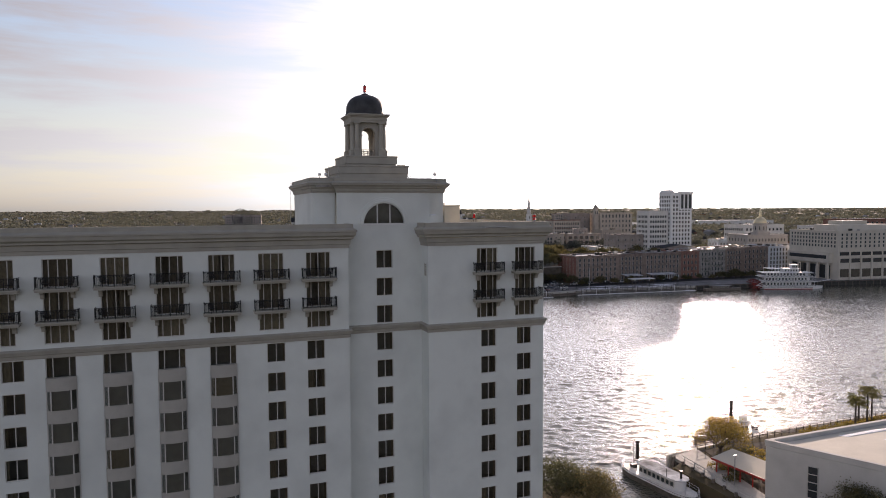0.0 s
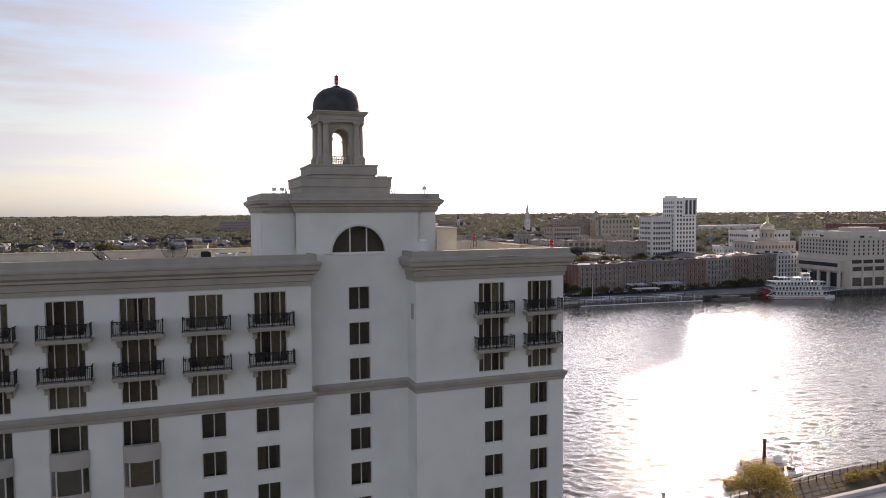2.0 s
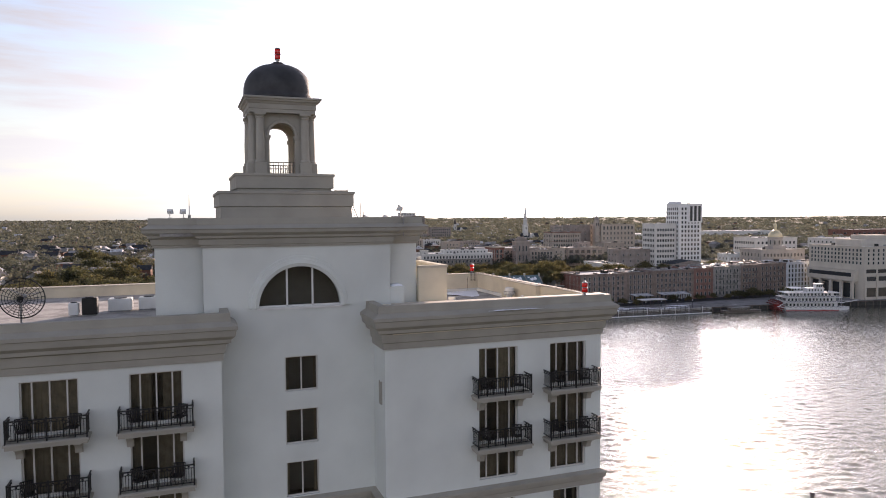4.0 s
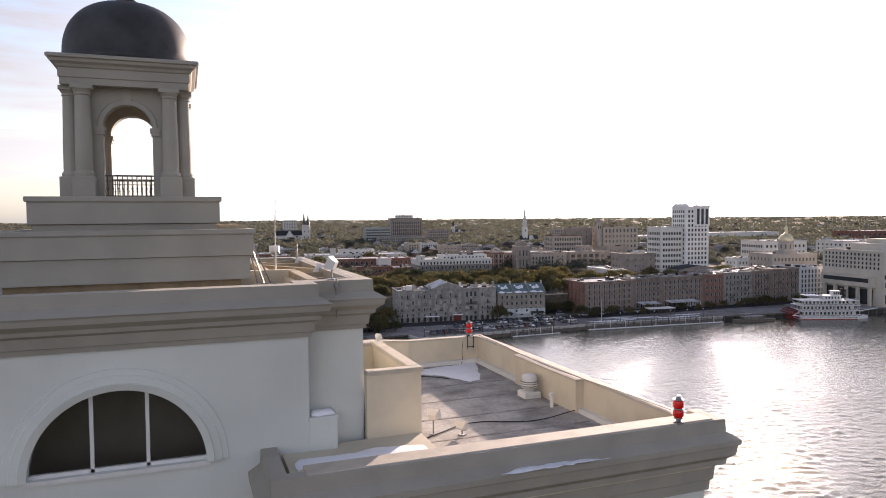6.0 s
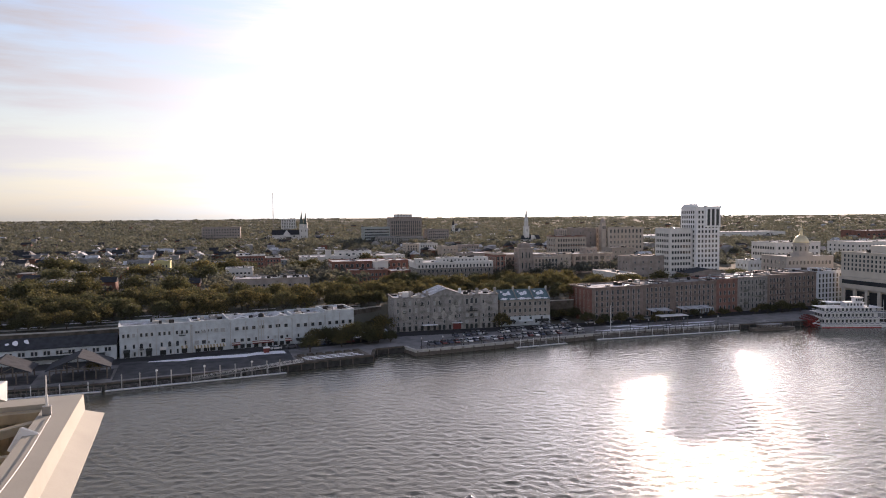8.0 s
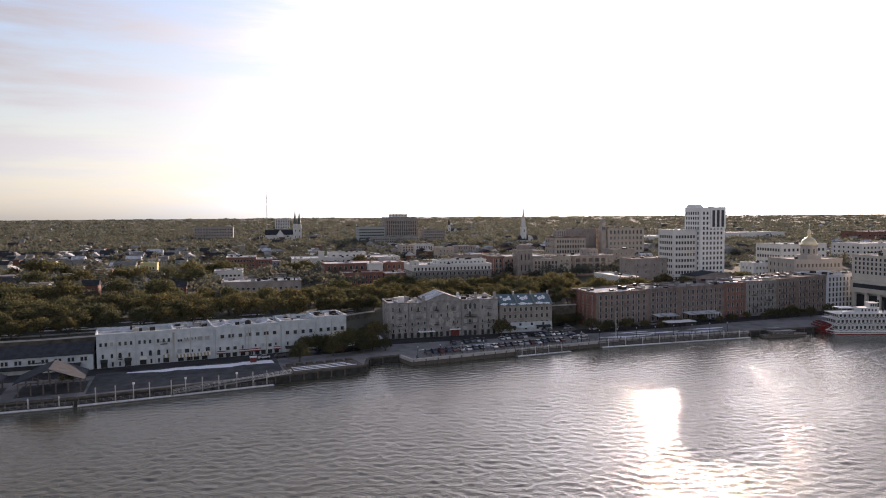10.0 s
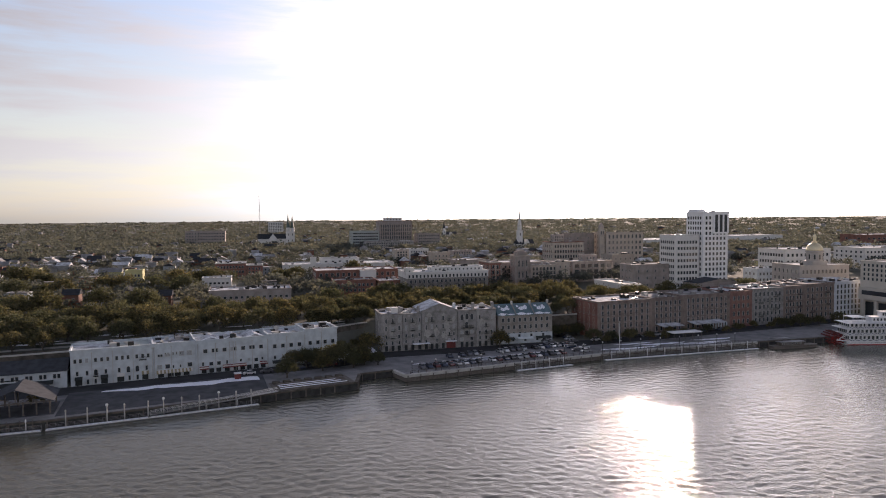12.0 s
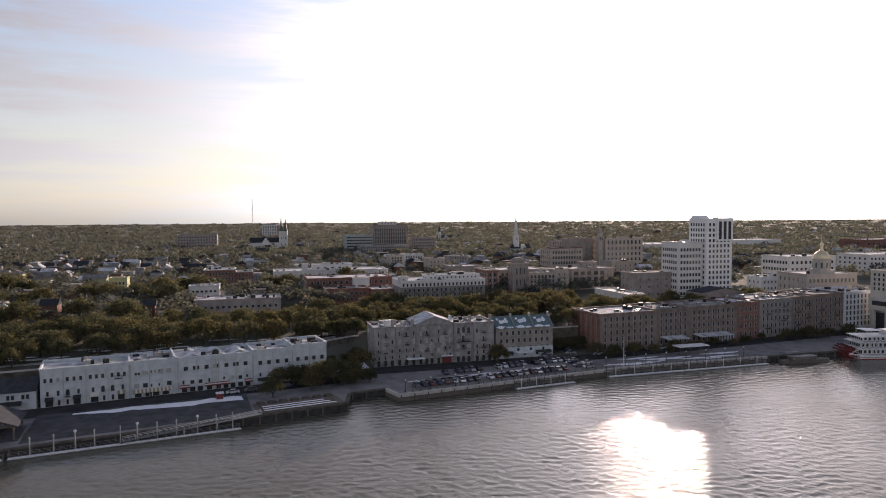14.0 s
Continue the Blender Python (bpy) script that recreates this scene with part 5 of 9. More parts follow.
    for k in range(3):
        x0g, wg = 1.6 + 8.1 * k, 8.0
        part("gable", Shape().add([(xx, yy, zz) for yy in (2.4, 14) for xx, zz in ((x0g, 11.55), (x0g + wg, 11.55), (x0g + wg / 2, 12.9))], [(0, 1, 2), (5, 4, 3), (0, 3, 4, 1), (1, 4, 5, 2), (2, 5, 3, 0)]), ROOFW, t)
        part("verge", Shape().beam((x0g, 2.3, 11.6), (x0g + wg / 2, 2.3, 12.96), 0.22, 0.3).beam((x0g + wg / 2, 2.3, 12.96), (x0g + wg, 2.3, 11.6), 0.22, 0.3), SNOW, t, "snow-lined gable edge")
    part("water_tank", Shape().lathe([(1.2, 11.5), (1.2, 13.3), (1.1, 13.5), (0.2, 13.9)], 13.6, 1.9, 14), GREEN_AWN, t, "dark round rooftop tank")
    t, W = lot("white warehouse lot with square top windows and a dark canopy", 52.4, 66.6, 15.1, clutter=9)
    openings(t, (2.4, 5.5, 8.7, 11.9), 7.8, 1.45, 1.6)
    openings(t, (2.4, 5.5, 8.7, 11.9), 3.5, 0.8, 1.5, blind=(1,))
    awning(t, 1.3, 6.0, 2.4, 1.4, GREEN_AWN), awning(t, 7.6, 12.9, 2.4, 1.4, GREEN_AWN)
    pipes(t, (7.0, W - 0.2), 11.4)
    t, W = lot("white warehouse end lot with a dark green shopfront", 66.6, 79.4, 15.9, right=4, clutter=9)
    openings(t, (1.9, 5.0, 7.9, 11.0), 7.9, 1.4, 1.6)
    openings(t, (1.9, 5.0, 7.9, 10.8), 3.5, 0.9, 1.4, blind=(1, 2))
    part("shopfront", Shape().box(0.4, W - 0.4, -0.16, 0, 0.1, 2.1).bbox(0.2, W - 0.2, -0.6, 0, 2.1, 2.45, 0.04), GREENSHOP, t, "dark green timber shopfront")
    for k in range(5):
        part("shop_window", Shape().box(1.0 + 2.4 * k, 2.9 + 2.4 * k, -0.19, -0.16, 0.6, 1.9), DGLASS, t)
    pipes(t, (6.4,), 12.0)
    # stained stone fronts with a pediment lot
    rs = random.Random(9)
    for i, (x0, x1, top, cols, gab) in enumerate(((100.4, 109.3, 18.4, (2.0, 4.8, 7.5), 0), (109.4, 117.5, 18.2, (1.4, 4.3, 7.3), 0), (117.6, 133.4, 19.0, (2.0, 4.5, 6.6, 9.5, 12.2, 14.3), 2.9), (133.5, 141.8, 18.8, (1.9, 4.1, 6.4), 0), (141.9, 150.8, 18.8, (1.6, 4.4, 7.1), 0))):
        x, y, W, a = seg(x0, x1)
        t = block("stone_warehouse", ("stained grey stucco river warehouse with narrow windows", "narrow stained stucco warehouse lot", "tall stained stucco warehouse with peeling plaster and a broad pediment", "grey warehouse with arched upper windows", "dark grey warehouse with iron balconies")[i], x, y, W - 0.05, 17, 2.4, top, GREYST, 5, 0, 3 if i == 0 else 0, (1.0, 2.0), a, ROOFW, parapet=0.6, clutter=4, low=0.5, high=0.8, gable=gab, group="stained stone warehouses", margin=0.9)
        for r, z in enumerate((13.0, 9.6, 6.4, 3.7)):
            for k, c in enumerate(cols):
                if rs.random() < (0.2 if i == 2 else 0.1):
                    continue
                big = i == 2 and r == 2 and k == 0
                openings(t, (c + rs.uniform(-0.12, 0.12),), z + rs.uniform(-0.25, 0.25), 1.5 if i == 3 or big else rs.choice((0.8, 0.95)), 2.0 if r < 2 or big else 1.6, i == 3 and r < 2 or big, (0,) if rs.random() < 0.25 else ())
        for r, z in enumerate((12.0, 8.6, 5.6)):
            for c in ((cols[1],), (cols[1],), (cols[1], cols[4]) if i == 2 else (), (cols[1],), (cols[1],))[i]:
                if (r + i) % 4 != 3:
                    iron_balcony(t, c, z, 5.6 if i == 3 and r == 1 else 1.7)
        for x0d in cols:
            shop_door(t, x0d, 1.2, 2.3)
        part("chimney", Shape().bbox(W - 1.3, W - 0.3, 2, 3.4, top - 3, top + 0.2, 0.05), WHITEW if i == 2 else GREYST, t)
        if i in (1, 4):
            part("chimney", Shape().bbox(0.8, 1.9, 9, 10.2, top - 3.2, top - 0.8, 0.05), GREYST, t)
        if i == 0:
            part("roof_house", Shape().bbox(5.5, 8.4, 5, 8, top - 3.0, top - 0.5, 0.06), PALE, t, "white roof hatch house")
        for k in range((2, 2, 9, 2, 1)[i]):
            cx, cz, rw, rh = rs.uniform(2.2, W - 2.2), rs.uniform(5.0, 15.0), rs.uniform(0.8, 2.1), rs.uniform(0.8, 2.4)
            ring = [(cx + rw * math.cos(q * 0.39) * rs.uniform(0.6, 1.1), cz + rh * math.sin(q * 0.39) * rs.uniform(0.6, 1.1)) for q in range(16)]
            part("plaster_patch", Shape().add([(u, yy, v) for yy in (0.0, -0.012 - 0.002 * k) for u, v in ring], [tuple(range(16, 32))] + [(q, (q + 1) % 16, 16 + (q + 1) % 16, 16 + q) for q in range(16)]), PLASTER, t, "ragged patch of pale plaster")
    t = bpy.data.objects["stone_warehouse.002"]
    part("canopy", Shape().bbox(-4.0, 3.2, -2.6, 0, 2.7, 2.95, 0.05), SNOW, t, "flat snowy canopy")
    part("shopfront", Shape().box(10.9, 14.9, -0.2, 0, 0.1, 3.0), DARKRED, t, "red shopfront")
    part("canopy", Shape().bbox(10.4, 15.3, -1.8, 0, 3.1, 3.3, 0.05), SNOW, t, "flat snowy canopy")
    # teal-roofed row with a white ground storey
    x, y, W, a = seg(152.3, 178.2)
    y += 1.5
    t = block("teal_row", "three-lot brown row house with a teal snow-patched metal roof", x, y, W, 12, 2.4, 15.2, STONEB, 3, 9, 3, (1.25, 1.9), a, TEAL, parapet=0.3, clutter=0, low=2.6, high=0.3)
    part("shopfront", Shape().box(0, W, -0.14, 0, 0, 4.6), WHITEW, t, "white painted ground storey")
    for k in range(9):
        part("window", town_window(1.2, 1.9), None, t).matrix_local = Matrix.Translation((1.6 + k * (W - 3.2) / 8, -0.14, 1.0 + 1.3 * (k % 2)))
    rt = random.Random(14)
    for k in range(3):
        x0k, x1k = W * k / 3 + 0.1, W * (k + 1) / 3 - 0.1
        part("roof", Shape().add([(xx, yy, zz) for xx in (x0k, x1k) for yy, zz in ((-0.5, 12.7), (6.0, 17.2), (12.5, 12.7))], [(0, 1, 4, 3), (1, 2, 5, 4), (0, 2, 1), (3, 4, 5), (0, 3, 5, 2)]), TEAL, t, "teal standing-seam roof")
        for j in range(9):
            xx = x0k + (x1k - x0k) * (j + 0.5) / 9
            part("seam", Shape().beam((xx, -0.5, 12.76), (xx, 6.0, 17.26), 0.06, 0.08), TEAL, t)
        part("firewall", Shape().add([(xx, yy, zz) for xx in (x1k - 0.05, x1k + 0.25) for yy, zz in ((-0.6, 12.9), (6.0, 17.8), (12.5, 12.9))], [(0, 1, 4, 3), (1, 2, 5, 4), (0, 2, 1), (3, 4, 5)]), STONEB, t)
        part("chimney", Shape().bbox(x1k - 0.35, x1k + 0.4, 5, 6.0, 15, 18.4, 0.05), CONCRETE, t)
        for cx, cy, rx, ry in ((2.4, 0.2, 2.3, 0.7), (6.2, 0.0, 1.7, 0.45), (3.6, 3.0, 1.5, 1.1), (5.6, 3.6, 1.2, 1.3), (2.0, 4.4, 0.8, 0.6)):
            ring = [(x0k + cx + rx * math.cos(q * 0.449) * rt.uniform(0.55, 1.15), max(-0.45, cy + ry * math.sin(q * 0.449) * rt.uniform(0.55, 1.15))) for q in range(14)]
            ring = [(min(max(u, x0k + 0.05), x1k - 0.1), v) for u, v in ring]
            part("snow", Shape().add([(u, v, 12.7 + (v + 0.5) * 0.6923 + dz) for dz in (0.0, 0.09) for u, v in ring], [tuple(range(14, 28))] + [(q, (q + 1) % 14, 14 + (q + 1) % 14, 14 + q) for q in range(14)]), SNOW, t)
        awning(t, x0k + 0.5, x1k - 0.8, 3.0, 1.6, (GREEN_AWN, WHITEW, GREEN_AWN)[k])
    # dark brick row and the white corner house
    for i, (x0, x1, top, cols, rows, mat, rf, lab) in enumerate((
            (200, 230.6, 19.6, 9, 5, RIVERB, ROOFW, "long brown brick warehouse with a red side wall"), (230.6, 249.3, 19.9, 6, 5, RIVERB, ROOFD, "brown brick warehouse with a shed roof at its foot"),
            (249.3, 277.9, 20.2, 9, 5, RIVERB, ROOFD, "brown brick warehouse with white ground piers"), (277.9, 292.7, 20.6, 4, 4, RIVERR, ROOFW, "dark red brick warehouse set back in shade"),
            (292.7, 314.4, 21.2, 7, 5, GREYST, ROOFW, "stained grey warehouse with bright snowy roof"), (314.4, 329.2, 21.6, 5, 5, RIVERB, ROOFD, "brown warehouse with iron balconies"),
            (329.2, 351.9, 22.0, 6, 5, RIVERB, ROOFD, "brown warehouse with arched gable parapet"), (352, 377, 22.2, 8, 6, BLUEW, ROOFW, "bluish white painted six-storey inn"))):
        x, y, W, a = seg(x0, x1)
        t = block("warehouse" if i < 7 else "inn", lab, x, y, W - 0.05, 22, 2.4, top, mat, rows, cols, 5 if i == 0 else 0, (1.3, 2.25), a, rf, parapet=0.8, clutter=9, low=0.9, high=0.8, bands=2 if i != 3 else 0, group="brick warehouses" if i < 7 else "")
        if i == 0:
            part("side_wall", Shape().box(-0.06, 0, 0.02, 22, -1, top - 3.2), BRICK, t, "red brick side wall")
        if i in (1, 2):
            part("shed_roof", Shape().add([(xx, yy, zz) for xx in (2, W * 0.75) for yy, zz in ((0, 5.0), (-6, 4.3), (-6, 4.1), (0, 4.8))], [(0, 1, 2, 3), (7, 6, 5, 4), (0, 4, 5, 1), (1, 5, 6, 2), (2, 6, 7, 3)]), ROOFW, t, "pale shed roof")
        if i == 2:
            for k in range(8):
                part("pier", Shape().box(W * 0.5 + k * 1.7, W * 0.5 + k * 1.7 + 0.6, -0.25, 0, 0, 3.0), WHITEW, t)
        if 4 <= i < 7:
            for k in range(4):
                iron_balcony(t, W * (0.25 + 0.5 * (k % 2)), 4.4 + 3.3 * k, 3.2)


river_row()


# --- larger buildings on the bluff ---
def bluff_buildings():
    B = block
    # long hotel: grey stone storeys, a white top storey, a white roof house
    t = B("grand_hotel", "long hotel with a white upper storey over grey stone", 147.4, 411.0, 50.8, 24, 12, 26.6, HOTELB, 4, 18, 4, (1.3, 1.9), roof=ROOFW, trim=PALE, clutter=10, high=0.3)
    part("top_storey", Shape().box(-0.1, 50.9, -0.12, 0, 10.75, 13.9).box(-0.12, -0.1, 0, 24, 10.75, 13.9), PALE, t, "white painted top storey")
    for k in range(22):
        part("window", town_window(1.1, 1.9), None, t).matrix_local = Matrix.Translation((1.6 + k * 2.27, -0.12, 11.0))
    for k in range(9):
        iron_balcony(t, 3.6 + k * 5.4, 7.1, 2.6)
    B("roof_house", "long white roof house on the hotel", 165.6, 417.0, 32.5, 12, 25.8, 28.7, PALE, 1, 12, 2, (1.0, 1.2), roof=ROOFW, clutter=6, low=0.5, high=0.3)
    B("chimney_block", "white corner stack on the hotel roof", 147.0, 412.2, 5.0, 4.5, 25.8, 29.0, PALE, 1, 1, 1, (0.8, 0.9), clutter=1, low=0.5, high=0.3)
    # brick offices west of it
    B("brick_block", "red brick office block with a pale snowy roof", 105.2, 470, 53.8, 27, 12, 25.0, BRICK, 3, 14, 5, (1.8, 2.4), roof=ROOFW, clutter=12, bands=1)
    B("brick_annex", "low brick annex with a dark flat roof and skylights", 110.3, 440, 25.8, 17, 12, 21.0, BRICK, 2, 9, 3, (1.4, 1.8), roof=ROOFD, clutter=8)
    B("brick_annex", "orange brick wing with pale windows", 136.5, 431.6, 15.1, 21, 12, 20.4, BRICK, 2, 6, 3, (1.5, 2.0), roof=ROOFW, clutter=6)
    B("lift_house", "white box of a lift house between brick roofs", 132.4, 459, 9.8, 7, 12, 24.9, PALE, 2, 2, 1, (1.0, 1.2), clutter=1)
    B("long_store", "long pale store with a plain parapet wall", 97.6, 560, 86, 30, 12, 23.5, PALE, 1, 16, 3, (2.4, 1.6), roof=ROOFW, clutter=16, low=5)
    B("store_annex", "pale plant rooms over the long store", 128, 568, 30, 14, 22.8, 27.2, PALE, 1, 5, 2, (2.0, 1.2), roof=ROOFW, clutter=4, low=0.6, high=0.4)
    B("chimney_block", "pale brick stack beside the long store", 117.5, 556, 4.4, 3.9, 12, 29, PALE, 1, 0, 0, clutter=0)
    B("brick_terrace", "red brick terrace with a light cornice", 48.7, 577.0, 22.6, 20, 12, 25.3, BRICK, 3, 9, 5, (1.4, 2.0), roof=ROOFW, trim=PALE, clutter=9)
    B("brick_terrace", "narrow brick terrace house beside a larger one", 71.6, 576.0, 12.2, 17.3, 12, 23.3, BRICK, 3, 4, 0, (1.3, 1.9), trim=PALE, clutter=3)
    B("parking_roof", "long low shed with a snow-patched flat roof", 37.0, 430, 45.4, 22, 12, 19.0, BROWN, 1, 14, 4, (1.6, 1.5), roof=ROOFW, clutter=22)
    TAKEN.extend([(34, 372, 50, 58, GRID), (34, 458, 22, 32, GRID), (48, 540, 36, 36, GRID)])
    B("low_shop", "low pale shop with a snowy roof", 35.9, 490, 18.0, 16, 12, 21.4, PALE, 2, 6, 2, (1.6, 1.4), roof=ROOFW, clutter=6)
    B("yellow_house", "yellow stucco house with a pale roof", -10.5, 520, 10.6, 10, 12, 26.0, YELLOW, 3, 4, 3, (1.2, 1.8), roof=ROOFW, clutter=2)
    # brick wing, stone tower and hall, bays block
    t = B("brick_wing", "red brick pavilion with tall pale window bays", 213.0, 436, 8.5, 22, 12, 29.0, BRICK, 4, 2, 5, (1.5, 2.4), trim=TANB, bands=3, clutter=2)
    for k in range(3):
        part("pier", Shape().box(0.1 + 3.85 * k, 0.75 + 3.85 * k, -0.3, 0, 0, 15.2), TANB, t)
    B("brown_block", "broad brown block with a pale cornice and snowy roof", 222.3, 450, 40.4, 26, 12, 27.6, BROWN, 4, 12, 3, (1.5, 2.0), roof=ROOFW, trim=TANB, clutter=12)
    t = B("stone_tower", "stepped brown stone church tower with tall belfry slots", 229.1, 430, 10.6, 9.4, 12, 33.2, BROWN, 2, 3, 3, (1.0, 4.2), trim=TANB, clutter=0, low=5)
    part("upper_stage", Shape().bbox(1.8, 8.8, 1.4, 8.0, 20.4, 23.6, 0.3).bbox(3.0, 7.6, 2.4, 7.0, 23.6, 24.6, 0.3), BROWN, t)
    for k in range(4):
        part("buttress", Shape().bbox(-0.5 + 3.45 * k, 0.5 + 3.45 * k, -0.8, 0, -1, 18.5 - (k % 3 == 0) * 3, 0.2), BROWN, t)
    B("stone_hall", "tan stone hall with recessed window bays", 243.4, 436, 20.3, 26, 12, 26.1, TANB, 4, 7, 0, (1.6, 2.3), roof=ROOFW, bands=2, clutter=7)
    B("stone_hall", "plain pale wing of the stone hall", 264.2, 437.5, 10.5, 22, 12, 27.4, TANB, 4, 2, 0, (1.0, 1.6), roof=ROOFD, clutter=3)
    t = B("bank_block", "brown office block with broad window bays", 282.9, 447, 32.9, 24, 12, 26.7, BROWN, 3, 6, 4, (3.4, 2.8), roof=ROOFW, trim=TANB, bands=2, clutter=8)
    for k in range(7):
        part("pier", Shape().box(1.0 + 5.05 * k, 1.9 + 5.05 * k, -0.4, 0, -1, 13.4), TANB, t)
    B("roof_house", "brown roof house on the bays block", 298.2, 455, 10.3, 9, 26, 30.6, BROWN, 1, 3, 1, (1.2, 1.6), roof=ROOFW, clutter=2, low=0.8, high=0.4)
    t = B("columned_hall", "greek temple-fronted hall with pale columns and a flat grey roof", 253.8, 347, 11, 34, 12, 20.6, PALE, 1, 0, 8, (1.3, 3.0), roof=CONCRETE, clutter=3)
    for k in range(5):
        part("column", Shape().lathe([(0.65, 0), (0.62, 0.4), (0.5, 0.6), (0.44, 6.6), (0.6, 6.9), (0.6, 7.1)], 0.8 + k * 2.35, -1.6, 12), PALE, t)
    part("portico", Shape().box(0, 11, -2.4, 0, 7.1, 8.4), PALE, t)
    part("steps", Shape().box(-0.3, 11.3, -2.6, 0, -1, 0.2), PALE, t)
    B("dark_block", "dark brick block with few windows", 288.7, 385, 32.4, 16, 12, 28.0, BROWN, 3, 5, 3, (1.1, 1.6), roof=ROOFD)
    B("low_dark_block", "low dark shop building", 300, 340, 30, 14, 12, 19.5, BROWN, 1, 7, 3, (1.4, 1.7), roof=SLATE, gable=2.2)
    B("office_block", "brown office block with rows of pale windows", 322.0, 540, 29.3, 22, 12, 36.8, TANB, 5, 11, 5, (1.7, 2.6), roof=ROOFD, trim=BRICK, bands=2, clutter=8)
    B("roof_house", "brick plant room with tall arches on a roof", 326.2, 545, 8.9, 8, 36, 43.0, BROWN, 2, 4, 2, (1.1, 2.2), arch=True, clutter=2, margin=0.4)
    B("tan_office", "plain dark brown office tower", 354.0, 562, 23.0, 20, 12, 43.3, BROWN, 6, 2, 4, (1.0, 1.6), clutter=4)
    t = B("tan_office", "tan brick office block with arched top windows and a cupola", 379.6, 545, 37.0, 24, 12, 43.8, TANB, 6, 9, 5, (1.9, 2.8), roof=ROOFD, bands=2, arch=True, clutter=6)
    part("cupola", Shape().bbox(-5.9, -1.0, 1, 5.6, -1, 34, 0.2).bbox(-5.4, -1.5, 1.5, 5.1, 34, 36.6, 0.2), TANB, t)
    part("cupola_roof", Shape().lathe([(3.1, 36.6), (3.1, 37.0), (1.6, 39.0), (0.15, 41.0)], -3.45, 3.3, 4, turn=math.pi / 4), BROWN, t)
    for k in range(2):
        part("window", town_window(1.3, 2.6, True), None, t).matrix_local = Matrix.Translation((-4.4 + 1.9 * k, 1.0, 30.2))
    B("brown_block", "plain brown block below the tan office", 340.0, 480, 19.6, 18, 12, 28.5, TANB, 4, 4, 3, (1.0, 1.6), roof=ROOFD, clutter=5)
    t = B("office_block", "pale concrete office block with square windows", 313.9, 375.5, 17.2, 17.7, 12, 46.5, PALE, 8, 7, 7, (1.5, 2.0), roof=ROOFW, clutter=4, high=2.0)
    t = B("office_tower", "tall white office tower with a chamfered crown", 331.1, 370.6, 18.4, 17.2, 12, 60.7, WHITEC, 14, 6, 6, (1.4, 2.0), roof=ROOFW, clutter=3, high=1.4)
    part("fin", Shape().box(7.2, 18.6, -0.7, 0, 35, 48.2).box(6.8, 18.9, -0.9, 1, 47.8, 49.0), WHITEC, t)
    for k in range(3):
        part("window", Shape().box(8.4 + 3.4 * k, 10.4 + 3.4 * k, -0.76, -0.7, 36, 47), DGLASS, t)
    part("crown", Shape().add([(x, y, z) for z, o in ((48.5, 0.0), (50.6, 1.3)) for x, y in ((o, 6 + o), (7 - o, 6 + o), (7 - o, 17 - o), (o, 17 - o))], [(0, 1, 5, 4), (1, 2, 6, 5), (2, 3, 7, 6), (3, 0, 4, 7), (4, 5, 6, 7)]), WHITEC, t)
    # city hall with a gilded dome
    t = B("city_hall", "pale stone city hall under a gilded dome", 367, 329.5, 33, 26, 12, 28.4, STONEH, 3, 12, 6, (1.5, 2.4), roof=ROOFW, bands=2, clutter=4, angle=-12)
    part("drum", Shape().box(10, 20, 2, 12, 14, 18.5).lathe([(4.7, 18.5), (4.7, 23.6), (5.2, 23.9), (5.2, 24.7)], 15, 7, 24), STONEH, t)
    for k in range(10):
        a = 2 * math.pi * k / 10
        part("window", town_window(1.2, 2.6, True), None, t).matrix_local = Matrix.Translation((15, 7, 19.4)) @ pose(0, 0, 0, 0, 0, math.degrees(a)) @ Matrix.Translation((0, -4.72, 0))
    part("dome", Shape().lathe([(4.7 * math.cos(i * math.pi / 24), 24.7 + 4.9 * math.sin(i * math.pi / 24)) for i in range(11)] + [(1.1, 29.5)], 15, 7, 28), GOLD, t, "gilded ribbed dome", True)
    part("cupola", Shape().lathe([(1.3, 29.3), (1.3, 30.0), (0.9, 30.2), (0.9, 32.6), (1.2, 32.8), (0.8, 33.8), (0.14, 35.0), (0.1, 40), (0.0, 40.4)], 15, 7, 12), GOLD, t)
    B("white_terrace", "white terrace roof house beside the city hall", 386, 380, 22, 14, 12, 22.5, WHITEW, 2, 7, 3, (1.2, 1.8), roof=ROOFW)
    B("office_row", "long pale office row with many windows", 423.7, 392, 40, 26.6, 12, 34, PALE, 4, 10, 9, (1.8, 2.2), roof=ROOFW, bands=2, clutter=8)
    # riverside convention hotel, stepped over an open podium
    t = B("terrace_hotel", "large cream riverside hotel over a dark open podium", 363.0, 249.0, 95, 42, 3, 33.6, CREAMH, 4, 26, 15, (1.3, 1.7), roof=ROOFW, clutter=12, low=19.5, high=0.6, angle=-6)
    part("penthouse", Shape().bbox(12, 60, 14, 34, 29.5, 34.0, 0.2).box(20, 40, 18, 30, 34, 36.5), CREAMH, t)
    part("gallery", Shape().box(-3.2, 0, 4, 40, 10.0, 16.4), CREAMH, t, "cream gallery with a dark slot of glass")
    part("opening", Shape().box(-3.26, -3.2, 6, 38, 12.6, 14.9), DGLASS, t)
    # flat dark sheet stands for the shade under the gallery
    part("opening", Shape().box(-0.08, 0, 6, 40, 0, 8.6), DGLASS, t)
    for k in range(5):
        part("pier", Shape().box(-3.0, -1.6, 5 + k * 8, 6.6 + k * 8, -1, 10), CREAMH, t)
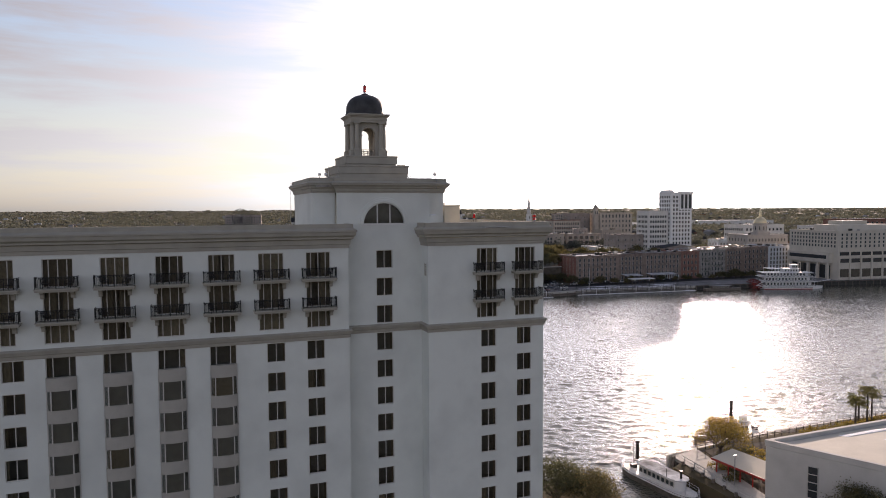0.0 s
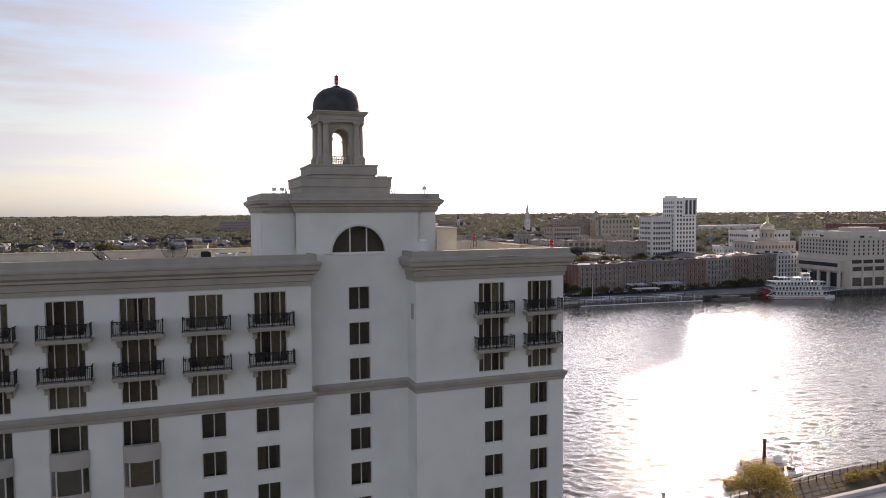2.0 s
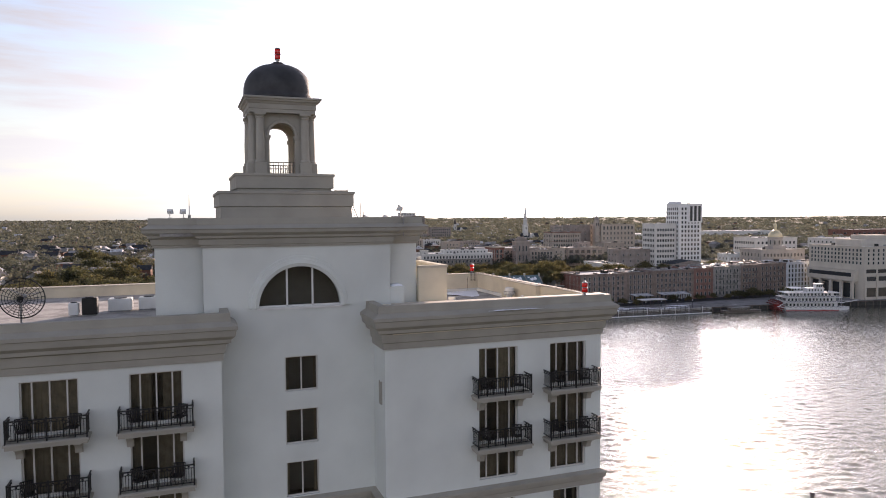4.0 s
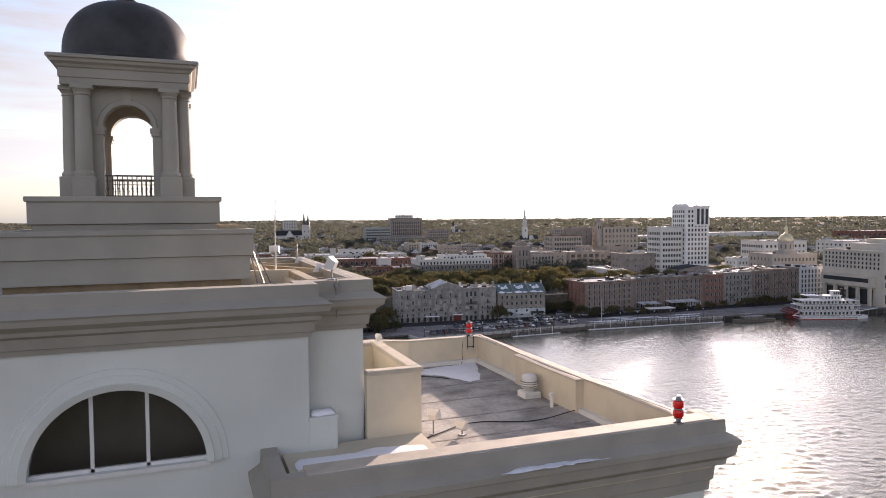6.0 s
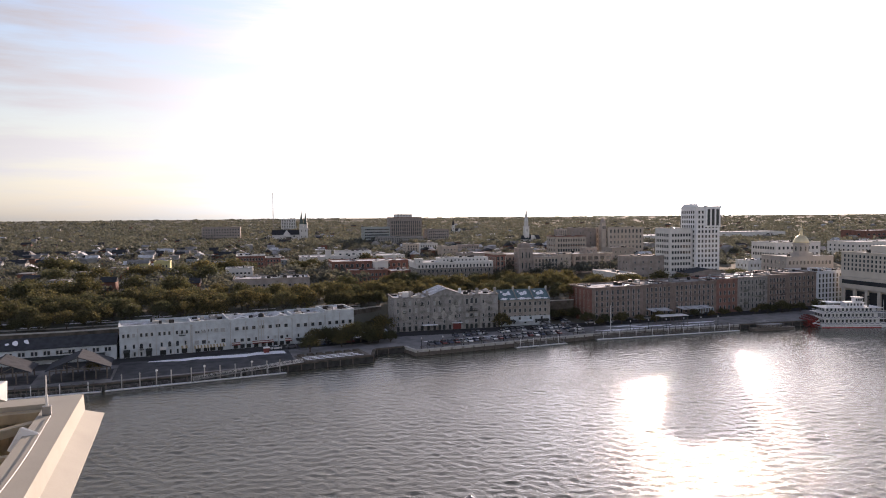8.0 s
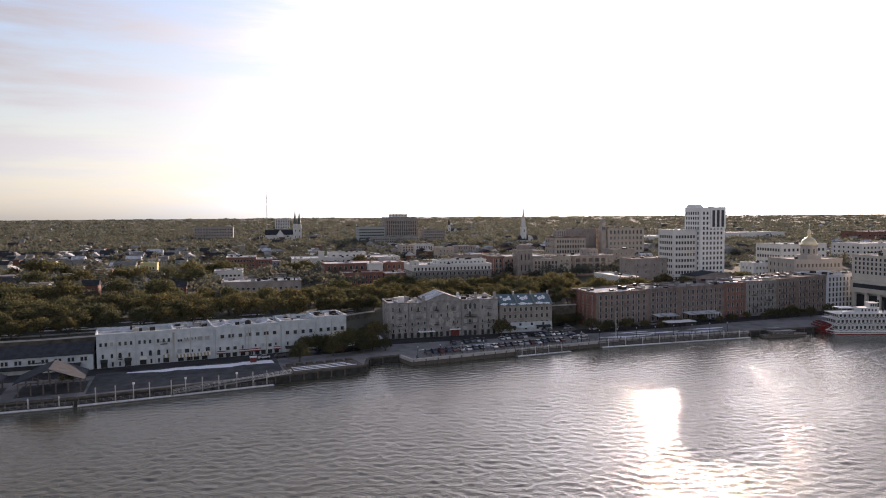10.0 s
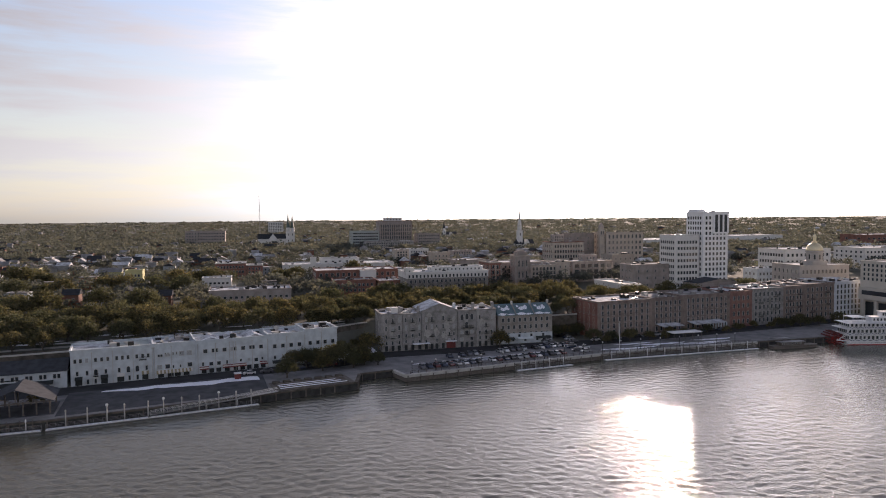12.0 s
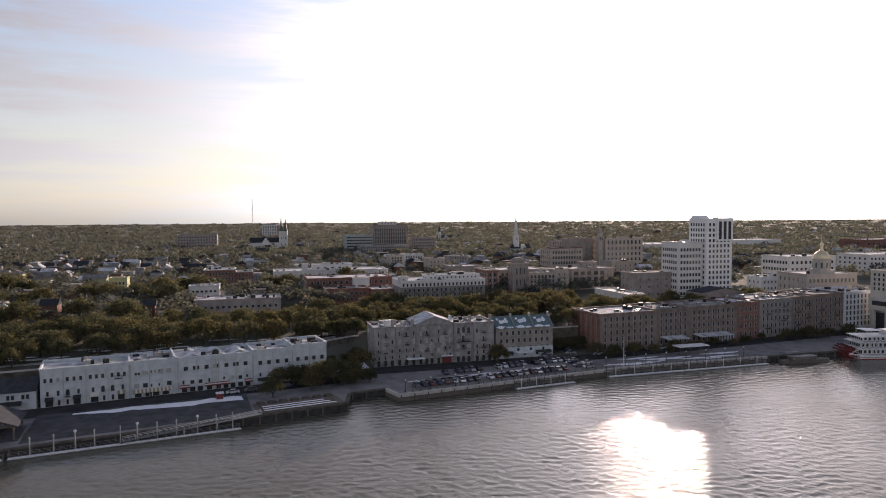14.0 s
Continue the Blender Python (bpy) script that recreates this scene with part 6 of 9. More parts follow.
    for k in range(11):
        x0 = 1.6 + k * 8.4
        # flat brown panels stand for the shade inside the open bays
        part("opening", Shape().box(x0, x0 + 7.0, -0.08, 0, 1.2, 6.4), BAYSHADE, t, "tall dark panel between piers, for the shade of an open bay")
        part("opening", Shape().box(x0, x0 + 7.0, -0.08, 0, 10.4, 13.0).box(x0, x0 + 7.0, -0.08, 0, 15.0, 17.2), DGLASS, t)
        part("pier", Shape().box(x0 - 1.2, x0 - 0.2, -0.7, 0, -1, 14), CREAMH, t)
    # far landmarks
    B("slab_hotel", "broad dark hotel slab with a pale vertical rhythm", 302.1, 1003.9, 48.8, 30.2, 12, 54.0, BROWN, 6, 14, 5, (2.2, 4.6), trim=BRICK, clutter=3, low=3, high=5)
    B("plant_house", "pale plant house on the hotel roof", 313.1, 1010.5, 25.3, 17.3, 54.0, 58.5, PALE, 1, 5, 2, (2, 2))
    B("slab_hotel", "lower brown wing of the hotel slab", 352.9, 978, 33.1, 28.1, 12, 35.3, BROWN, 5, 10, 4, (1.8, 2.4), bands=2)
    B("ribbon_office", "grey-green office block with ribbon windows", 262.4, 1010, 39.6, 30.2, 12, 39.5, TEALG, 6, 12, 4, (3.0, 2.2), roof=ROOFW)
    B("grey_terrace", "long grey apartment terrace with even windows", 262, 930, 66, 24, 12, 27, GREYST, 4, 20, 4, (1.8, 1.9), roof=ROOFW, clutter=8)
    B("long_slab", "long dark flat-roofed building among trees", 37.3, 1256.6, 64.3, 27, 12, 38.8, BROWN, 5, 14, 4, (2.4, 2.0), clutter=3)
    B("far_tower", "pale far apartment tower", 246.6, 1835.1, 37, 21.6, 12, 50, PALE, 9, 8, 4, (2.4, 2.4), clutter=2)
    B("mid_block", "tan balconied apartment block among roofs", 212.5, 640, 12.7, 19.4, 12, 28.9, TANB, 6, 4, 4, (1.6, 1.7), roof=ROOFW)
    B("mid_block", "pale apartment block with a snowy roof", 246.3, 700, 20.2, 18, 12, 26.4, PALE, 4, 7, 3, (1.4, 1.8), roof=ROOFW)
    B("mid_block", "plain tan block with a blank side wall", 234.7, 600, 15.5, 16, 12, 27.6, TANB, 4, 4, 0, (1.2, 1.5), roof=ROOFW)
    B("low_shop", "low dark store with a bright snowy roof", 239.6, 560, 27, 22, 12, 22.9, BROWN, 1, 8, 3, (2.0, 2.4), roof=ROOFW, clutter=6)
    B("mid_block", "brown apartment block among roofs", 290, 690, 21.4, 17.3, 12, 24, BROWN, 4, 7, 3, (1.4, 1.8), roof=ROOFW)
    B("supermarket", "long low white-roofed market building", 131.6, 720, 78, 32.4, 12, 17, PALE, 1, 10, 2, (3.0, 1.5), roof=ROOFW, clutter=12)
    B("factory", "long far white-roofed works", 780, 867.3, 146.2, 54, 14, 26, PALE, 1, 14, 2, (5.0, 2.4), roof=ROOFW, clutter=10)
    B("factory", "far pale industrial sheds", 628, 837.6, 87.8, 64.8, 14, 24, PALE, 1, 9, 2, (5.0, 2.4), roof=ROOFW, clutter=8)
    B("factory", "far brick works with a flat roof", 900, 690.9, 107.2, 43.2, 14, 30, BRICK, 2, 12, 2, (4.0, 2.4), roof=ROOFW, clutter=8)
    B("office_row", "pale office row beyond the city hall", 560.4, 434.7, 87.8, 32.4, 12, 30, PALE, 4, 22, 6, (1.8, 1.9), roof=ROOFW, bands=2, clutter=8)
    B("office_row", "brown office row on the bluff", 519, 342.6, 78, 32.4, 12, 27, TANB, 4, 20, 6, (1.8, 1.9), roof=ROOFW, bands=1, clutter=8)


YELLOW = material("yellow_stucco", (0.50, 0.47, 0.24), 0.9, vary=0.12, scale=0.3, fine=4)
# shade of the open podium bays as a flat brown
BAYSHADE = material("brown_tinted_glazing", (0.09, 0.08, 0.065), 0.25, vary=0.2, scale=0.4, fine=3, bump=0.0)
STONEH = material("grey_city_stone", (0.38, 0.36, 0.335), 0.85, vary=0.15, scale=0.3, fine=4, bump=0.15)
CREAMH = material("cream_hotel_facade", (0.56, 0.52, 0.45), 0.85, vary=0.1, scale=0.2, fine=3, bump=0.1)
bluff_buildings()


def church(x, y, label, towers, hall, spire_mat):
    """A church: hall with a pitched roof and one or two square towers with spires. towers: (dx, dy, half, shaft top, spire top)."""
    t = thing("church", label, "church", pose(x, y, 12, 0, 0, GRID))
    L, W, e, r = hall
    if L:
        part("nave", Shape().box(0, L, 0, W, -1, e), PALE, t)
        part("roof", Shape().add([(a, b, c) for a in (-0.5, L + 0.5) for b, c in ((-0.6, e), (W / 2, r), (W + 0.6, e))], [(0, 1, 4, 3), (1, 2, 5, 4), (0, 2, 1), (3, 4, 5)]), SLATE, t)
        part("transept", Shape().box(L * 0.42, L * 0.66, -5, 0, -1, e).add([(a, b, c) for b in (-5.0, W / 2) for a, c in ((L * 0.40, e), (L * 0.68, e), (L * 0.54, r))], [(0, 1, 2), (5, 4, 3), (0, 3, 4, 1), (1, 4, 5, 2), (2, 5, 3, 0)]), PALE, t)
        for k in range(6):
            part("window", town_window(1.4, 4.0, True), None, t).matrix_local = Matrix.Translation((3 + k * L / 6, 0, 3))
        part("window", town_window(3.4, 5.0, True), None, t).matrix_local = Matrix.Translation((L * 0.54, -5, 3))
    for dx, dy, hw, z1, z2 in towers:
        part("tower", Shape().box(dx - hw, dx + hw, dy - hw, dy + hw, -1, z1).box(dx - hw - 0.4, dx + hw + 0.4, dy - hw - 0.4, dy + hw + 0.4, z1 - 0.8, z1), PALE if L else TANB, t)
        part("belfry", Shape().lathe([(hw * 1.0, z1), (hw * 0.95, z1 + (z2 - z1) * 0.22), (hw * 1.05, z1 + (z2 - z1) * 0.24)], dx, dy, 8), PALE if L else TANB, t)
        part("spire", Shape().lathe([(hw * 0.95, z1 + (z2 - z1) * 0.23), (hw * 0.45, z1 + (z2 - z1) * 0.62), (0.08, z2)], dx, dy, 8), spire_mat, t)
        for k in range(2):
            part("window", town_window(1.2, 3.0, True), None, t).matrix_local = Matrix.Translation((dx, dy - hw, z1 * (0.35 + 0.4 * k)))


church(145.8, 1167, "white twin-spired cathedral with a dark slate roof", [(48, 2, 3.5, 25, 54), (55, 6, 3.5, 25, 52)], (44, 16, 14, 22), COPPER)
church(448.8, 848.7, "tall white church steeple over the roofs", [(5, 5, 3.2, 28, 57)], (24, 14, 10, 16), PALE)
church(544.4, 1366.6, "slender dark far church spire", [(3, 3, 3.0, 18, 40)], (30, 12, 10, 16), SLATE)


def masts():
    t = thing("radio_mast", "thin lattice radio mast far among the trees", "mast", pose(176.6, 1412.1, 12))
    for k in range(3):
        a = 2.1 * k
        part("leg", Shape().tube((1.6 * math.cos(a), 1.6 * math.sin(a), 0), (0.4 * math.cos(a), 0.4 * math.sin(a), 92), 0.22, 4), STEEL, t)
    for z in range(6, 90, 6):
        part("brace", Shape().box(-1.2 + z * 0.01, 1.2 - z * 0.01, -0.1, 0.1, z, z + 0.3), STEEL, t)


masts()

# ---- the quay: docks, boats, cars, lamps ----
def dock(x0, y0, x1, y1, w, piles, label, tall=()):
    """A floating white dock with guide piles and a rail."""
    a = math.degrees(math.atan2(y1 - y0, x1 - x0))
    L = math.hypot(x1 - x0, y1 - y0)
    t = thing("floating_dock", label, "dock", pose(x0, y0, 0, 0, 0, a), "floating docks")
    part("pontoon", Shape().bbox(0, L, 0, w, -0.4, 0.5, 0.05), PAVING, t, "grey concrete pontoon")
    part("fender", Shape().box(0, L, -0.1, 0, 0.25, 0.47), WHITEP, t)
    part("snow", Shape().bbox(0.2, L * 0.45, 0.06, w - 0.9, 0.5, 0.56, 0.02).bbox(L * 0.45 + 0.8, L - 0.3, 0.06, w - 1.1, 0.5, 0.56, 0.02), SNOW, t, "trodden snow on the deck")
    for k in range(piles):
        x = L * (k + 0.5) / piles
        p = part("mooring_post", Shape().lathe([(0.17, -3), (0.17, 2.9), (0.24, 2.95), (0.24, 3.1), (0.04, 3.6)], x, w + 0.5, 10), PLASTIC, t, "pale capped pile")
    for k, x in enumerate(tall):
        part("mooring_post", Shape().lathe([(0.17, -3), (0.17, 4.7), (0.25, 4.75), (0.25, 4.95), (0.06, 5.3)], x - x0, w - 0.3, 10), CONCRETE, t, "tall pale capped pile")
        if k % 3 == 2:
            part("lamp_globe", Shape().lathe([(0.05, 4.95), (0.36, 5.15), (0.4, 5.4), (0.3, 5.65), (0.03, 5.75)], x - x0, w - 0.3, 12), PLASTIC, t, "white globe on a pile")
    s = Shape()
    for k in range(int(L / 2.4) + 1):
        s.box(k * 2.4 - 0.04, k * 2.4 + 0.04, w - 0.14, w - 0.06, 0.5, 1.6)
    for z in (0.85, 1.2, 1.58):
        s.box(0, L, w - 0.13, w - 0.07, z - 0.03, z + 0.03)
    part("railing", s, STEEL, t, "grey metal railing")
    if not tall:
        f = Shape()
        for k in range(int(L / 3.2) + 1):
            f.box(k * 3.2, k * 3.2 + 0.22, w + 0.5, w + 0.72, -2, 3.2)
        f.box(0, L, w + 0.52, w + 0.7, 2.2, 2.45).box(0, L, w + 0.52, w + 0.7, 1.2, 1.4)
        part("guide_frame", f, WOOD, t, "dark timber guide frame")


dock(-56.9, 243.9, -16, 243.0, 1.7, 5, "floating dock with pale piles beside a pavilion")
dock(-15, 243.2, 43.7, 247.0, 1.7, 0, "long floating dock with tall pale capped piles", (-10, -4.5, 0.6, 5.2, 11.6, 15.9, 21.0, 26.1, 31.8, 37.0, 41.6))
dock(140.2, 256.6, 165.2, 257.4, 1.7, 4, "short floating dock below the car park")
dock(181.7, 259.4, 256.8, 253.2, 1.8, 9, "long snow-dusted floating dock")


def gangway(p, q):
    t = thing("gangway", "sloping metal gangway with truss sides", "gangway")
    part("walkway", Shape().beam(p, q, 1.4, 0.15), STEEL, t)
    d = Vector(q) - Vector(p)
    side = Vector((-d.y, d.x, 0)).normalized() * 0.7
    for s in (-1, 1):
        a, b = Vector(p) + side * s, Vector(q) + side * s
        up = Vector((0, 0, 1.1))
        sh = Shape().beam(a + up, b + up, 0.08, 0.08)
        for k in range(25):
            u = a.lerp(b, k / 24)
            sh.beam(u, u + up, 0.06, 0.06)
            if k < 24:
                sh.beam(u, a.lerp(b, (k + 1) / 24) + up, 0.05, 0.05)
        part("truss", sh, PLASTIC, t, "pale metal truss side")
    for f in (0.42, 0.66):
        c = Vector(p).lerp(Vector(q), f)
        for s in (-1, 1):
            part("trestle", Shape().beam(c + side * s * 1.2, c + side * s * 1.2 - Vector((0, 0, c.z + 2)), 0.16, 0.16).beam(c + side * 1.2 - Vector((0, 0, 0.15)), c - side * 1.2 - Vector((0, 0, 0.15)), 0.14, 0.14), PLASTIC, t)


gangway((12, 245.9, 0.95), (50, 251.2, 3.0))


SEAWALL = material("wet_dark_sea_wall", (0.055, 0.054, 0.052), 0.9, vary=0.35, scale=0.6, fine=5, bump=0.4)


def quay_walls():
    """Wooden fenders and a coping along the quay edge."""
    for i, (a, b) in enumerate(zip(BANK[3:-3], BANK[4:-2])):
        L, ang = math.dist(a, b), math.degrees(math.atan2(b[1] - a[1], b[0] - a[0]))
        t = thing("quay_edge", "timber-faced quay wall with a pale coping", "quay wall", pose(a[0], a[1], 0, 0, 0, ang), "quay walls")
        pale = 90 < a[0] < 250
        part("coping", Shape().bbox(0, L, -0.35, 0.9, 2.15 - 0.6 * pale, 2.6, 0.05), CONCRETE if pale else STONE, t)
        part("face", Shape().box(0, L, -0.12, 0, -2, 2.15 - 0.6 * pale), WOOD if pale else SEAWALL, t)
        for k in range(int(L / 5) if L < 200 else 0):
            part("fender", Shape().box(k * 5 + 0.5, k * 5 + 0.9, -0.42, -0.1, -2, 2.3), WOOD, t)


quay_walls()
DARKSLOPE = material("dark_stone_slope", (0.10, 0.102, 0.108), 1.0, spec=0.05, vary=0.25, scale=0.3, fine=3, bump=0.3)


def plaza():
    """The dark sloping plaza with its strip of snow, and the bench terrace beside it."""
    s = Shape().add([(-13.4, 248.8, 2.62), (47.8, 253.7, 2.62), (48.3, 278, 3.1), (-12.9, 275.3, 3.1), (-13.4, 248.8, 2.3), (47.8, 253.7, 2.3), (48.3, 278, 2.3), (-12.9, 275.3, 2.3)], [(0, 1, 2, 3), (4, 5, 1, 0), (5, 6, 2, 1), (6, 7, 3, 2), (7, 4, 0, 3)])
    solid("plaza", s, DARKSLOPE, "dark stone-paved sloping plaza", "plaza", "structure")
    rr = random.Random(4)
    top = [(-3.0 + k * 2.6, 274.4 + k * 0.08 + rr.uniform(-0.9, 0.4)) for k in range(20)]
    low = [(x + rr.uniform(-1, 1), y - 1.1 - 4.0 * math.sin(min(1, (k + 1) / 12) * 1.5) + rr.uniform(-0.5, 0.5)) for k, (x, y) in enumerate(top)]
    vs = [(x, y, 2.62 + (y - 249.5 - 0.07 * x) * 0.0194 + 0.05) for x, y in top] + [(x, y, 2.62 + (y - 249.5 - 0.07 * x) * 0.0194 + 0.05) for x, y in low]
    solid("snow_strip", Shape().add(vs, [(k, k + 20, k + 21, k + 1) for k in range(19)]), SNOW, "long strip of snow left on the dark plaza", "snow", "structure")
    t = thing("terrace", "timber river terrace with snowy tiered steps", "terrace", pose(49.8, 252.2, 2.6, 0, 0, 5))
    part("deck", Shape().box(0, 27, 0, 12, -0.2, 0.25), WOOD, t)
    for k in range(4):
        part("step", Shape().bbox(1.5, 25, 0.8 + k * 1.9, 1.9 + k * 1.9, 0.25, 0.55 + 0.1 * k, 0.04), WOOD, t)
        if k < 3:
            part("snow", Shape().bbox(1.6, 24.5 - 1.5 * k, 0.95 + k * 1.9, 1.8 + k * 1.9, 0.55 + 0.1 * k, 0.61 + 0.1 * k, 0.02), SNOW, t)
    for k in range(7):
        part("planter", Shape().bbox(1 + k * 3.7, 3.4 + k * 3.7, 9, 11.3, 0.25, 0.95, 0.08), STONE, t)
    k = thing("kiosk", "small red kiosk with a white top", "kiosk", pose(38.5, 273.7, 2.95))
    part("body", Shape().bbox(0, 2.1, 0, 1.9, 0, 1.9, 0.05), DARKRED, k)
    part("roof", Shape().bbox(-0.2, 2.3, -0.2, 2.1, 1.9, 2.2, 0.08), WHITEP, k)


plaza()


def park_ground():
    """A retaining wall where no house hides the bluff, a pale walk along its edge and old snow under the oaks."""
    for x0, x1, o in ((-130, -14.3, 14.6), (79.9, 99.6, 20.0), (151.6, 198.6, 15.0)):
        n = 6
        xs = [x0 + (x1 - x0) * k / n for k in range(n + 1)]
        for nm, mat, za, zb, oa, ob, lab in (("retaining_wall", STONE, 1.5, 11.9, o, 23.5, "dark rubble retaining wall of the bluff"), ("coping", CONCRETE, 11.9, 12.4, o - 0.15, o + 0.7, "pale snow-dusted wall coping")):
            solid(nm, Shape().add([(x, front(x) + of, z) for x in xs for of, z in ((oa, za), (oa, zb), (ob, zb), (ob, za))], [(4 * k + j, 4 * k + 4 + j, 4 * k + 4 + (j + 1) % 4, 4 * k + (j + 1) % 4) for k in range(n) for j in range(4)] + [(0, 1, 2, 3), (4 * n + 3, 4 * n + 2, 4 * n + 1, 4 * n)]), mat, lab, "wall", "structure")
    xs = [-150 + 10 * k for k in range(25)]
    solid("park_walk", Shape().add([(x, front(x) + o, 12.06) for x in xs for o in (24.0, 28.0)], [(2 * k, 2 * k + 2, 2 * k + 3, 2 * k + 1) for k in range(24)]), CONCRETE, "pale park walk along the bluff", "path", "structure")
    rr = random.Random(23)
    for k in range(26):
        x = -90 + k * 7.0 + rr.uniform(-3, 3)
        y, L, w = front(x) + rr.uniform(30, 48), rr.uniform(3, 7), rr.uniform(0.8, 2.0)
        ring = [(x + L * math.cos(q * 0.449) * rr.uniform(0.7, 1.1), y + w * math.sin(q * 0.449) * rr.uniform(0.6, 1.2)) for q in range(14)]
        solid("snow", Shape().add([(u, v, zz) for zz in (12.0, 12.09) for u, v in ring], [tuple(range(14, 28))] + [(q, (q + 1) % 14, 14 + (q + 1) % 14, 14 + q) for q in range(14)]), SNOW, "old snow under the park oaks", "snow", "structure")


park_ground()


def pavilion(x, y, w, d, label):
    t = thing("pavilion", label, "pavilion", pose(x, y, 2.6, 0, 0, 1))
    for i in range(6):
        for j in range(2):
            part("post", Shape().box(i * w / 5 - 0.2, i * w / 5 + 0.2, j * d - 0.2, j * d + 0.2, 0, 4.2), WOOD, t)
    part("roof", Shape().add([(x, y, z) for y in (-1.4, d + 1) for x, z in ((-1.2, 3.9), (w / 2, 7.8), (w + 1.2, 3.9), (w + 1.2, 4.15), (w / 2, 8.1), (-1.2, 4.15))],
                             [(0, 1, 4, 5), (1, 2, 3, 4), (11, 10, 7, 6), (10, 9, 8, 7), (5, 4, 10, 11), (4, 3, 9, 10), (0, 6, 7, 1), (1, 7, 8, 2), (0, 5, 11, 6), (2, 8, 9, 3)]), SLATE, t, "dark gabled roof")
    truss = Shape().beam((0, -0.9, 4.0), (w, -0.9, 4.0), 0.3, 0.35).beam((w / 2, -0.9, 4.0), (w / 2, -0.9, 7.6), 0.25, 0.25)
    for u in (0.25, 0.75):
        truss.beam((w / 2, -0.9, 4.1), (w * u, -0.9, 5.8), 0.2, 0.2).beam((w * u, -0.9, 4.1), (w * u, -0.9, 5.8), 0.18, 0.18)
    part("truss", truss, WOOD, t, "open timber gable truss")
    # the floor's shade is put in by giving it the plaza's dark stone
    part("floor", Shape().box(-1, w + 1, -1, d + 1, -0.3, 0.15), DARKSLOPE, t)


pavilion(-32.1, 252.5, 17, 13, "open timber pavilion with a dark gabled roof")
pavilion(-54.7, 253.6, 16, 12, "second open pavilion with a dark gabled roof")


def lamp_post_set():
    s = Shape().lathe([(0.22, 0), (0.22, 0.3), (0.11, 0.5), (0.08, 3.6), (0.16, 3.7), (0.16, 3.8)], 0, 0, 8)
    g = Shape().lathe([(0.1, 3.8), (0.26, 4.05), (0.26, 4.25), (0.08, 4.5)], 0, 0, 10)
    return s.mesh("post", [IRON]), g.mesh("globe", [PLASTIC])


def lamp_posts():
    first = None
    xs = [(99.2 + 9.4 * k, 0) for k in range(17)]
    post, globe = lamp_post_set()
    for x, y in xs:
        m = pose(x, (y or bank(x) + 1.6), 2.6)
        if first is None:
            first = thing("street_lamp", "dark cast-iron quay lamp with a white globe", "street lamp", m, "quay lamps")
            part("post", post, None, first)
            part("globe", globe, None, first)
        else:
            copy_thing(first, m)


lamp_posts()


def quay_rail():
    for x0, x1 in ((98.2, 190), (194, 256.9)):
        t = thing("quay_railing", "long weathered railing along the quay edge", "railing", pose(0, 0, 0), "quay railings")
        n = int((x1 - x0) / 3.0)
        for k in range(n):
            a, b = x0 + (x1 - x0) * k / n, x0 + (x1 - x0) * (k + 1) / n
            part("post", Shape().box(a - 0.08, a + 0.08, bank(a) + 0.35, bank(a) + 0.5, 2.6, 3.75), WOOD, t)
            part("rail", Shape().beam((a, bank(a) + 0.42, 3.7), (b, bank(b) + 0.42, 3.7), 0.12, 0.1).beam((a, bank(a) + 0.42, 3.2), (b, bank(b) + 0.42, 3.2), 0.08, 0.08), WOOD, t)


quay_rail()

CAR_PAINTS = [material("car_paint_" + n, c, 0.3, 0.2, vary=0.05, bump=0.0, spec=0.6) for n, c in (("white", (0.62, 0.63, 0.64)), ("black", (0.02, 0.02, 0.022)), ("silver", (0.34, 0.35, 0.36)), ("blue", (0.03, 0.045, 0.08)), ("red", (0.11, 0.02, 0.02)), ("grey", (0.10, 0.10, 0.11)))]
RUBBER = material("tyre_rubber", (0.02, 0.02, 0.02), 0.85, vary=0.1, bump=0.0)


def car_meshes(tall):
    h = 0.22 if tall else 0.0
    side = [(0, 0.32), (0.08, 0.75), (0.9, 0.92 + h), (3.9, 0.95 + h), (4.4, 0.85 + h), (4.45, 0.4), (4.3, 0.28), (0.15, 0.26)]
    cab = [(0.85, 0.90 + h), (1.5, 1.42 + 1.4 * h), (3.2, 1.46 + 1.4 * h), (4.05, 0.93 + h)]
    b, c = Shape(), Shape()
    for s, prof, w, inset in ((b, side, 0.88, 0.0), (c, cab, 0.80, 0.12)):
        n = len(prof)
        vs = [(x, -w + (inset if z > 1.2 else 0), z) for x, z in prof] + [(x, w - (inset if z > 1.2 else 0), z) for x, z in prof]
        s.add(vs, [tuple(range(n)), tuple(reversed(range(n, 2 * n)))] + [(i, n + i, n + (i + 1) % n, (i + 1) % n) for i in range(n)])
    roof = Shape().add([(x, y, z + 0.015) for x, z in ((1.52, 1.42 + 1.4 * h), (3.18, 1.46 + 1.4 * h)) for y in (-0.66, 0.66)], [(0, 2, 3, 1)])
    wheel = Shape()
    ring = [(0.31 * math.cos(a), 0.31 * math.sin(a)) for a in [2 * math.pi * i / 12 for i in range(12)]]
    wheel.add([(x, -0.1, z) for x, z in ring] + [(x, 0.1, z) for x, z in ring], [tuple(range(12)), tuple(reversed(range(12, 24)))] + [(i, 12 + i, 12 + (i + 1) % 12, (i + 1) % 12) for i in range(12)])
    return b, c, roof, wheel


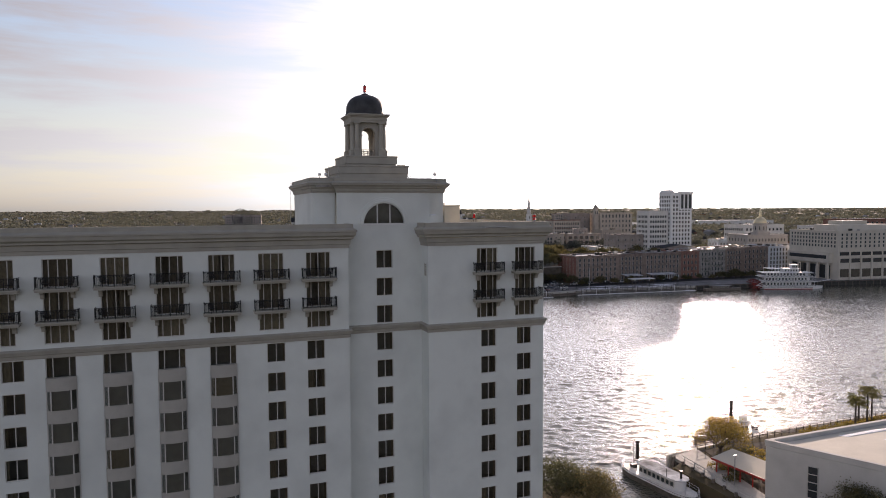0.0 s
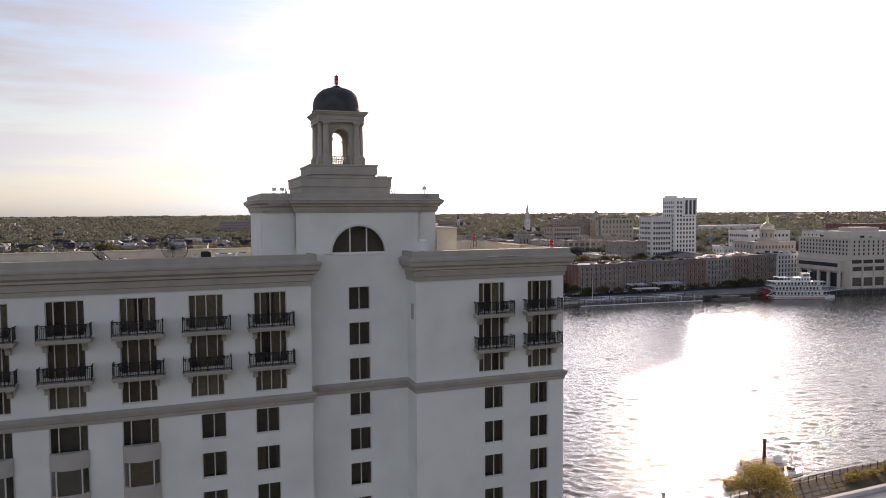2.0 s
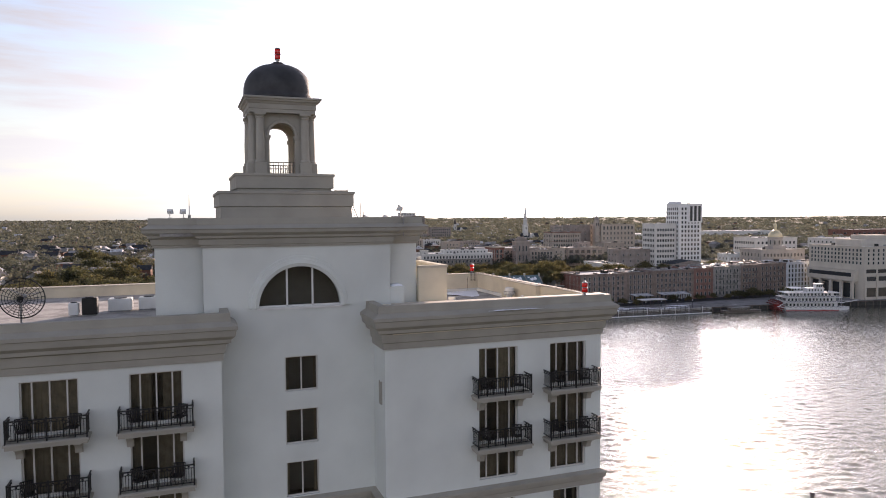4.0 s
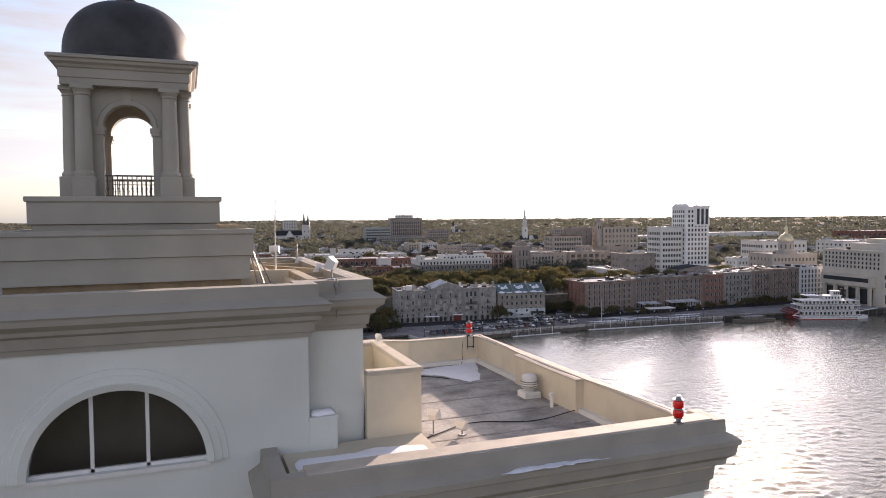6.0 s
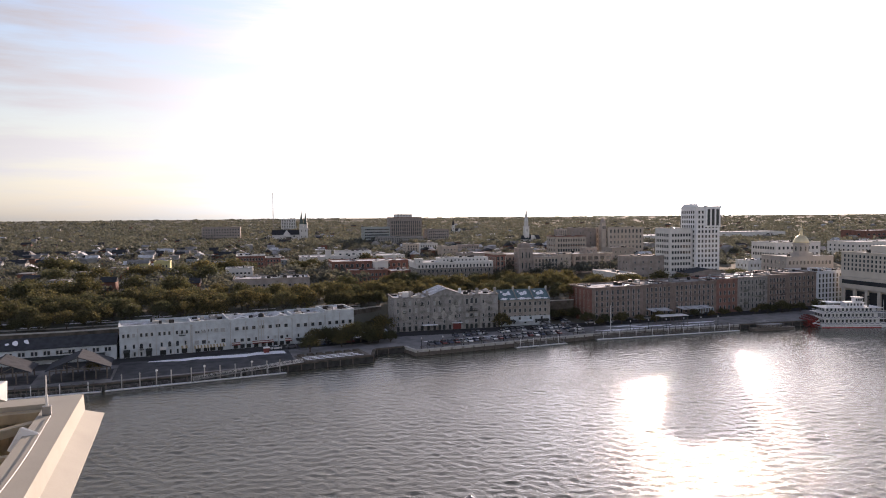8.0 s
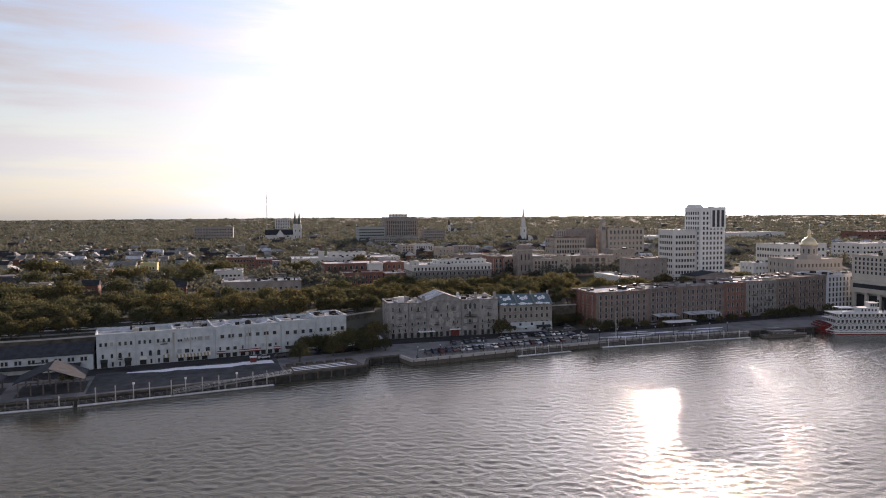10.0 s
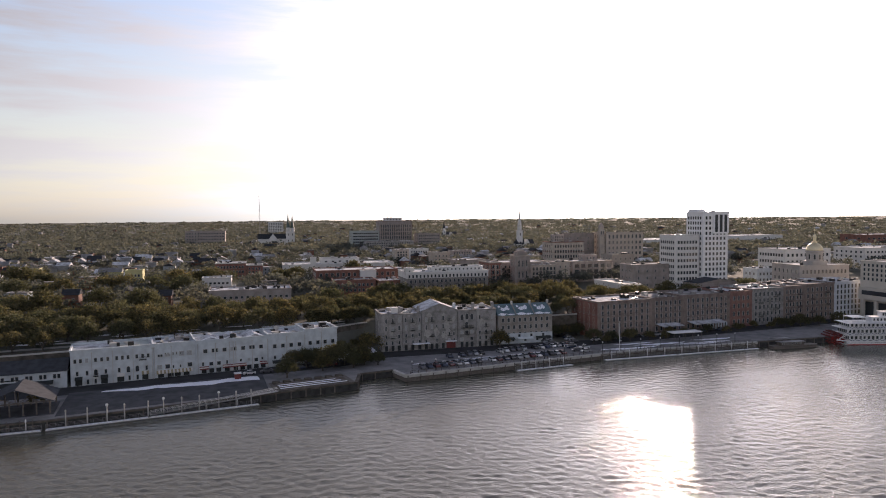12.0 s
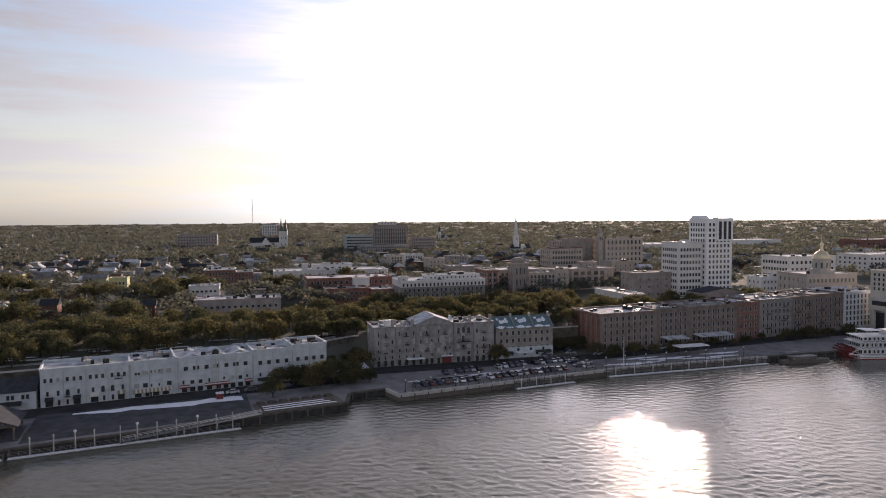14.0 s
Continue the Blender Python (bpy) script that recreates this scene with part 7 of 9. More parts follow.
def cars():
    made = {}
    rr = random.Random(12)

    def car(x, y, a, z=2.62):
        key = (rr.randrange(6), rr.random() < 0.4)
        m = pose(x, y, z, 0, 0, a)
        if key in made:
            return copy_thing(made[key], m)
        b, c, roof, wheel = car_meshes(key[1])
        colour = ("white", "black", "silver", "dark blue", "dark red", "grey")[key[0]]
        t = thing("car", f"{colour} parked {'tall estate' if key[1] else 'saloon'} car on the quay", "car", m, "parked cars")
        part("body", b, CAR_PAINTS[key[0]], t)
        part("glazing", c, DGLASS, t)
        part("roof_panel", roof, CAR_PAINTS[key[0]], t)
        wm = wheel.mesh("wheel", [RUBBER])
        for wx in (0.95, 3.6):
            for wy in (-0.82, 0.82):
                part("wheel", wm, None, t).location = (wx, wy, 0.31)
        made[key] = t
    for k in range(22):
        if rr.random() < 0.85:
            car(105 + k * 2.97, bank(105 + k * 2.97) + 4.6, 88 + rr.uniform(-3, 3))
    for k in range(20):
        if rr.random() < 0.8:
            car(122 + k * 2.87, bank(122 + k * 2.87) + 18.7, 89 + rr.uniform(-3, 3))
    for k in range(9):
        car(174.5 + rr.uniform(-6, 6), 268 + k * 3.4, -2 + rr.uniform(-4, 4))
    for k in range(16):
        if rr.random() < 0.7:
            x = 183 + k * 5.5
            car(x, front(x) - 4.4, -4)
    for k in range(6):
        if rr.random() < 0.7:
            x = 42 + k * 6.1
            car(x, front(x) - 9.9, 4)
    for k in range(7):
        car(184 + rr.uniform(-2.5, 2.5), 294 + k * 5, 10 + rr.uniform(-20, 20))


cars()


def quay_snow():
    """Thin old snow between the parked cars, ragged at its rims."""
    rr = random.Random(15)
    for x0, n, w, off in ((108, 14, 4.4, 15.6), (130, 9, 3.0, 14.0), (109, 9, 3.2, 12.6), (128, 11, 2.4, 12.6), (152, 6, 3.0, 10.6), (205, 12, 2.6, 10.6), (104, 12, 2.2, 15.4), (136, 14, 2.6, 14.6), (186, 13, 3.0, 6.2), (222, 13, 3.2, 7.0), (198, 9, 1.8, 14.0), (236, 10, 2.2, 13.0)):
        top = [(x0 + k * 2.4, bank(x0 + k * 2.4) + off + rr.uniform(-0.6, 0.6), 2.585) for k in range(n)]
        low = [(x + rr.uniform(-0.5, 0.5), y - w * math.sin(math.pi * (k + 0.5) / n) - rr.uniform(0.1, 0.9), 2.585) for k, (x, y, z) in enumerate(top)]
        solid("snow_strip", Shape().add(top + low, [(k, k + n, k + n + 1, k + 1) for k in range(n - 1)]), SNOW, "thin strip of old snow on the quay car park", "snow", "structure")


quay_snow()


def pennant_pole(x, y, h):
    t = thing("flagpole", "white flagpole on the quay", "flagpole", pose(x, y, 2.6))
    part("pole", Shape().lathe([(0.16, 0), (0.08, h)], 0, 0, 8), PLASTIC, t)
    part("truck", Shape().lathe([(0.02, h), (0.16, h + 0.15), (0.02, h + 0.3)], 0, 0, 8), GOLD, t)


pennant_pole(192, 264.4, 12)


def quay_shelter(x, y, w, d, a):
    t = thing("shelter", "flat-roofed white quay shelter", "shelter", pose(x, y, 2.6, 0, 0, a))
    part("roof", Shape().bbox(0, w, 0, d, 3.6, 3.95, 0.05), WHITEP, t)
    for i in range(4):
        for j in (0.3, d - 0.5):
            part("post", Shape().box(0.3 + i * (w - 0.8) / 3, 0.5 + i * (w - 0.8) / 3, j, j + 0.2, 0, 3.6), WOOD, t)


quay_shelter(226, 271.5, 15, 5.5, -5)


def barge(x, y, a, L):
    t = thing("dining_barge", "low moored barge with a pale deckhouse", "barge", pose(x, y, 0, 0, 0, a), "moored barges")
    part("hull", Shape().prism([(0, 0.6), (1.2, 0), (L - 2, 0), (L, 2.2), (L - 2, 4.4), (1.2, 4.4), (0, 3.8)], -0.5, 1.2), WOOD, t)
    part("deckhouse", Shape().bbox(4, L - 8, 0.7, 3.7, 1.2, 2.7, 0.1), WOOD, t)
    for k in range(5):
        part("window", town_window(1.1, 0.7), None, t).location = (5.2 + k * (L - 13) / 5, 0.7, 1.7)
    part("roof", Shape().bbox(3.6, L - 7.6, 0.4, 4.0, 2.7, 2.85, 0.05), ROOFD, t)


barge(262.7, 250.5, -8, 24)
barge(266.8, 258.6, -8, 20)


def riverboat():
    """A sternwheel excursion boat: hull, three railed decks, pilot house, red wheel."""
    t = thing("paddle_steamer", "white three-deck sternwheel riverboat with a red paddle wheel", "riverboat", pose(300.3, 245.6, 0, 0, 0, -21))
    L, W = 36.0, 10.5
    part("hull", Shape().prism([(0, 0), (L - 7, 0), (L - 2, 2.5), (L + 1.5, W / 2), (L - 2, W - 2.5), (L - 7, W), (0, W)], -0.6, 1.5), WHITEP, t)
    part("waterline", Shape().box(0, L - 7, -0.05, 0, -0.5, 0.3), REDP, t, "dark red waterline")
    part("strake", Shape().box(0, L - 7, -0.09, 0, 0.75, 0.95), IRON, t)
    for d, (x0, x1, z, h, n) in enumerate(((1, L - 5, 1.5, 2.7, 13), (0, L - 6, 4.4, 2.6, 13), (1, L - 7, 7.2, 2.3, 12))):
        part("deckhouse", Shape().box(x0 + 1, x1 - 2, 1.7, W - 1.7, z, z + h), WHITEP, t)
        part("deck", Shape().bbox(x0 - 0.7, x1 + 0.6, -0.3, W + 0.3, z + h, z + h + 0.22, 0.05), WHITEP, t)
        for k in range(n):
            part("window", town_window(1.15, 1.5), None, t).location = (x0 + 2.4 + k * (x1 - x0 - 5) / n, 1.7, z + 0.7)
            if k < 5:
                ob = part("window", town_window(1.15, 1.5), None, t)
                ob.matrix_local = pose(x0 + 1, W - 2.4 - k * 1.5, z + 0.7, 0, 0, -90)
        for k in range(int((x1 - x0) / 2.4) + 1):
            part("post", Shape().box(x0 + k * 2.4, x0 + k * 2.4 + 0.12, -0.2, -0.08, z, z + h), WHITEP, t)
        rail = Shape().box(x0 - 0.6, x1 + 1, -0.26, -0.2, z + 0.98, z + 1.06)
        for k in range(int((x1 - x0) / 0.5)):
            rail.box(x0 + k * 0.5, x0 + k * 0.5 + 0.05, -0.25, -0.2, z + 0.05, z + 1.0)
        rail.box(x0 - 0.6, x0 - 0.54, -0.2, W, z + 0.98, z + 1.06)
        for k in range(int(W / 0.5)):
            rail.box(x0 - 0.6, x0 - 0.55, k * 0.5, k * 0.5 + 0.05, z + 0.05, z + 1.0)
        part("railing", rail, WHITEP, t, "white slatted railing")
        sw, m = Shape(), 11
        for k in range(m):
            xa, step = x0 + k * (x1 - x0) / m, (x1 - x0) / m
            for j in range(6):
                ua, ub = j / 6, (j + 1) / 6
                sw.beam((xa + ua * step, -0.3, z + 0.98 - 0.55 * math.sin(math.pi * ua)), (xa + ub * step, -0.3, z + 0.98 - 0.55 * math.sin(math.pi * ub)), 0.04, 0.2)
        part("bunting", sw, CAR_PAINTS[3], t, "dark blue swags along the rail")
    top = Shape().box(2, L - 8, -0.24, -0.18, 10.6, 10.68)
    for k in range(int((L - 10) / 0.5)):
        top.box(2 + k * 0.5, 2.05 + k * 0.5, -0.23, -0.18, 9.72, 10.6)
    part("railing", top, WHITEP, t, "white slatted railing")
    part("cabin", Shape().bbox(13, 22, 3.0, W - 3.0, 9.72, 11.9, 0.06).box(12.6, 22.4, 2.6, W - 2.6, 11.9, 12.05), WHITEP, t)
    for k in range(5):
        part("window", town_window(0.9, 1.2), None, t).location = (14.2 + k * 1.6, 3.0, 10.3)
    part("pilot_house", Shape().bbox(18.0, 21.6, 3.6, W - 3.6, 12.05, 14.2, 0.06).box(17.6, 22.0, 3.2, W - 3.2, 14.2, 14.4), WHITEP, t)
    for k in range(3):
        part("window", town_window(0.9, 1.3), None, t).location = (18.7 + k * 1.1, 3.6, 12.5)
    for y in (3.4, W - 3.4):
        part("funnel", Shape().lathe([(0.3, 9.7), (0.3, 14.6), (0.5, 14.7), (0.42, 15.2)], 24.2, y, 12), IRON, t)
    part("canopy", Shape().box(3.5, 10.5, 1.5, W - 1.5, 12.0, 12.15).box(3.6, 3.7, 1.6, 1.7, 9.7, 12).box(10.3, 10.4, 1.6, 1.7, 9.7, 12).box(3.6, 3.7, W - 1.7, W - 1.6, 9.7, 12).box(10.3, 10.4, W - 1.7, W - 1.6, 9.7, 12), WHITEP, t)
    for k in range(14):
        a = 2 * math.pi * k / 14
        c, s = math.cos(a), math.sin(a)
        part("paddle", Shape().beam((-3.4 + 3.0 * c, 0.8, 2.2 + 3.0 * s), (-3.4 + 3.0 * c, W - 0.8, 2.2 + 3.0 * s), 0.12, 0.6), DARKRED, t, "red paddle board")
        for y in (0.9, W / 2, W - 0.9):
            part("spoke", Shape().beam((-3.4, y, 2.2), (-3.4 + 3.2 * c, y, 2.2 + 3.2 * s), 0.14, 0.14), REDP, t)
    part("wheel_frame", Shape().beam((2.5, 0.3, 1.6), (-4.4, 0.3, 2.2), 0.3, 0.4).beam((2.5, W - 0.3, 1.6), (-4.4, W - 0.3, 2.2), 0.3, 0.4).beam((-3.4, 0.3, 2.2), (1.5, 0.3, 6.6), 0.2, 0.2).beam((-4.4, 0.3, 2.2), (0.5, 0.3, 4.4), 0.2, 0.2), WHITEP, t)
    part("gangplank", Shape().beam((L - 4, 3, 4.0), (L + 5, 3, 5.4), 1.2, 0.16).beam((L - 4, 2.5, 4.9), (L + 5, 2.5, 6.0), 0.06, 0.06), WHITEP, t)
    part("jackstaff", Shape().lathe([(0.09, 4), (0.05, 13)], L - 3, W / 2, 8), WHITEP, t)


riverboat()

# ---- trees and the distance ----
OAK = leaf_material("oak_leaves", (0.082, 0.086, 0.05), (0.17, 0.13, 0.056), sheer=0.35)
# greyer and bluer than the near oaks: distance haze put into the leaves
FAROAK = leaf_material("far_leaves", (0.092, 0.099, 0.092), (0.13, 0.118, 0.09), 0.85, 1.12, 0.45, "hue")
BARK = material("bark", (0.10, 0.085, 0.07), 0.95, vary=0.3, fine=10, bump=0.5)
PALMLEAF = leaf_material("palm_fronds", (0.13, 0.13, 0.045), (0.24, 0.20, 0.07), sheer=0.5)


def leaf_cards(centres, size, rr, per, spread):
    """Many small bent leaf clumps about the given centres: each clump a four-cornered folded card."""
    vs, fs = [], []
    for c in centres:
        for _ in range(per):
            p = Vector(c) + Vector((rr.gauss(0, 1), rr.gauss(0, 1), rr.gauss(0, 0.75))) * spread
            n = Vector((rr.gauss(0, 1), rr.gauss(0, 1), rr.gauss(0.5, 1))).normalized()
            a = n.orthogonal().normalized()
            a.rotate(Matrix.Rotation(rr.uniform(0, 6.28), 3, n))
            b = n.cross(a)
            s = size * rr.uniform(0.55, 1.3)
            k = len(vs)
            vs += [tuple(p + a * s), tuple(p + b * s * 0.8 + n * s * 0.25), tuple(p - a * s * 0.9), tuple(p - b * s * 0.7 + n * s * 0.3)]
            fs += [(k, k + 1, k + 2), (k, k + 2, k + 3)]
    return vs, fs


def oak_meshes(seed, spread=6.0, height=11.0, boughs=26, per=34, size=0.42):
    """A broad live oak: tapered trunk, forked limbs, an uneven crown of leaf clumps with gaps."""
    rr = random.Random(seed)
    wood, ends = Shape(), []
    fork = height * rr.uniform(0.16, 0.22)
    wood.lathe([(0.62, 0), (0.42, 0.6), (0.34, fork * 0.7), (0.30, fork)], 0, 0, 9)
    for k in range(7):
        a = 2 * math.pi * k / 7 + rr.uniform(-0.3, 0.3)
        r1, r2 = spread * rr.uniform(0.28, 0.45), spread * rr.uniform(0.6, 0.95)
        p1 = Vector((r1 * math.cos(a), r1 * math.sin(a), fork + height * rr.uniform(0.18, 0.3)))
        p2 = Vector((r2 * math.cos(a + rr.uniform(-0.3, 0.3)), r2 * math.sin(a), height * rr.uniform(0.55, 0.82)))
        wood.tube((0, 0, fork - 0.3), p1, 0.22, 6, 0.13).tube(p1, p2, 0.13, 5, 0.05)
        ends += [p1.lerp(p2, 0.7), p2]
        p3 = p1 + Vector((rr.uniform(-1, 1), rr.uniform(-1, 1), height * 0.42))
        wood.tube(p1, p3, 0.10, 5, 0.04)
        ends.append(p3)
    for _ in range(boughs - len(ends)):
        a, r = rr.uniform(0, 6.28), spread * math.sqrt(rr.random())
        ends.append(Vector((r * math.cos(a), r * math.sin(a), height * (0.34 + 0.58 * math.sqrt(max(0.02, 1 - (r / spread) ** 2)) * rr.uniform(0.25, 1.05)))))
    vs, fs = leaf_cards(ends, size, rr, per, spread * 0.16)
    return wood.mesh("trunk", [BARK]), Shape().add(vs, fs).mesh("crown", [OAK])


OAKS = [oak_meshes(s, sp, h, 46, 40, 0.47) for s, sp, h in ((1, 7.0, 11.5), (2, 6.0, 10.0), (3, 7.6, 13.0), (4, 5.2, 9.0), (5, 6.6, 12.0))]


def town_trees():
    rr = random.Random(31)
    first = {}

    def tree(x, y, z, s=1.0, group="park oaks"):
        k = rr.randrange(len(OAKS))
        m = pose(x, y, z, 0, 0, rr.uniform(0, 360)) @ Matrix.Scale(s, 4)
        if k not in first:
            t = thing("oak_tree", ("broad dark green live oak", "olive green live oak with gaps in its crown", "tall live oak turning yellow brown", "small dark live oak", "live oak with an uneven olive crown")[k], "tree", None, group)
            part("trunk", OAKS[k][0], None, t)
            part("crown", OAKS[k][1], None, t)
            t.matrix_world = m
            first[k] = t
        else:
            t = copy_thing(first[k], m)
            t.scale = (s, s, s)
            t["group"] = group
        return t
    n = 0
    for row in range(5):
        for k in range(20):
            x = -88 + k * 9.5 + rr.uniform(-3, 3)
            y = front(x) + 29 + row * 11 + rr.uniform(-3, 3)
            if rr.random() < 0.9:
                tree(x, y, 12.0, rr.uniform(0.66, 0.92))
    for row in range(6):
        for k in range(26 if row < 3 else 14):
            x = 102 + k * 9.7 + rr.uniform(-3, 3)
            y = front(x) + 32 + row * 12 + rr.uniform(-3, 3)
            if rr.random() < 0.8 and not (255 < x < 300 and row > 1) and free(x, y, 4):
                tree(x, y, 12.0, rr.uniform(0.6, 0.9))
    for k in range(7):
        tree(154 + k * 7.0 + rr.uniform(-2, 2), front(154 + 7.0 * k) + 18.5 + rr.uniform(-1, 3), 12.0, rr.uniform(0.45, 0.65))
    for k in range(12):
        x = -120 + k * 8.6 + rr.uniform(-2, 2)
        tree(x, front(x) + 20.5 + rr.uniform(-1, 3), 12.0, rr.uniform(0.45, 0.65))
    for x, y in ((183.5, 303.0), (190.0, 304.5), (196.0, 303.5), (84.0, 310.5), (91.5, 316.0), (97.0, 318.5)):
        tree(x, y, 2.42, rr.uniform(0.42, 0.55), "quay trees")
    for k in range(9):
        tree(80 + k * 2.6 + rr.uniform(-1, 1), 327 + rr.uniform(-2, 7), 12.0, rr.uniform(0.5, 0.75))
    for x, y, s in ((56.1, 271, 0.62), (70, 276.8, 0.62), (75, 280.6, 0.7), (81.9, 277.9, 0.6), (86.8, 280.6, 0.58), (91.7, 278.9, 0.55), (80, 284.4, 0.66), (88, 287.3, 0.62), (150.2, 292.3, 0.62), (192.4, 284.3, 0.5), (201.3, 283, 0.45), (210.1, 281.6, 0.5), (300.8, 279.5, 0.5), (310.6, 279.3, 0.55), (322.4, 278.3, 0.5), (-20.9, 265.7, 0.35), (334.3, 277.2, 0.5)):
        tree(x, y, 2.5, s, "quay trees")
    for k in range(20):
        x = 196 + k * 7.6 + rr.uniform(-2, 2)
        tree(x, front(x) - rr.uniform(5, 16), 2.5, rr.uniform(0.24, 0.4), "quay trees")
    for k in range(7):
        x = 60 + k * 5.5 + rr.uniform(-1, 1)
        tree(x, front(x) - rr.uniform(2, 14), 2.5, rr.uniform(0.45, 0.75), "quay trees")


    # big oaks on the squares between the houses
    for cx, cy, count, wide in ((-62, 395, 9, 26), (-5, 400, 4, 18), (14, 470, 9, 20), (34, 520, 8, 20), (-50, 470, 6, 24), (95, 520, 6, 16), (-75, 560, 6, 30), (160, 560, 7, 30)):
        for _ in range(count):
            x, y = cx + rr.gauss(0, wide * 0.5), cy + rr.gauss(0, wide * 0.5)
            if free(x, y, 5):
                tree(x, y, ground_z(x, y), rr.uniform(0.95, 1.35), "town oaks")
                TAKEN.append((x - 4, y - 4, 8, 8, 0))


def free(x, y, pad=3.0):
    for bx, by, W, D, a in TAKEN:
        c, s = math.cos(radians(a)), math.sin(radians(a))
        u, v = (x - bx) * c + (y - by) * s, -(x - bx) * s + (y - by) * c
        if -pad < u < W + pad and -pad < v < D + pad:
            return False
    return True


town_trees()
HOUSE_WALLS = [material("house_" + n, c, 0.9, vary=0.15, scale=0.3, fine=3, random_amount=0.15) for n, c in (("white", (0.46, 0.46, 0.44)), ("grey", (0.30, 0.30, 0.29)), ("brick", (0.17, 0.085, 0.06)), ("yellow", (0.45, 0.42, 0.22)), ("blue", (0.30, 0.34, 0.36)))]


def house_shape(W, D, h, pitched, rise):
    wall = Shape().box(0, W, 0, D, -1, h)
    roof = Shape()
    if pitched:
        roof.add([(a, b, c) for a in (-0.4, W + 0.4) for b, c in ((-0.5, h), (D / 2, h + rise), (D + 0.5, h))], [(0, 1, 4, 3), (1, 2, 5, 4), (0, 2, 1), (3, 4, 5), (0, 3, 5, 2)])
    else:
        roof.bbox(-0.2, W + 0.2, -0.2, D + 0.2, h, h + 0.5, 0.1)
    return wall, roof


def houses():
    """Small houses between the trees, nearest as single things, the rest joined."""
    rr = random.Random(77)
    far = [Shape() for _ in range(3)]
    count = 0
    spots = []
    for i in range(5200):
        d = 1 / (1 / 400 - rr.random() * (1 / 400 - 1 / 2600))
        a = radians(rr.uniform(-17, 60))
        spots.append((d, 18 + d * math.sin(a), 10 + d * math.cos(a)))
    spots.sort()
    for d, x, y in spots:
        if y < front(x) + (165 if x > 90 else 90) or not free(x, y, 14) or rr.random() < 0.25:
            continue
        u, v = x * math.cos(radians(-GRID)) - y * math.sin(radians(-GRID)), x * math.sin(radians(-GRID)) + y * math.cos(radians(-GRID))
        if u % 62 < 11 or v % 70 < 11:
            continue
        if d > 850 and rr.random() < 0.62:
            continue
        W, D, h = rr.choice((rr.uniform(6, 10), rr.uniform(7, 12), rr.uniform(9, 16))), rr.uniform(7, 11), rr.uniform(5.0, 9.0)
        pit = rr.random() < 0.6
        wall, roof = house_shape(W, D, h, pit, rr.uniform(2, 3.4))
        z = ground_z(x, y)
        wm = rr.choice(HOUSE_WALLS)
        rm = rr.choice([ROOFW, SLATE, SLATE, ROOFD, ROOFD])
        if count < 90:
            nm = wm.name[6:]
            t = thing("house", f"{nm} town house with a {'pitched' if pit else 'flat'} {'pale' if rm is ROOFW else 'dark'} roof", "house", pose(x, y, z, 0, 0, GRID + rr.choice((0, 90))), "town houses")
            part("wall", wall, wm, t)
            part("roof", roof, rm, t)
            cols = max(2, int(W / 3.2))
            facade(t, W, h, 2 if h > 5.6 else 1, cols, (1.1, 1.6), Matrix.Identity(4), 0.6, 0.3)
            TAKEN.append((x, y, W, D, GRID))
            count += 1
        else:
            m = pose(x, y, z, 0, 0, GRID + rr.choice((0, 90)))
            k = rr.choice((0, 1, 1, 2, 2))
            far[k].placed(m, wall, 0).placed(m, roof, 1)
    for k, (s, mats) in enumerate(zip(far, ([HOUSE_WALLS[1], ROOFW], [HOUSE_WALLS[2], SLATE], [HOUSE_WALLS[1], ROOFD]))):
        tagged(part("far_houses", s, mats), ("far pale houses with snowy roofs", "far brick houses with slate roofs", "far grey houses with flat roofs")[k], "houses", "", "stuff")


houses()


def far_woods():
    """Tree crowns filling the town and the plain to the horizon, drawn as loose clumps."""
    rs = np.random.RandomState(5)
    vs, fs, hue = [], [], []

    lie = np.array((1.0, 1.0, 0.65))

    def crowns(n, near, limit, a0, a1, cards, grow):
        d = 1 / (1 / near - rs.rand(n) * (1 / near - 1 / limit))
        a = np.radians(rs.uniform(a0, a1, n))
        xs, ys = 18 + d * np.sin(a), 10 + d * np.cos(a)
        for x, y, dd in zip(xs, ys, d):
            if y < front(x) + (125 if x > 95 else 88) or not free(x, y, 3):
                continue
            z = ground_z(x, y)
            R, H = rs.uniform(4, 7.5) + dd * grow, rs.uniform(7, 13)
            tone = rs.rand() ** 2
            if dd > 1800:
                H = 8.5 + rs.uniform(-0.8, 0.8)
            for _ in range(cards):
                th, rr_, up = rs.rand() * 6.28, R * math.sqrt(rs.rand()), rs.rand()
                cz = z + H * (0.45 + 0.55 * up * math.sqrt(max(0.05, 1 - (rr_ / R) ** 2)))
                cx, cy = x + rr_ * math.cos(th), y + rr_ * math.sin(th)
                s = (0.60 if cards > 50 else 0.8) * (1 + dd * 0.0011) * rs.uniform(0.6, 1.3)
                u, w = rs.randn(3) * lie, rs.randn(3) * lie
                u, w = u / np.linalg.norm(u) * s, w / np.linalg.norm(w) * s
                k = len(vs)
                c = np.array((cx, cy, cz))
                hue.extend([tone] * 4)
                vs.extend((c + u, c + w, c - u * 0.9 + w * 0.2, c - w * 0.8))
                fs.append((k, k + 1, k + 2, k + 3))
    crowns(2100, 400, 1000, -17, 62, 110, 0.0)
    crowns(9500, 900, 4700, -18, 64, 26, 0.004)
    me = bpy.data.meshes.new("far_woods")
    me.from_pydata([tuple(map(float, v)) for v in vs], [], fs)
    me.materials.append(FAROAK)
    me.attributes.new("hue", "FLOAT", "POINT").data.foreach_set("value", hue)
    tagged(new("far_woods", me), "dark olive woods between the roofs and out to the horizon", "woods", "", "stuff")


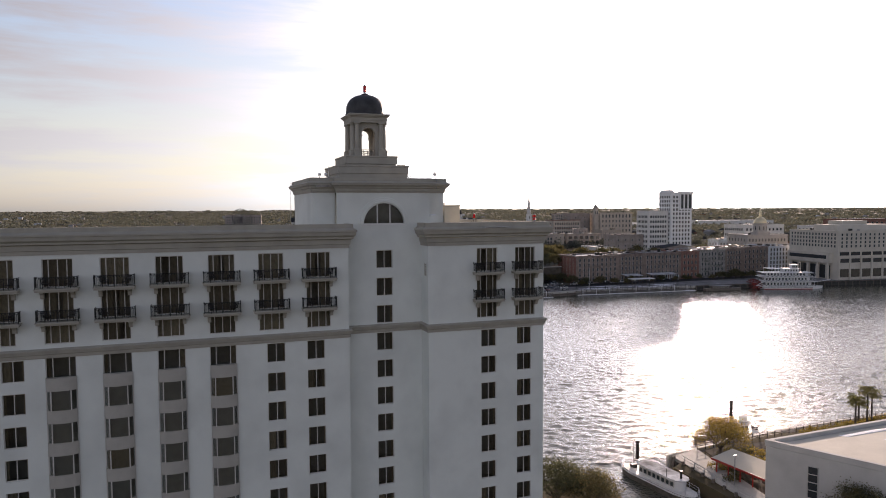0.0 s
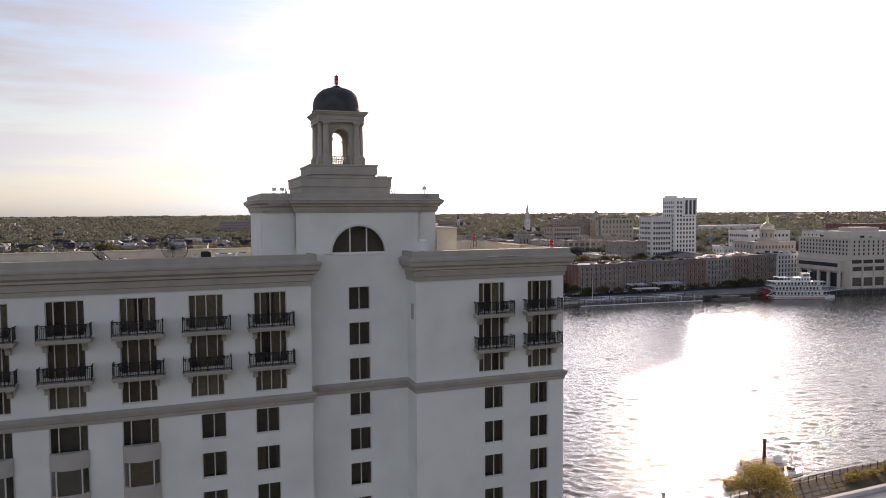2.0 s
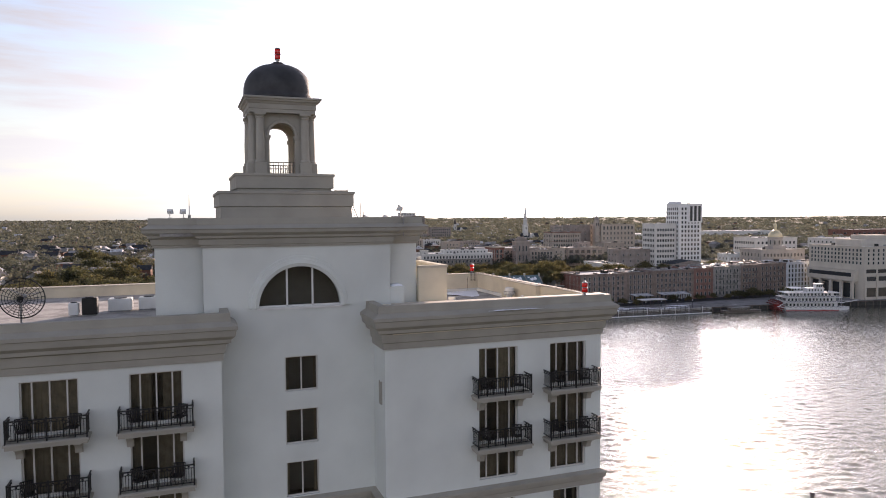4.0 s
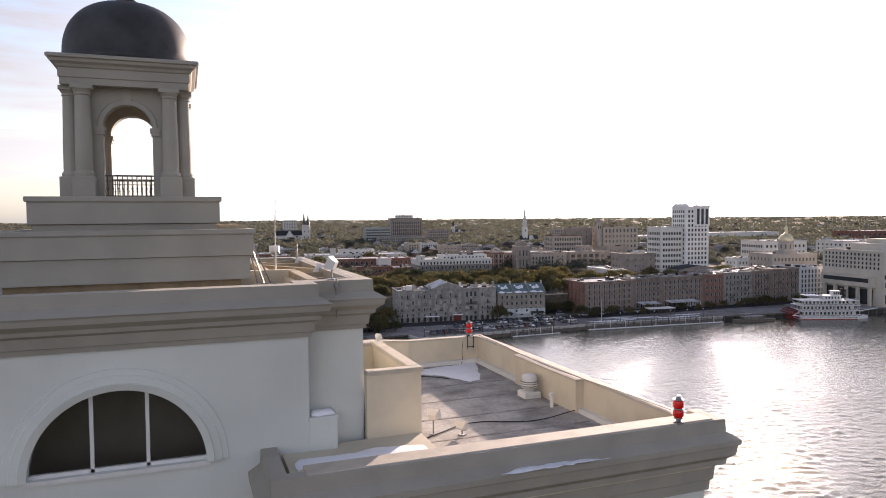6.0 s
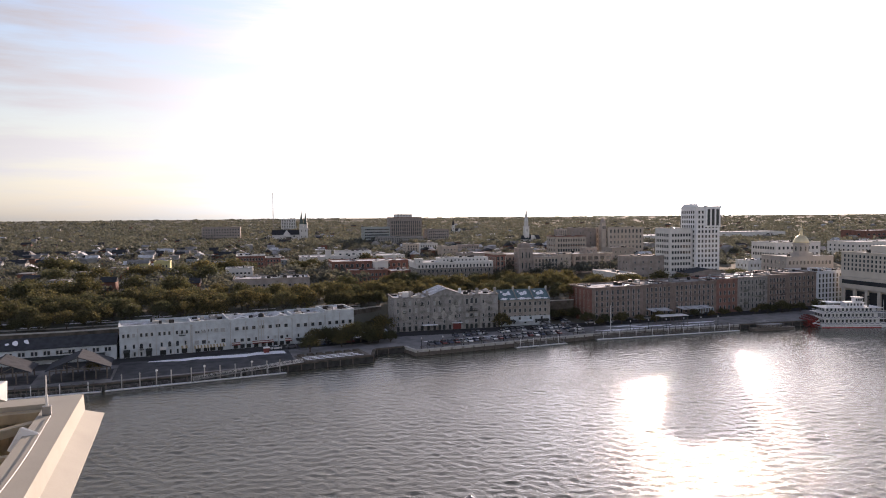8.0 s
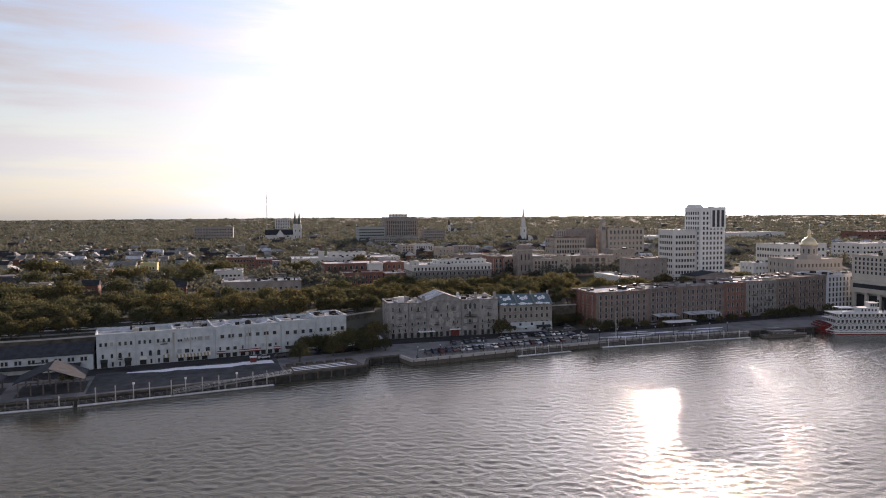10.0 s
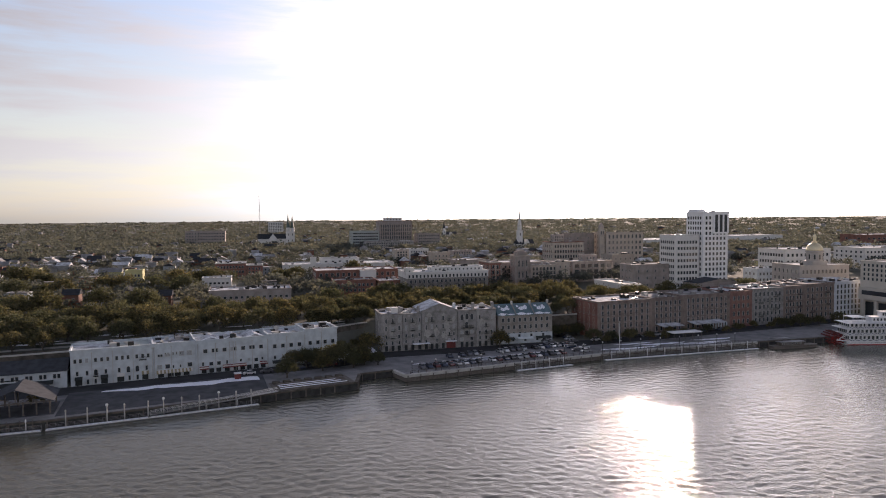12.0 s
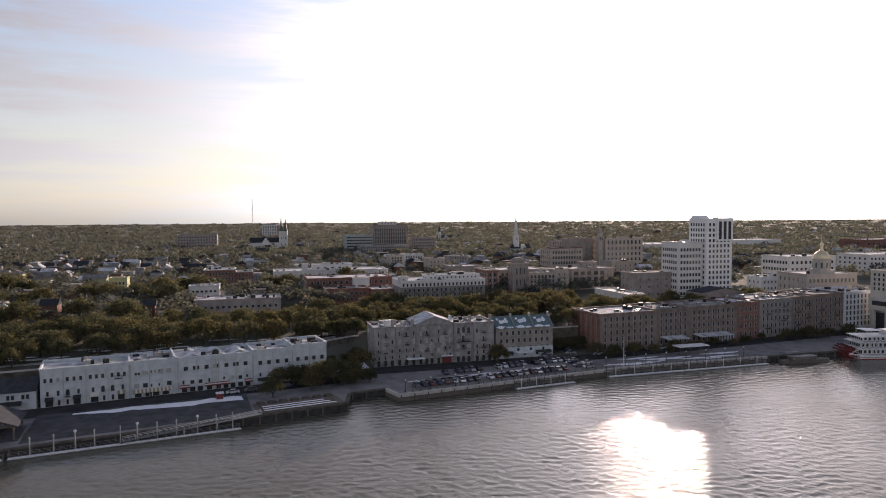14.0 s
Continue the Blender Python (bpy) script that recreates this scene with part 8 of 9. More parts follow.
far_woods()

# ---- things on the hotel roofs ----
DECK_Z = ROOF_Z - 1.08          # roof deck of the wings
def floodlight(x, y, z, a, tilt=25, h=0.35, size=1.0):
    t = thing("floodlight", "white square floodlight on a short stand", "floodlight", pose(x, y, z, 0, 0, a) @ Matrix.Scale(size, 4), "roof floodlights")
    part("stand", Shape().tube((0, 0, 0), (0, 0, h), 0.03).box(-0.12, 0.12, -0.12, 0.12, 0, 0.03), STEEL, t)
    m = pose(0, 0, h + 0.15, -tilt, 0, 0)
    part("housing", Shape().add([(x, y, z) for y, s in ((-0.14, 0.26), (0.14, 0.16)) for x, z in ((-s, -s * 0.8), (s, -s * 0.8), (s, s * 0.8), (-s, s * 0.8))], [(0, 1, 2, 3), (7, 6, 5, 4), (0, 4, 5, 1), (1, 5, 6, 2), (2, 6, 7, 3), (3, 7, 4, 0)]), PLASTIC, t).matrix_local = m
    part("lens", Shape().box(-0.22, 0.22, -0.155, -0.141, -0.17, 0.17), STEEL, t).matrix_local = m


for x, y, a in ((7.2, 0.95, -120), (-5.9, 1.1, 160), (-5.2, 1.1, -160)):
    floodlight(x, y, 52.53, a, size=1.0 if x > 0 else 0.65)
t = thing("lamp_pole", "bare steel pipe clamped to the cornice under a floodlight", "pole", pose(7.25, 0.50, 51.35))
part("pipe", Shape().tube((0, 0, 0), (0, 0, 1.25), 0.035, 8), STEEL, t)
part("clamp", Shape().box(-0.07, 0.07, -0.05, 0.12, 0.95, 1.08), STEEL, t)
floodlight(11.6, 3.7, DECK_Z, 140, 30, 0.6)
floodlight(12.6, 3.2, DECK_Z, 120, 60, 0.2)
floodlight(10.0, 5.75, 49.53, 120, 30, 0.15, 0.55)
floodlight(6.95, 13.9, 52.53, 180, -10, 0.3)


def panel_antenna(x, y, z, a, w=0.5, h=0.62):
    t = thing("panel_antenna", "flat pale panel antenna on a short pipe", "antenna", pose(x, y, z, 0, 0, a), "panel antennas")
    part("pipe", Shape().tube((0, 0.05, -0.2), (0, 0.05, 0.45), 0.03), STEEL, t)
    part("panel", Shape().bbox(-w / 2, w / 2, -0.17, 0.03, 0, h, 0.03), PLASTIC, t).matrix_local = pose(0, -0.04, 0.05, -24, 24, 0)


panel_antenna(7.76, 6.9, 52.16, -14, 0.36, 0.46)
panel_antenna(7.76, 12.2, 52.12, -10, 0.36, 0.46)


def whip(x, y, z, h, label):
    t = thing("whip_aerial", label, "aerial", pose(x, y, z))
    part("rod", Shape().lathe([(0.03, 0), (0.03, h * 0.5), (0.018, h * 0.52), (0.012, h)], 0, 0, 8), PLASTIC, t)
    part("clamp", Shape().box(-0.08, 0.08, -0.06, 0.06, 0, 0.18), STEEL, t)


whip(6.13, 6.8, 52.22, 2.5, "thin white whip aerial fixed to a beam")
whip(-4.9, 1.2, 52.52, 1.3, "short grey whip aerial on the cornice")
whip(8.0, 13.5, 52.52, 0.8, "short lightning rod at the roof corner")


def tripod():
    t = thing("antenna_tripod", "leaning metal antenna frame weighted with concrete blocks", "antenna frame", pose(5.45, 5.1, 51.92))
    top = (-0.62, 0.15, 2.35)
    for q in ((-0.15, 0.25, 0.1), (0.35, 0.3, 0.1), (0.05, -0.15, 0.1)):
        part("leg", Shape().tube(q, top, 0.03), STEEL, t)
    part("boom", Shape().tube((-0.85, 0.05, 2.15), (-0.4, 0.3, 2.5), 0.025).tube((-0.72, 0.28, 1.95), (-0.4, 0.02, 2.2), 0.02), STEEL, t)
    part("rung", Shape().tube((-0.1, 0.22, 0.5), (0.15, 0.25, 0.5), 0.02).tube((-0.25, 0.2, 0.95), (-0.05, 0.22, 0.95), 0.02), STEEL, t)
    for k in range(3):
        part("block", Shape().bbox(-0.35 + 0.28 * k, -0.09 + 0.28 * k, -0.3 + 0.1 * (k % 2), 0.12 + 0.1 * (k % 2), 0.0, 0.20, 0.02), BLOCK, t, "grey concrete block")


tripod()


def roof_fan():
    t = thing("roof_fan", "mushroom roof fan on a square curb", "roof fan", pose(17.65, 7.3, DECK_Z))
    part("curb", Shape().bbox(-0.42, 0.42, -0.42, 0.42, 0, 0.28, 0.04), PLASTIC, t)
    part("hood", Shape().lathe([(0.22, 0.28), (0.24, 0.45), (0.40, 0.48), (0.42, 0.62), (0.36, 0.78), (0.34, 0.86), (0.36, 0.9), (0.30, 1.02), (0.0, 1.06)], 0, 0, 24), PLASTIC, t, "ribbed pale hood", True)
    for z in (0.52, 0.62, 0.72):
        part("band", Shape().lathe([(0.415, z), (0.43, z + 0.02), (0.415, z + 0.04)], 0, 0, 24), STEEL, t)
    v = thing("vent_pipe", "short pale vent pipe on the roof deck", "vent pipe", pose(17.7, 5.3, DECK_Z))
    part("pipe", Shape().lathe([(0.08, 0), (0.08, 0.5), (0.12, 0.52), (0.12, 0.62), (0.0, 0.66)], 0, 0, 12), PLASTIC, v)


roof_fan()


def snow_patch(points, z, seed, label, thick=0.05):
    """A melting drift with a ragged rim, thickest in the middle."""
    rr = random.Random(seed)
    ring = []
    for (xa, ya), (xb, yb) in zip(points, points[1:] + points[:1]):
        n = max(1, int(math.dist((xa, ya), (xb, yb)) / 0.22))
        for i in range(n):
            u = i / n
            ring.append((xa + (xb - xa) * u + rr.uniform(-0.07, 0.07), ya + (yb - ya) * u + rr.uniform(-0.07, 0.07)))
    cx, cy = sum(p[0] for p in ring) / len(ring), sum(p[1] for p in ring) / len(ring)
    vs, n = [], len(ring)
    for k, (f, h) in enumerate(((1.0, 0.006), (0.95, thick * 0.6), (0.7, thick), (0.35, thick * 1.1))):
        vs += [(cx + (x - cx) * f, cy + (y - cy) * f, z + h + (rr.uniform(-0.01, 0.012) if k > 1 else 0)) for x, y in ring]
    fs = [(k * n + i, k * n + (i + 1) % n, (k + 1) * n + (i + 1) % n, (k + 1) * n + i) for k in range(3) for i in range(n)] + [tuple(range(3 * n, 4 * n))]
    solid("snow", Shape().add(vs, fs), SNOW, label, "snow", "structure", True)


snow_patch([(12.3, 14.8), (14.2, 14.5), (15.7, 14.7), (17.3, 15.05), (18.2, 15.05), (17.6, 13.1), (16.9, 11.3), (16.2, 11.0), (15.6, 12.1), (15.2, 12.9), (14.0, 13.7), (13.0, 13.8)], DECK_Z, 3, "patch of melting snow on the grey roof deck")
part("roof", Shape().box(5.4, 10.0, -2.0, 0.5, 47.2, 48.40), CREAM, hotel)
snow_patch([(5.6, -1.85), (9.8, -1.85), (9.7, -0.9), (8.4, -0.55), (7.0, -0.9), (5.7, -0.8)], 47.33, 5, "strip of old snow beside the tower foot", 0.10)
snow_patch([(80.2, 293), (88, 295), (98, 299), (99.5, 315), (90, 313.5), (81, 315)], 2.44, 21, "thin snow on the lot between the warehouses", 0.05)
snow_patch([(6.3, 0.05), (7.05, 0.05), (7.05, 0.5), (6.3, 0.5)], 48.37, 6, "small heap of snow on a ledge", 0.12)
snow_patch([(11.2, -3.33), (13.3, -3.35), (14.9, -3.31), (14.0, -3.06), (11.8, -3.01)], 47.04, 8, "thin streak of snow on the cornice slope", 0.02)


def cable(points, r, mat, label):
    c = bpy.data.curves.new("cable", "CURVE")
    c.dimensions, c.bevel_depth, c.bevel_resolution = "3D", r, 2
    sp = c.splines.new("BEZIER")
    sp.bezier_points.add(len(points) - 1)
    for b, p in zip(sp.bezier_points, points):
        b.co, b.handle_left_type, b.handle_right_type = p, "AUTO", "AUTO"
    c.materials.append(mat)
    return tagged(new("cable", c), label, "cable", "roof cables")


cable([(18.7, 15.6, 47.62), (18.62, 12.7, 47.62), (18.4, 9.68, 47.62), (18.36, 6.65, 47.6), (18.4, 4.19, 47.62), (18.64, 0.94, 47.62), (18.7, -1.41, 47.64)], 0.014, IRON, "thin dark cable along the parapet coping")
cable([(18.38, 9.56, 47.62), (18.2, 9.34, 46.92), (18.28, 8.44, 46.42), (18.25, 7.32, 46.27), (17.9, 6.99, 46.17)], 0.015, IRON, "dark cable hanging down the parapet")
cable([(17.8, 15.6, 47.68), (17.55, 15.36, 46.92), (17.5, 15.2, 46.32), (17.3, 14.9, 46.2)], 0.015, IRON, "dark cable from the corner lamp to the deck")
cable([(18.2, 4.19, 46.22), (16.0, 3.74, 46.15), (13.5, 4.41, 46.15), (11.8, 3.63, 46.15), (10.4, 2.84, 46.15)], 0.022, IRON, "dark cable across the roof deck")
cable([(12.4, 13.37, 46.15), (13.6, 13.15, 46.15), (14.9, 12.48, 46.16), (15.4, 11.8, 46.16)], 0.025, IRON, "black hose at the rim of the snow")
cable([(8.05, 1.73, 52.55), (8.12, 4.7, 52.56), (8.05, 7.45, 52.55), (8.15, 10.2, 52.56), (8.1, 13.28, 52.55)], 0.008, PLASTIC, "thin pale cable along the roof edge")
cable([(5.9, 1.07, 52.12), (6.3, 1.24, 52.55), (7.2, 1.18, 52.55), (8.0, 1.18, 52.55)], 0.008, PLASTIC, "thin pale cable on the front coping")


def lamp_bracket():
    t = thing("lamp_bracket", "dark steel bracket carrying the corner lamp", "bracket", pose(18.1, 15.4, 46.92))
    part("frame", Shape().beam((-0.18, 0, 0), (-0.18, 0, 0.72), 0.04, 0.04).beam((0.18, 0, 0), (0.18, 0, 0.72), 0.04, 0.04).beam((-0.2, 0, 0.1), (0.2, 0, 0.1), 0.04, 0.04).beam((-0.2, 0.1, 0.72), (0.2, 0.1, 0.72), 0.04, 0.04), IRON, t)


lamp_bracket()


def dish(x, y, z, r, a, tilt, label, mast=0.0):
    """A wire-mesh dish: radial ribs and rings on a short mast, with a feed on three struts."""
    t = thing("satellite_dish", label, "satellite dish", pose(x, y, z, 0, 0, a), "satellite dishes")
    part("mast", Shape().tube((0, 0, 0), (0, 0, r * 0.85 + mast), 0.06).box(-0.4, 0.4, -0.4, 0.4, 0, 0.08), STEEL, t)
    m = pose(0, 0, r * 0.9 + mast, tilt, 0, 0)
    at = lambda u, k: (r * u * math.cos(k), r * u * math.sin(k), r * 0.32 * u * u)
    net = Shape()
    for i in range(24):
        k = 2 * math.pi * i / 24
        for j in range(5):
            net.tube(at(j / 5, k), at((j + 1) / 5, k), 0.018, 4)
    for j in range(1, 8):
        for i in range(24):
            net.tube(at(j / 7, 2 * math.pi * i / 24), at(j / 7, 2 * math.pi * (i + 1) / 24), 0.016 if j < 7 else 0.035, 4)
    part("reflector", net, IRON, t, "dark wire mesh reflector").matrix_local = m
    feed = Shape().lathe([(0.09, r * 0.72), (0.11, r * 0.78), (0.05, r * 0.9)], 0, 0, 10)
    for k in (0.3, 2.4, 4.5):
        feed.tube(at(0.85, k), (0, 0, r * 0.8), 0.02, 5)
    part("feed", feed, STEEL, t).matrix_local = m


dish(-13.9, 5.0, DECK_Z, 1.15, 25, 72, "large dark mesh satellite dish on the roof", 0.85)
dish(-20.3, 12.2, DECK_Z, 0.9, 70, 40, "smaller grey satellite dish on the roof")


def roof_unit(x, y, w, d, h, mat, label):
    t = thing("air_conditioner", label, "air conditioner", pose(x, y, DECK_Z), "roof units")
    part("casing", Shape().bbox(0, w, 0, d, 0.1, h, 0.04), mat, t)
    part("feet", Shape().box(0.1, w - 0.1, 0.1, d - 0.1, 0, 0.1), STEEL, t)
    part("grille", Shape().lathe([(min(w, d) * 0.35, h), (min(w, d) * 0.35, h + 0.05), (0.05, h + 0.06)], w / 2, d / 2, 16), IRON, t)


roof_unit(-11.6, 10.8, 0.9, 0.9, 1.2, IRON, "dark roof condenser unit")
roof_unit(-12.4, 10.9, 0.6, 0.6, 0.9, PLASTIC, "small pale roof condenser")
roof_unit(-10.2, 12.3, 1.5, 1.2, 0.9, PLASTIC, "low white roof unit")
roof_unit(-8.3, 12.6, 1.3, 1.0, 0.9, PLASTIC, "white roof cabinet beside the tower")
roof_unit(-18.9, 12.0, 0.8, 0.6, 0.7, PLASTIC, "small white box beside a dish")

# ---- the near bank ----
HALLW = material("pale_hall_wall", (0.50, 0.49, 0.47), 0.85, vary=0.1, scale=0.3, fine=6)
HALLR = material("cream_hall_roof", (0.60, 0.56, 0.47), 0.85, vary=0.12, scale=0.15, fine=3)


def hall():
    poly = [(66.4, 10.6), (73.7, -4.3), (92, -41.4), (150, -35.9), (150, 13.3)]
    t = thing("hall", "low white hall with a cream flat roof beside the river", "hall")
    part("wall", Shape().prism(poly, 2.6, 11.3), HALLW, t)
    part("roof", Shape().prism([(67.4, 9.5), (74.6, -3.9), (92.5, -40.3), (149, -34.9), (149, 12.1)], 11.3, 11.5), HALLR, t)
    path = poly
    part("parapet", Shape().sweep(path, [(0.0, 11.0), (0.10, 11.1), (0.12, 12.0), (-0.5, 12.0), (-0.5, 11.3)], True), HALLW, t)
    d = Vector((73.7 - 66.4, -4.3 - 10.6)).normalized()
    nrm = Vector((-d.y, d.x)) * -1
    for u, w, h in ((6.2, 1.5, 5.0),):
        a = Vector((66.4, 10.6)) + d * u
        b = a + d * w
        o = Vector((-abs(d.y), -abs(d.x))) * 0.06
        ob = part("window", town_window(w, h), None, t)
        ob.matrix_local = pose((a.x + b.x) / 2 + o.x * 0.2, (a.y + b.y) / 2 + o.y * 0.2, 4.4, 0, 0, math.degrees(math.atan2(d.y, d.x)))
        for k in range(1, 4):
            part('transom', Shape().box(-w / 2, w / 2, -0.12, -0.02, k * h / 4 - 0.05, k * h / 4 + 0.05), HALLW, ob)


hall()
snow_patch([(80, 9.0), (88, 9.2), (95, 8.6), (96, 7.9), (88, 8.1), (81, 8.0)], 11.5, 14, "long thin streak of snow on the hall roof", 0.06)
snow_patch([(85, 5.0), (93, 5.2), (92, 4.3), (86, 4.1)], 11.5, 15, "small streak of snow on the hall roof", 0.06)


def launch(x, y, a, L, W, label, funnel, pilot):
    """A small two-ended river ferry: hull, long deckhouse, funnel, mast."""
    t = thing("ferry", label, "ferry", pose(x, y, 0, 0, 0, a), "moored ferries")
    outline = [(0, W * 0.35), (L * 0.06, W * 0.12), (L * 0.2, 0), (L * 0.8, 0), (L * 0.94, W * 0.15), (L, W / 2), (L * 0.94, W * 0.85), (L * 0.8, W), (L * 0.2, W), (L * 0.06, W * 0.88), (0, W * 0.65)]
    part("hull", Shape().prism(outline, -0.5, 1.1), WOOD, t, "dark hull")
    part("deck", Shape().prism([(L / 2 + (px - L / 2) * 0.97, W / 2 + (py - W / 2) * 0.94) for px, py in outline], 1.1, 1.2), PLASTIC, t)
    part("rubbing_strake", Shape().sweep(list(reversed(outline)), [(0, 0.85), (-0.12, 0.87), (-0.12, 1.08), (0, 1.1)], True), WHITEP, t)
    def oval(x0, x1, y0, y1, n=7):
        r = (y1 - y0) / 2
        right = [(x1 - r + r * math.sin(math.pi * i / n), y0 + r - r * math.cos(math.pi * i / n)) for i in range(n + 1)]
        left = [(x0 + r - r * math.sin(math.pi * i / n), y0 + r + r * math.cos(math.pi * i / n)) for i in range(n + 1)]
        return right + left
    part("deckhouse", Shape().prism(oval(L * 0.16, L * 0.74, W * 0.16, W * 0.84), 1.2, 3.0), WHITEP, t)
    part("roof", Shape().prism(oval(L * 0.13, L * 0.77, W * 0.08, W * 0.92), 3.0, 3.16), ROOFW, t)
    for k in range(8):
        for yy, r in ((W * 0.16, 0), (W * 0.84, 180)):
            ob = part("window", town_window(0.9, 0.95), None, t)
            ob.matrix_local = pose(L * 0.24 + k * L * 0.06, yy, 1.75, 0, 0, r)
    if pilot:
        part("pilot_house", Shape().lathe([(0.8, 3.16), (0.8, 4.2), (1.0, 4.25), (0.95, 4.35), (0.1, 4.6)], L * 0.68, W / 2, 12), WHITEP, t)
    part("funnel", Shape().lathe([(0.34, 3.1), (0.32, funnel - 0.5), (0.4, funnel - 0.45), (0.38, funnel)], L * (0.5 if pilot else 0.8), W / 2, 14), IRON, t, "dark funnel")
    part("mast", Shape().tube((L * 0.86, W / 2, 1.2), (L * 0.86, W / 2, 6.2), 0.06).tube((L * 0.86, W / 2 - 0.8, 4.6), (L * 0.86, W / 2 + 0.8, 4.6), 0.04), WOOD, t)
    part("bow_gear", Shape().tube((L * 0.9, W * 0.3, 1.2), (L * 0.84, W * 0.5, 3.0), 0.05).tube((L * 0.9, W * 0.7, 1.2), (L * 0.84, W * 0.5, 3.0), 0.05).bbox(L * 0.83, L * 0.88, W * 0.35, W * 0.65, 1.2, 1.9, 0.08), IRON, t, "dark winch and frame on the bow")
    part("davit", Shape().tube((L * 0.3, W * 0.9, 3.1), (L * 0.3, W * 0.9, 4.6), 0.05).lathe([(0.2, 3.1), (0.2, 4.4), (0.26, 4.5)], L * 0.2, W / 2, 10), IRON, t)
    rail = Shape()
    for px, py in outline:
        rail.box(px - 0.03, px + 0.03, py - 0.03, py + 0.03, 1.2, 2.1)
    for z in (1.65, 2.1):
        for (xa, ya), (xb, yb) in zip(outline, outline[1:] + outline[:1]):
            rail.beam((xa, ya, z), (xb, yb, z), 0.04, 0.04)
    part("railing", rail, WHITEP, t)


launch(60.4, 17.2, 97, 17.5, 4.0, "white river ferry with a dark hull moored at the pier", 6.6, False)
launch(79.5, 40.2, -5, 17, 4.6, "second white ferry with a tall dark funnel behind a tree", 8.0, True)


def pier():
    t = thing("pier", "concrete pier with pale railings and dark piles", "pier")
    part("deck", Shape().prism([(62.5, 8.4), (66.5, 9.3), (71.2, 32.3), (64.2, 30.5)], 2.2, 2.75), CONCRETE, t)
    for k in range(8):
        y = 9.6 + k * 2.85
        x = 62.2 + (y - 8.4) * 0.078
        part("pile", Shape().lathe([(0.28, -3), (0.28, 3.2)], x - 0.2, y, 10), WOOD, t)
        part("post", Shape().box(x + 0.25, x + 0.37, y, y + 0.12, 2.75, 3.85), CONCRETE, t)
    part("rail", Shape().beam((62.5, 8.6, 3.85), (64.4, 30.4, 3.85), 0.12, 0.1).beam((62.5, 8.6, 3.35), (64.4, 30.4, 3.35), 0.08, 0.06), CONCRETE, t)
    part("dolphin", Shape().lathe([(0.45, -3), (0.45, 4.6), (0.0, 4.9)], 58.6, 7.0, 12), WOOD, t)
    f = thing("river_fence", "long dark railing along the near bank", "fence")
    n = 30
    for k in range(n + 1):
        x, y = 71 + k * 2.0, 31.8 + k * 0.09
        part("post", Shape().box(x - 0.06, x + 0.06, y - 0.06, y + 0.06, 2.6, 3.9), IRON, f)
    for z in (3.1, 3.5, 3.9):
        part("rail", Shape().beam((71, 31.8, z), (131, 34.5, z), 0.06, 0.06), IRON, f)
    w = thing("embankment", "pale concrete river wall of the near bank", "river wall", None, "", "structure")
    part("wall", Shape().sweep([(64, 31.4), (95, 35.2), (135, 35.4), (400, 47)], [(0, -3), (0.0, 2.7), (-0.6, 2.7), (-0.6, -3)]), CONCRETE, w)
    s = thing("shelter", "long low shelter with a snowy roof and red posts", "shelter", pose(68.6, 22.0, 2.6, 0, 0, -84))
    part("roof", Shape().add([(x, y, z) for x in (-0.6, 11) for y, z in ((-2.6, 2.5), (2.6, 3.3), (2.6, 3.12), (-2.6, 2.32))], [(0, 4, 5, 1), (1, 5, 6, 2), (2, 6, 7, 3), (3, 7, 4, 0), (0, 1, 2, 3), (7, 6, 5, 4)]), HALLR, s)
    part("fascia", Shape().box(-0.66, 11.06, -2.68, -2.6, 2.2, 2.55).box(10.98, 11.06, -2.6, 2.6, 2.2, 2.9), REDP, s, "red painted fascia")
    for k in range(5):
        for yy in (-2.2, 2.2):
            part("post", Shape().box(0.2 + 2.5 * k, 0.36 + 2.5 * k, yy - 0.08, yy + 0.08, 0, 2.5 if yy < 0 else 3.1), REDP, s)
    for k in range(3):
        part("bench", Shape().bbox(1 + 3.2 * k, 3 + 3.2 * k, 0.4, 1.0, 0.3, 0.75, 0.03), WOOD, s)
    part("path", Shape().prism([(66.8, 9.9), (72, 9.9), (92, 30.8), (72, 31.1)], 2.6, 2.68), STONE, thing("near_quay", "brown cobbled ground behind the near pier", "pavement", None, "", "structure"))
    p = thing("street_lamp", "tall thin lamp post on the near pier", "street lamp", pose(64.9, 15.6, 2.75))
    part("post", Shape().lathe([(0.10, 0), (0.06, 5.0)], 0, 0, 8), STEEL, p)
    part("head", Shape().bbox(-0.35, 0.35, -0.15, 0.15, 5.0, 5.2, 0.04), STEEL, p)


pier()


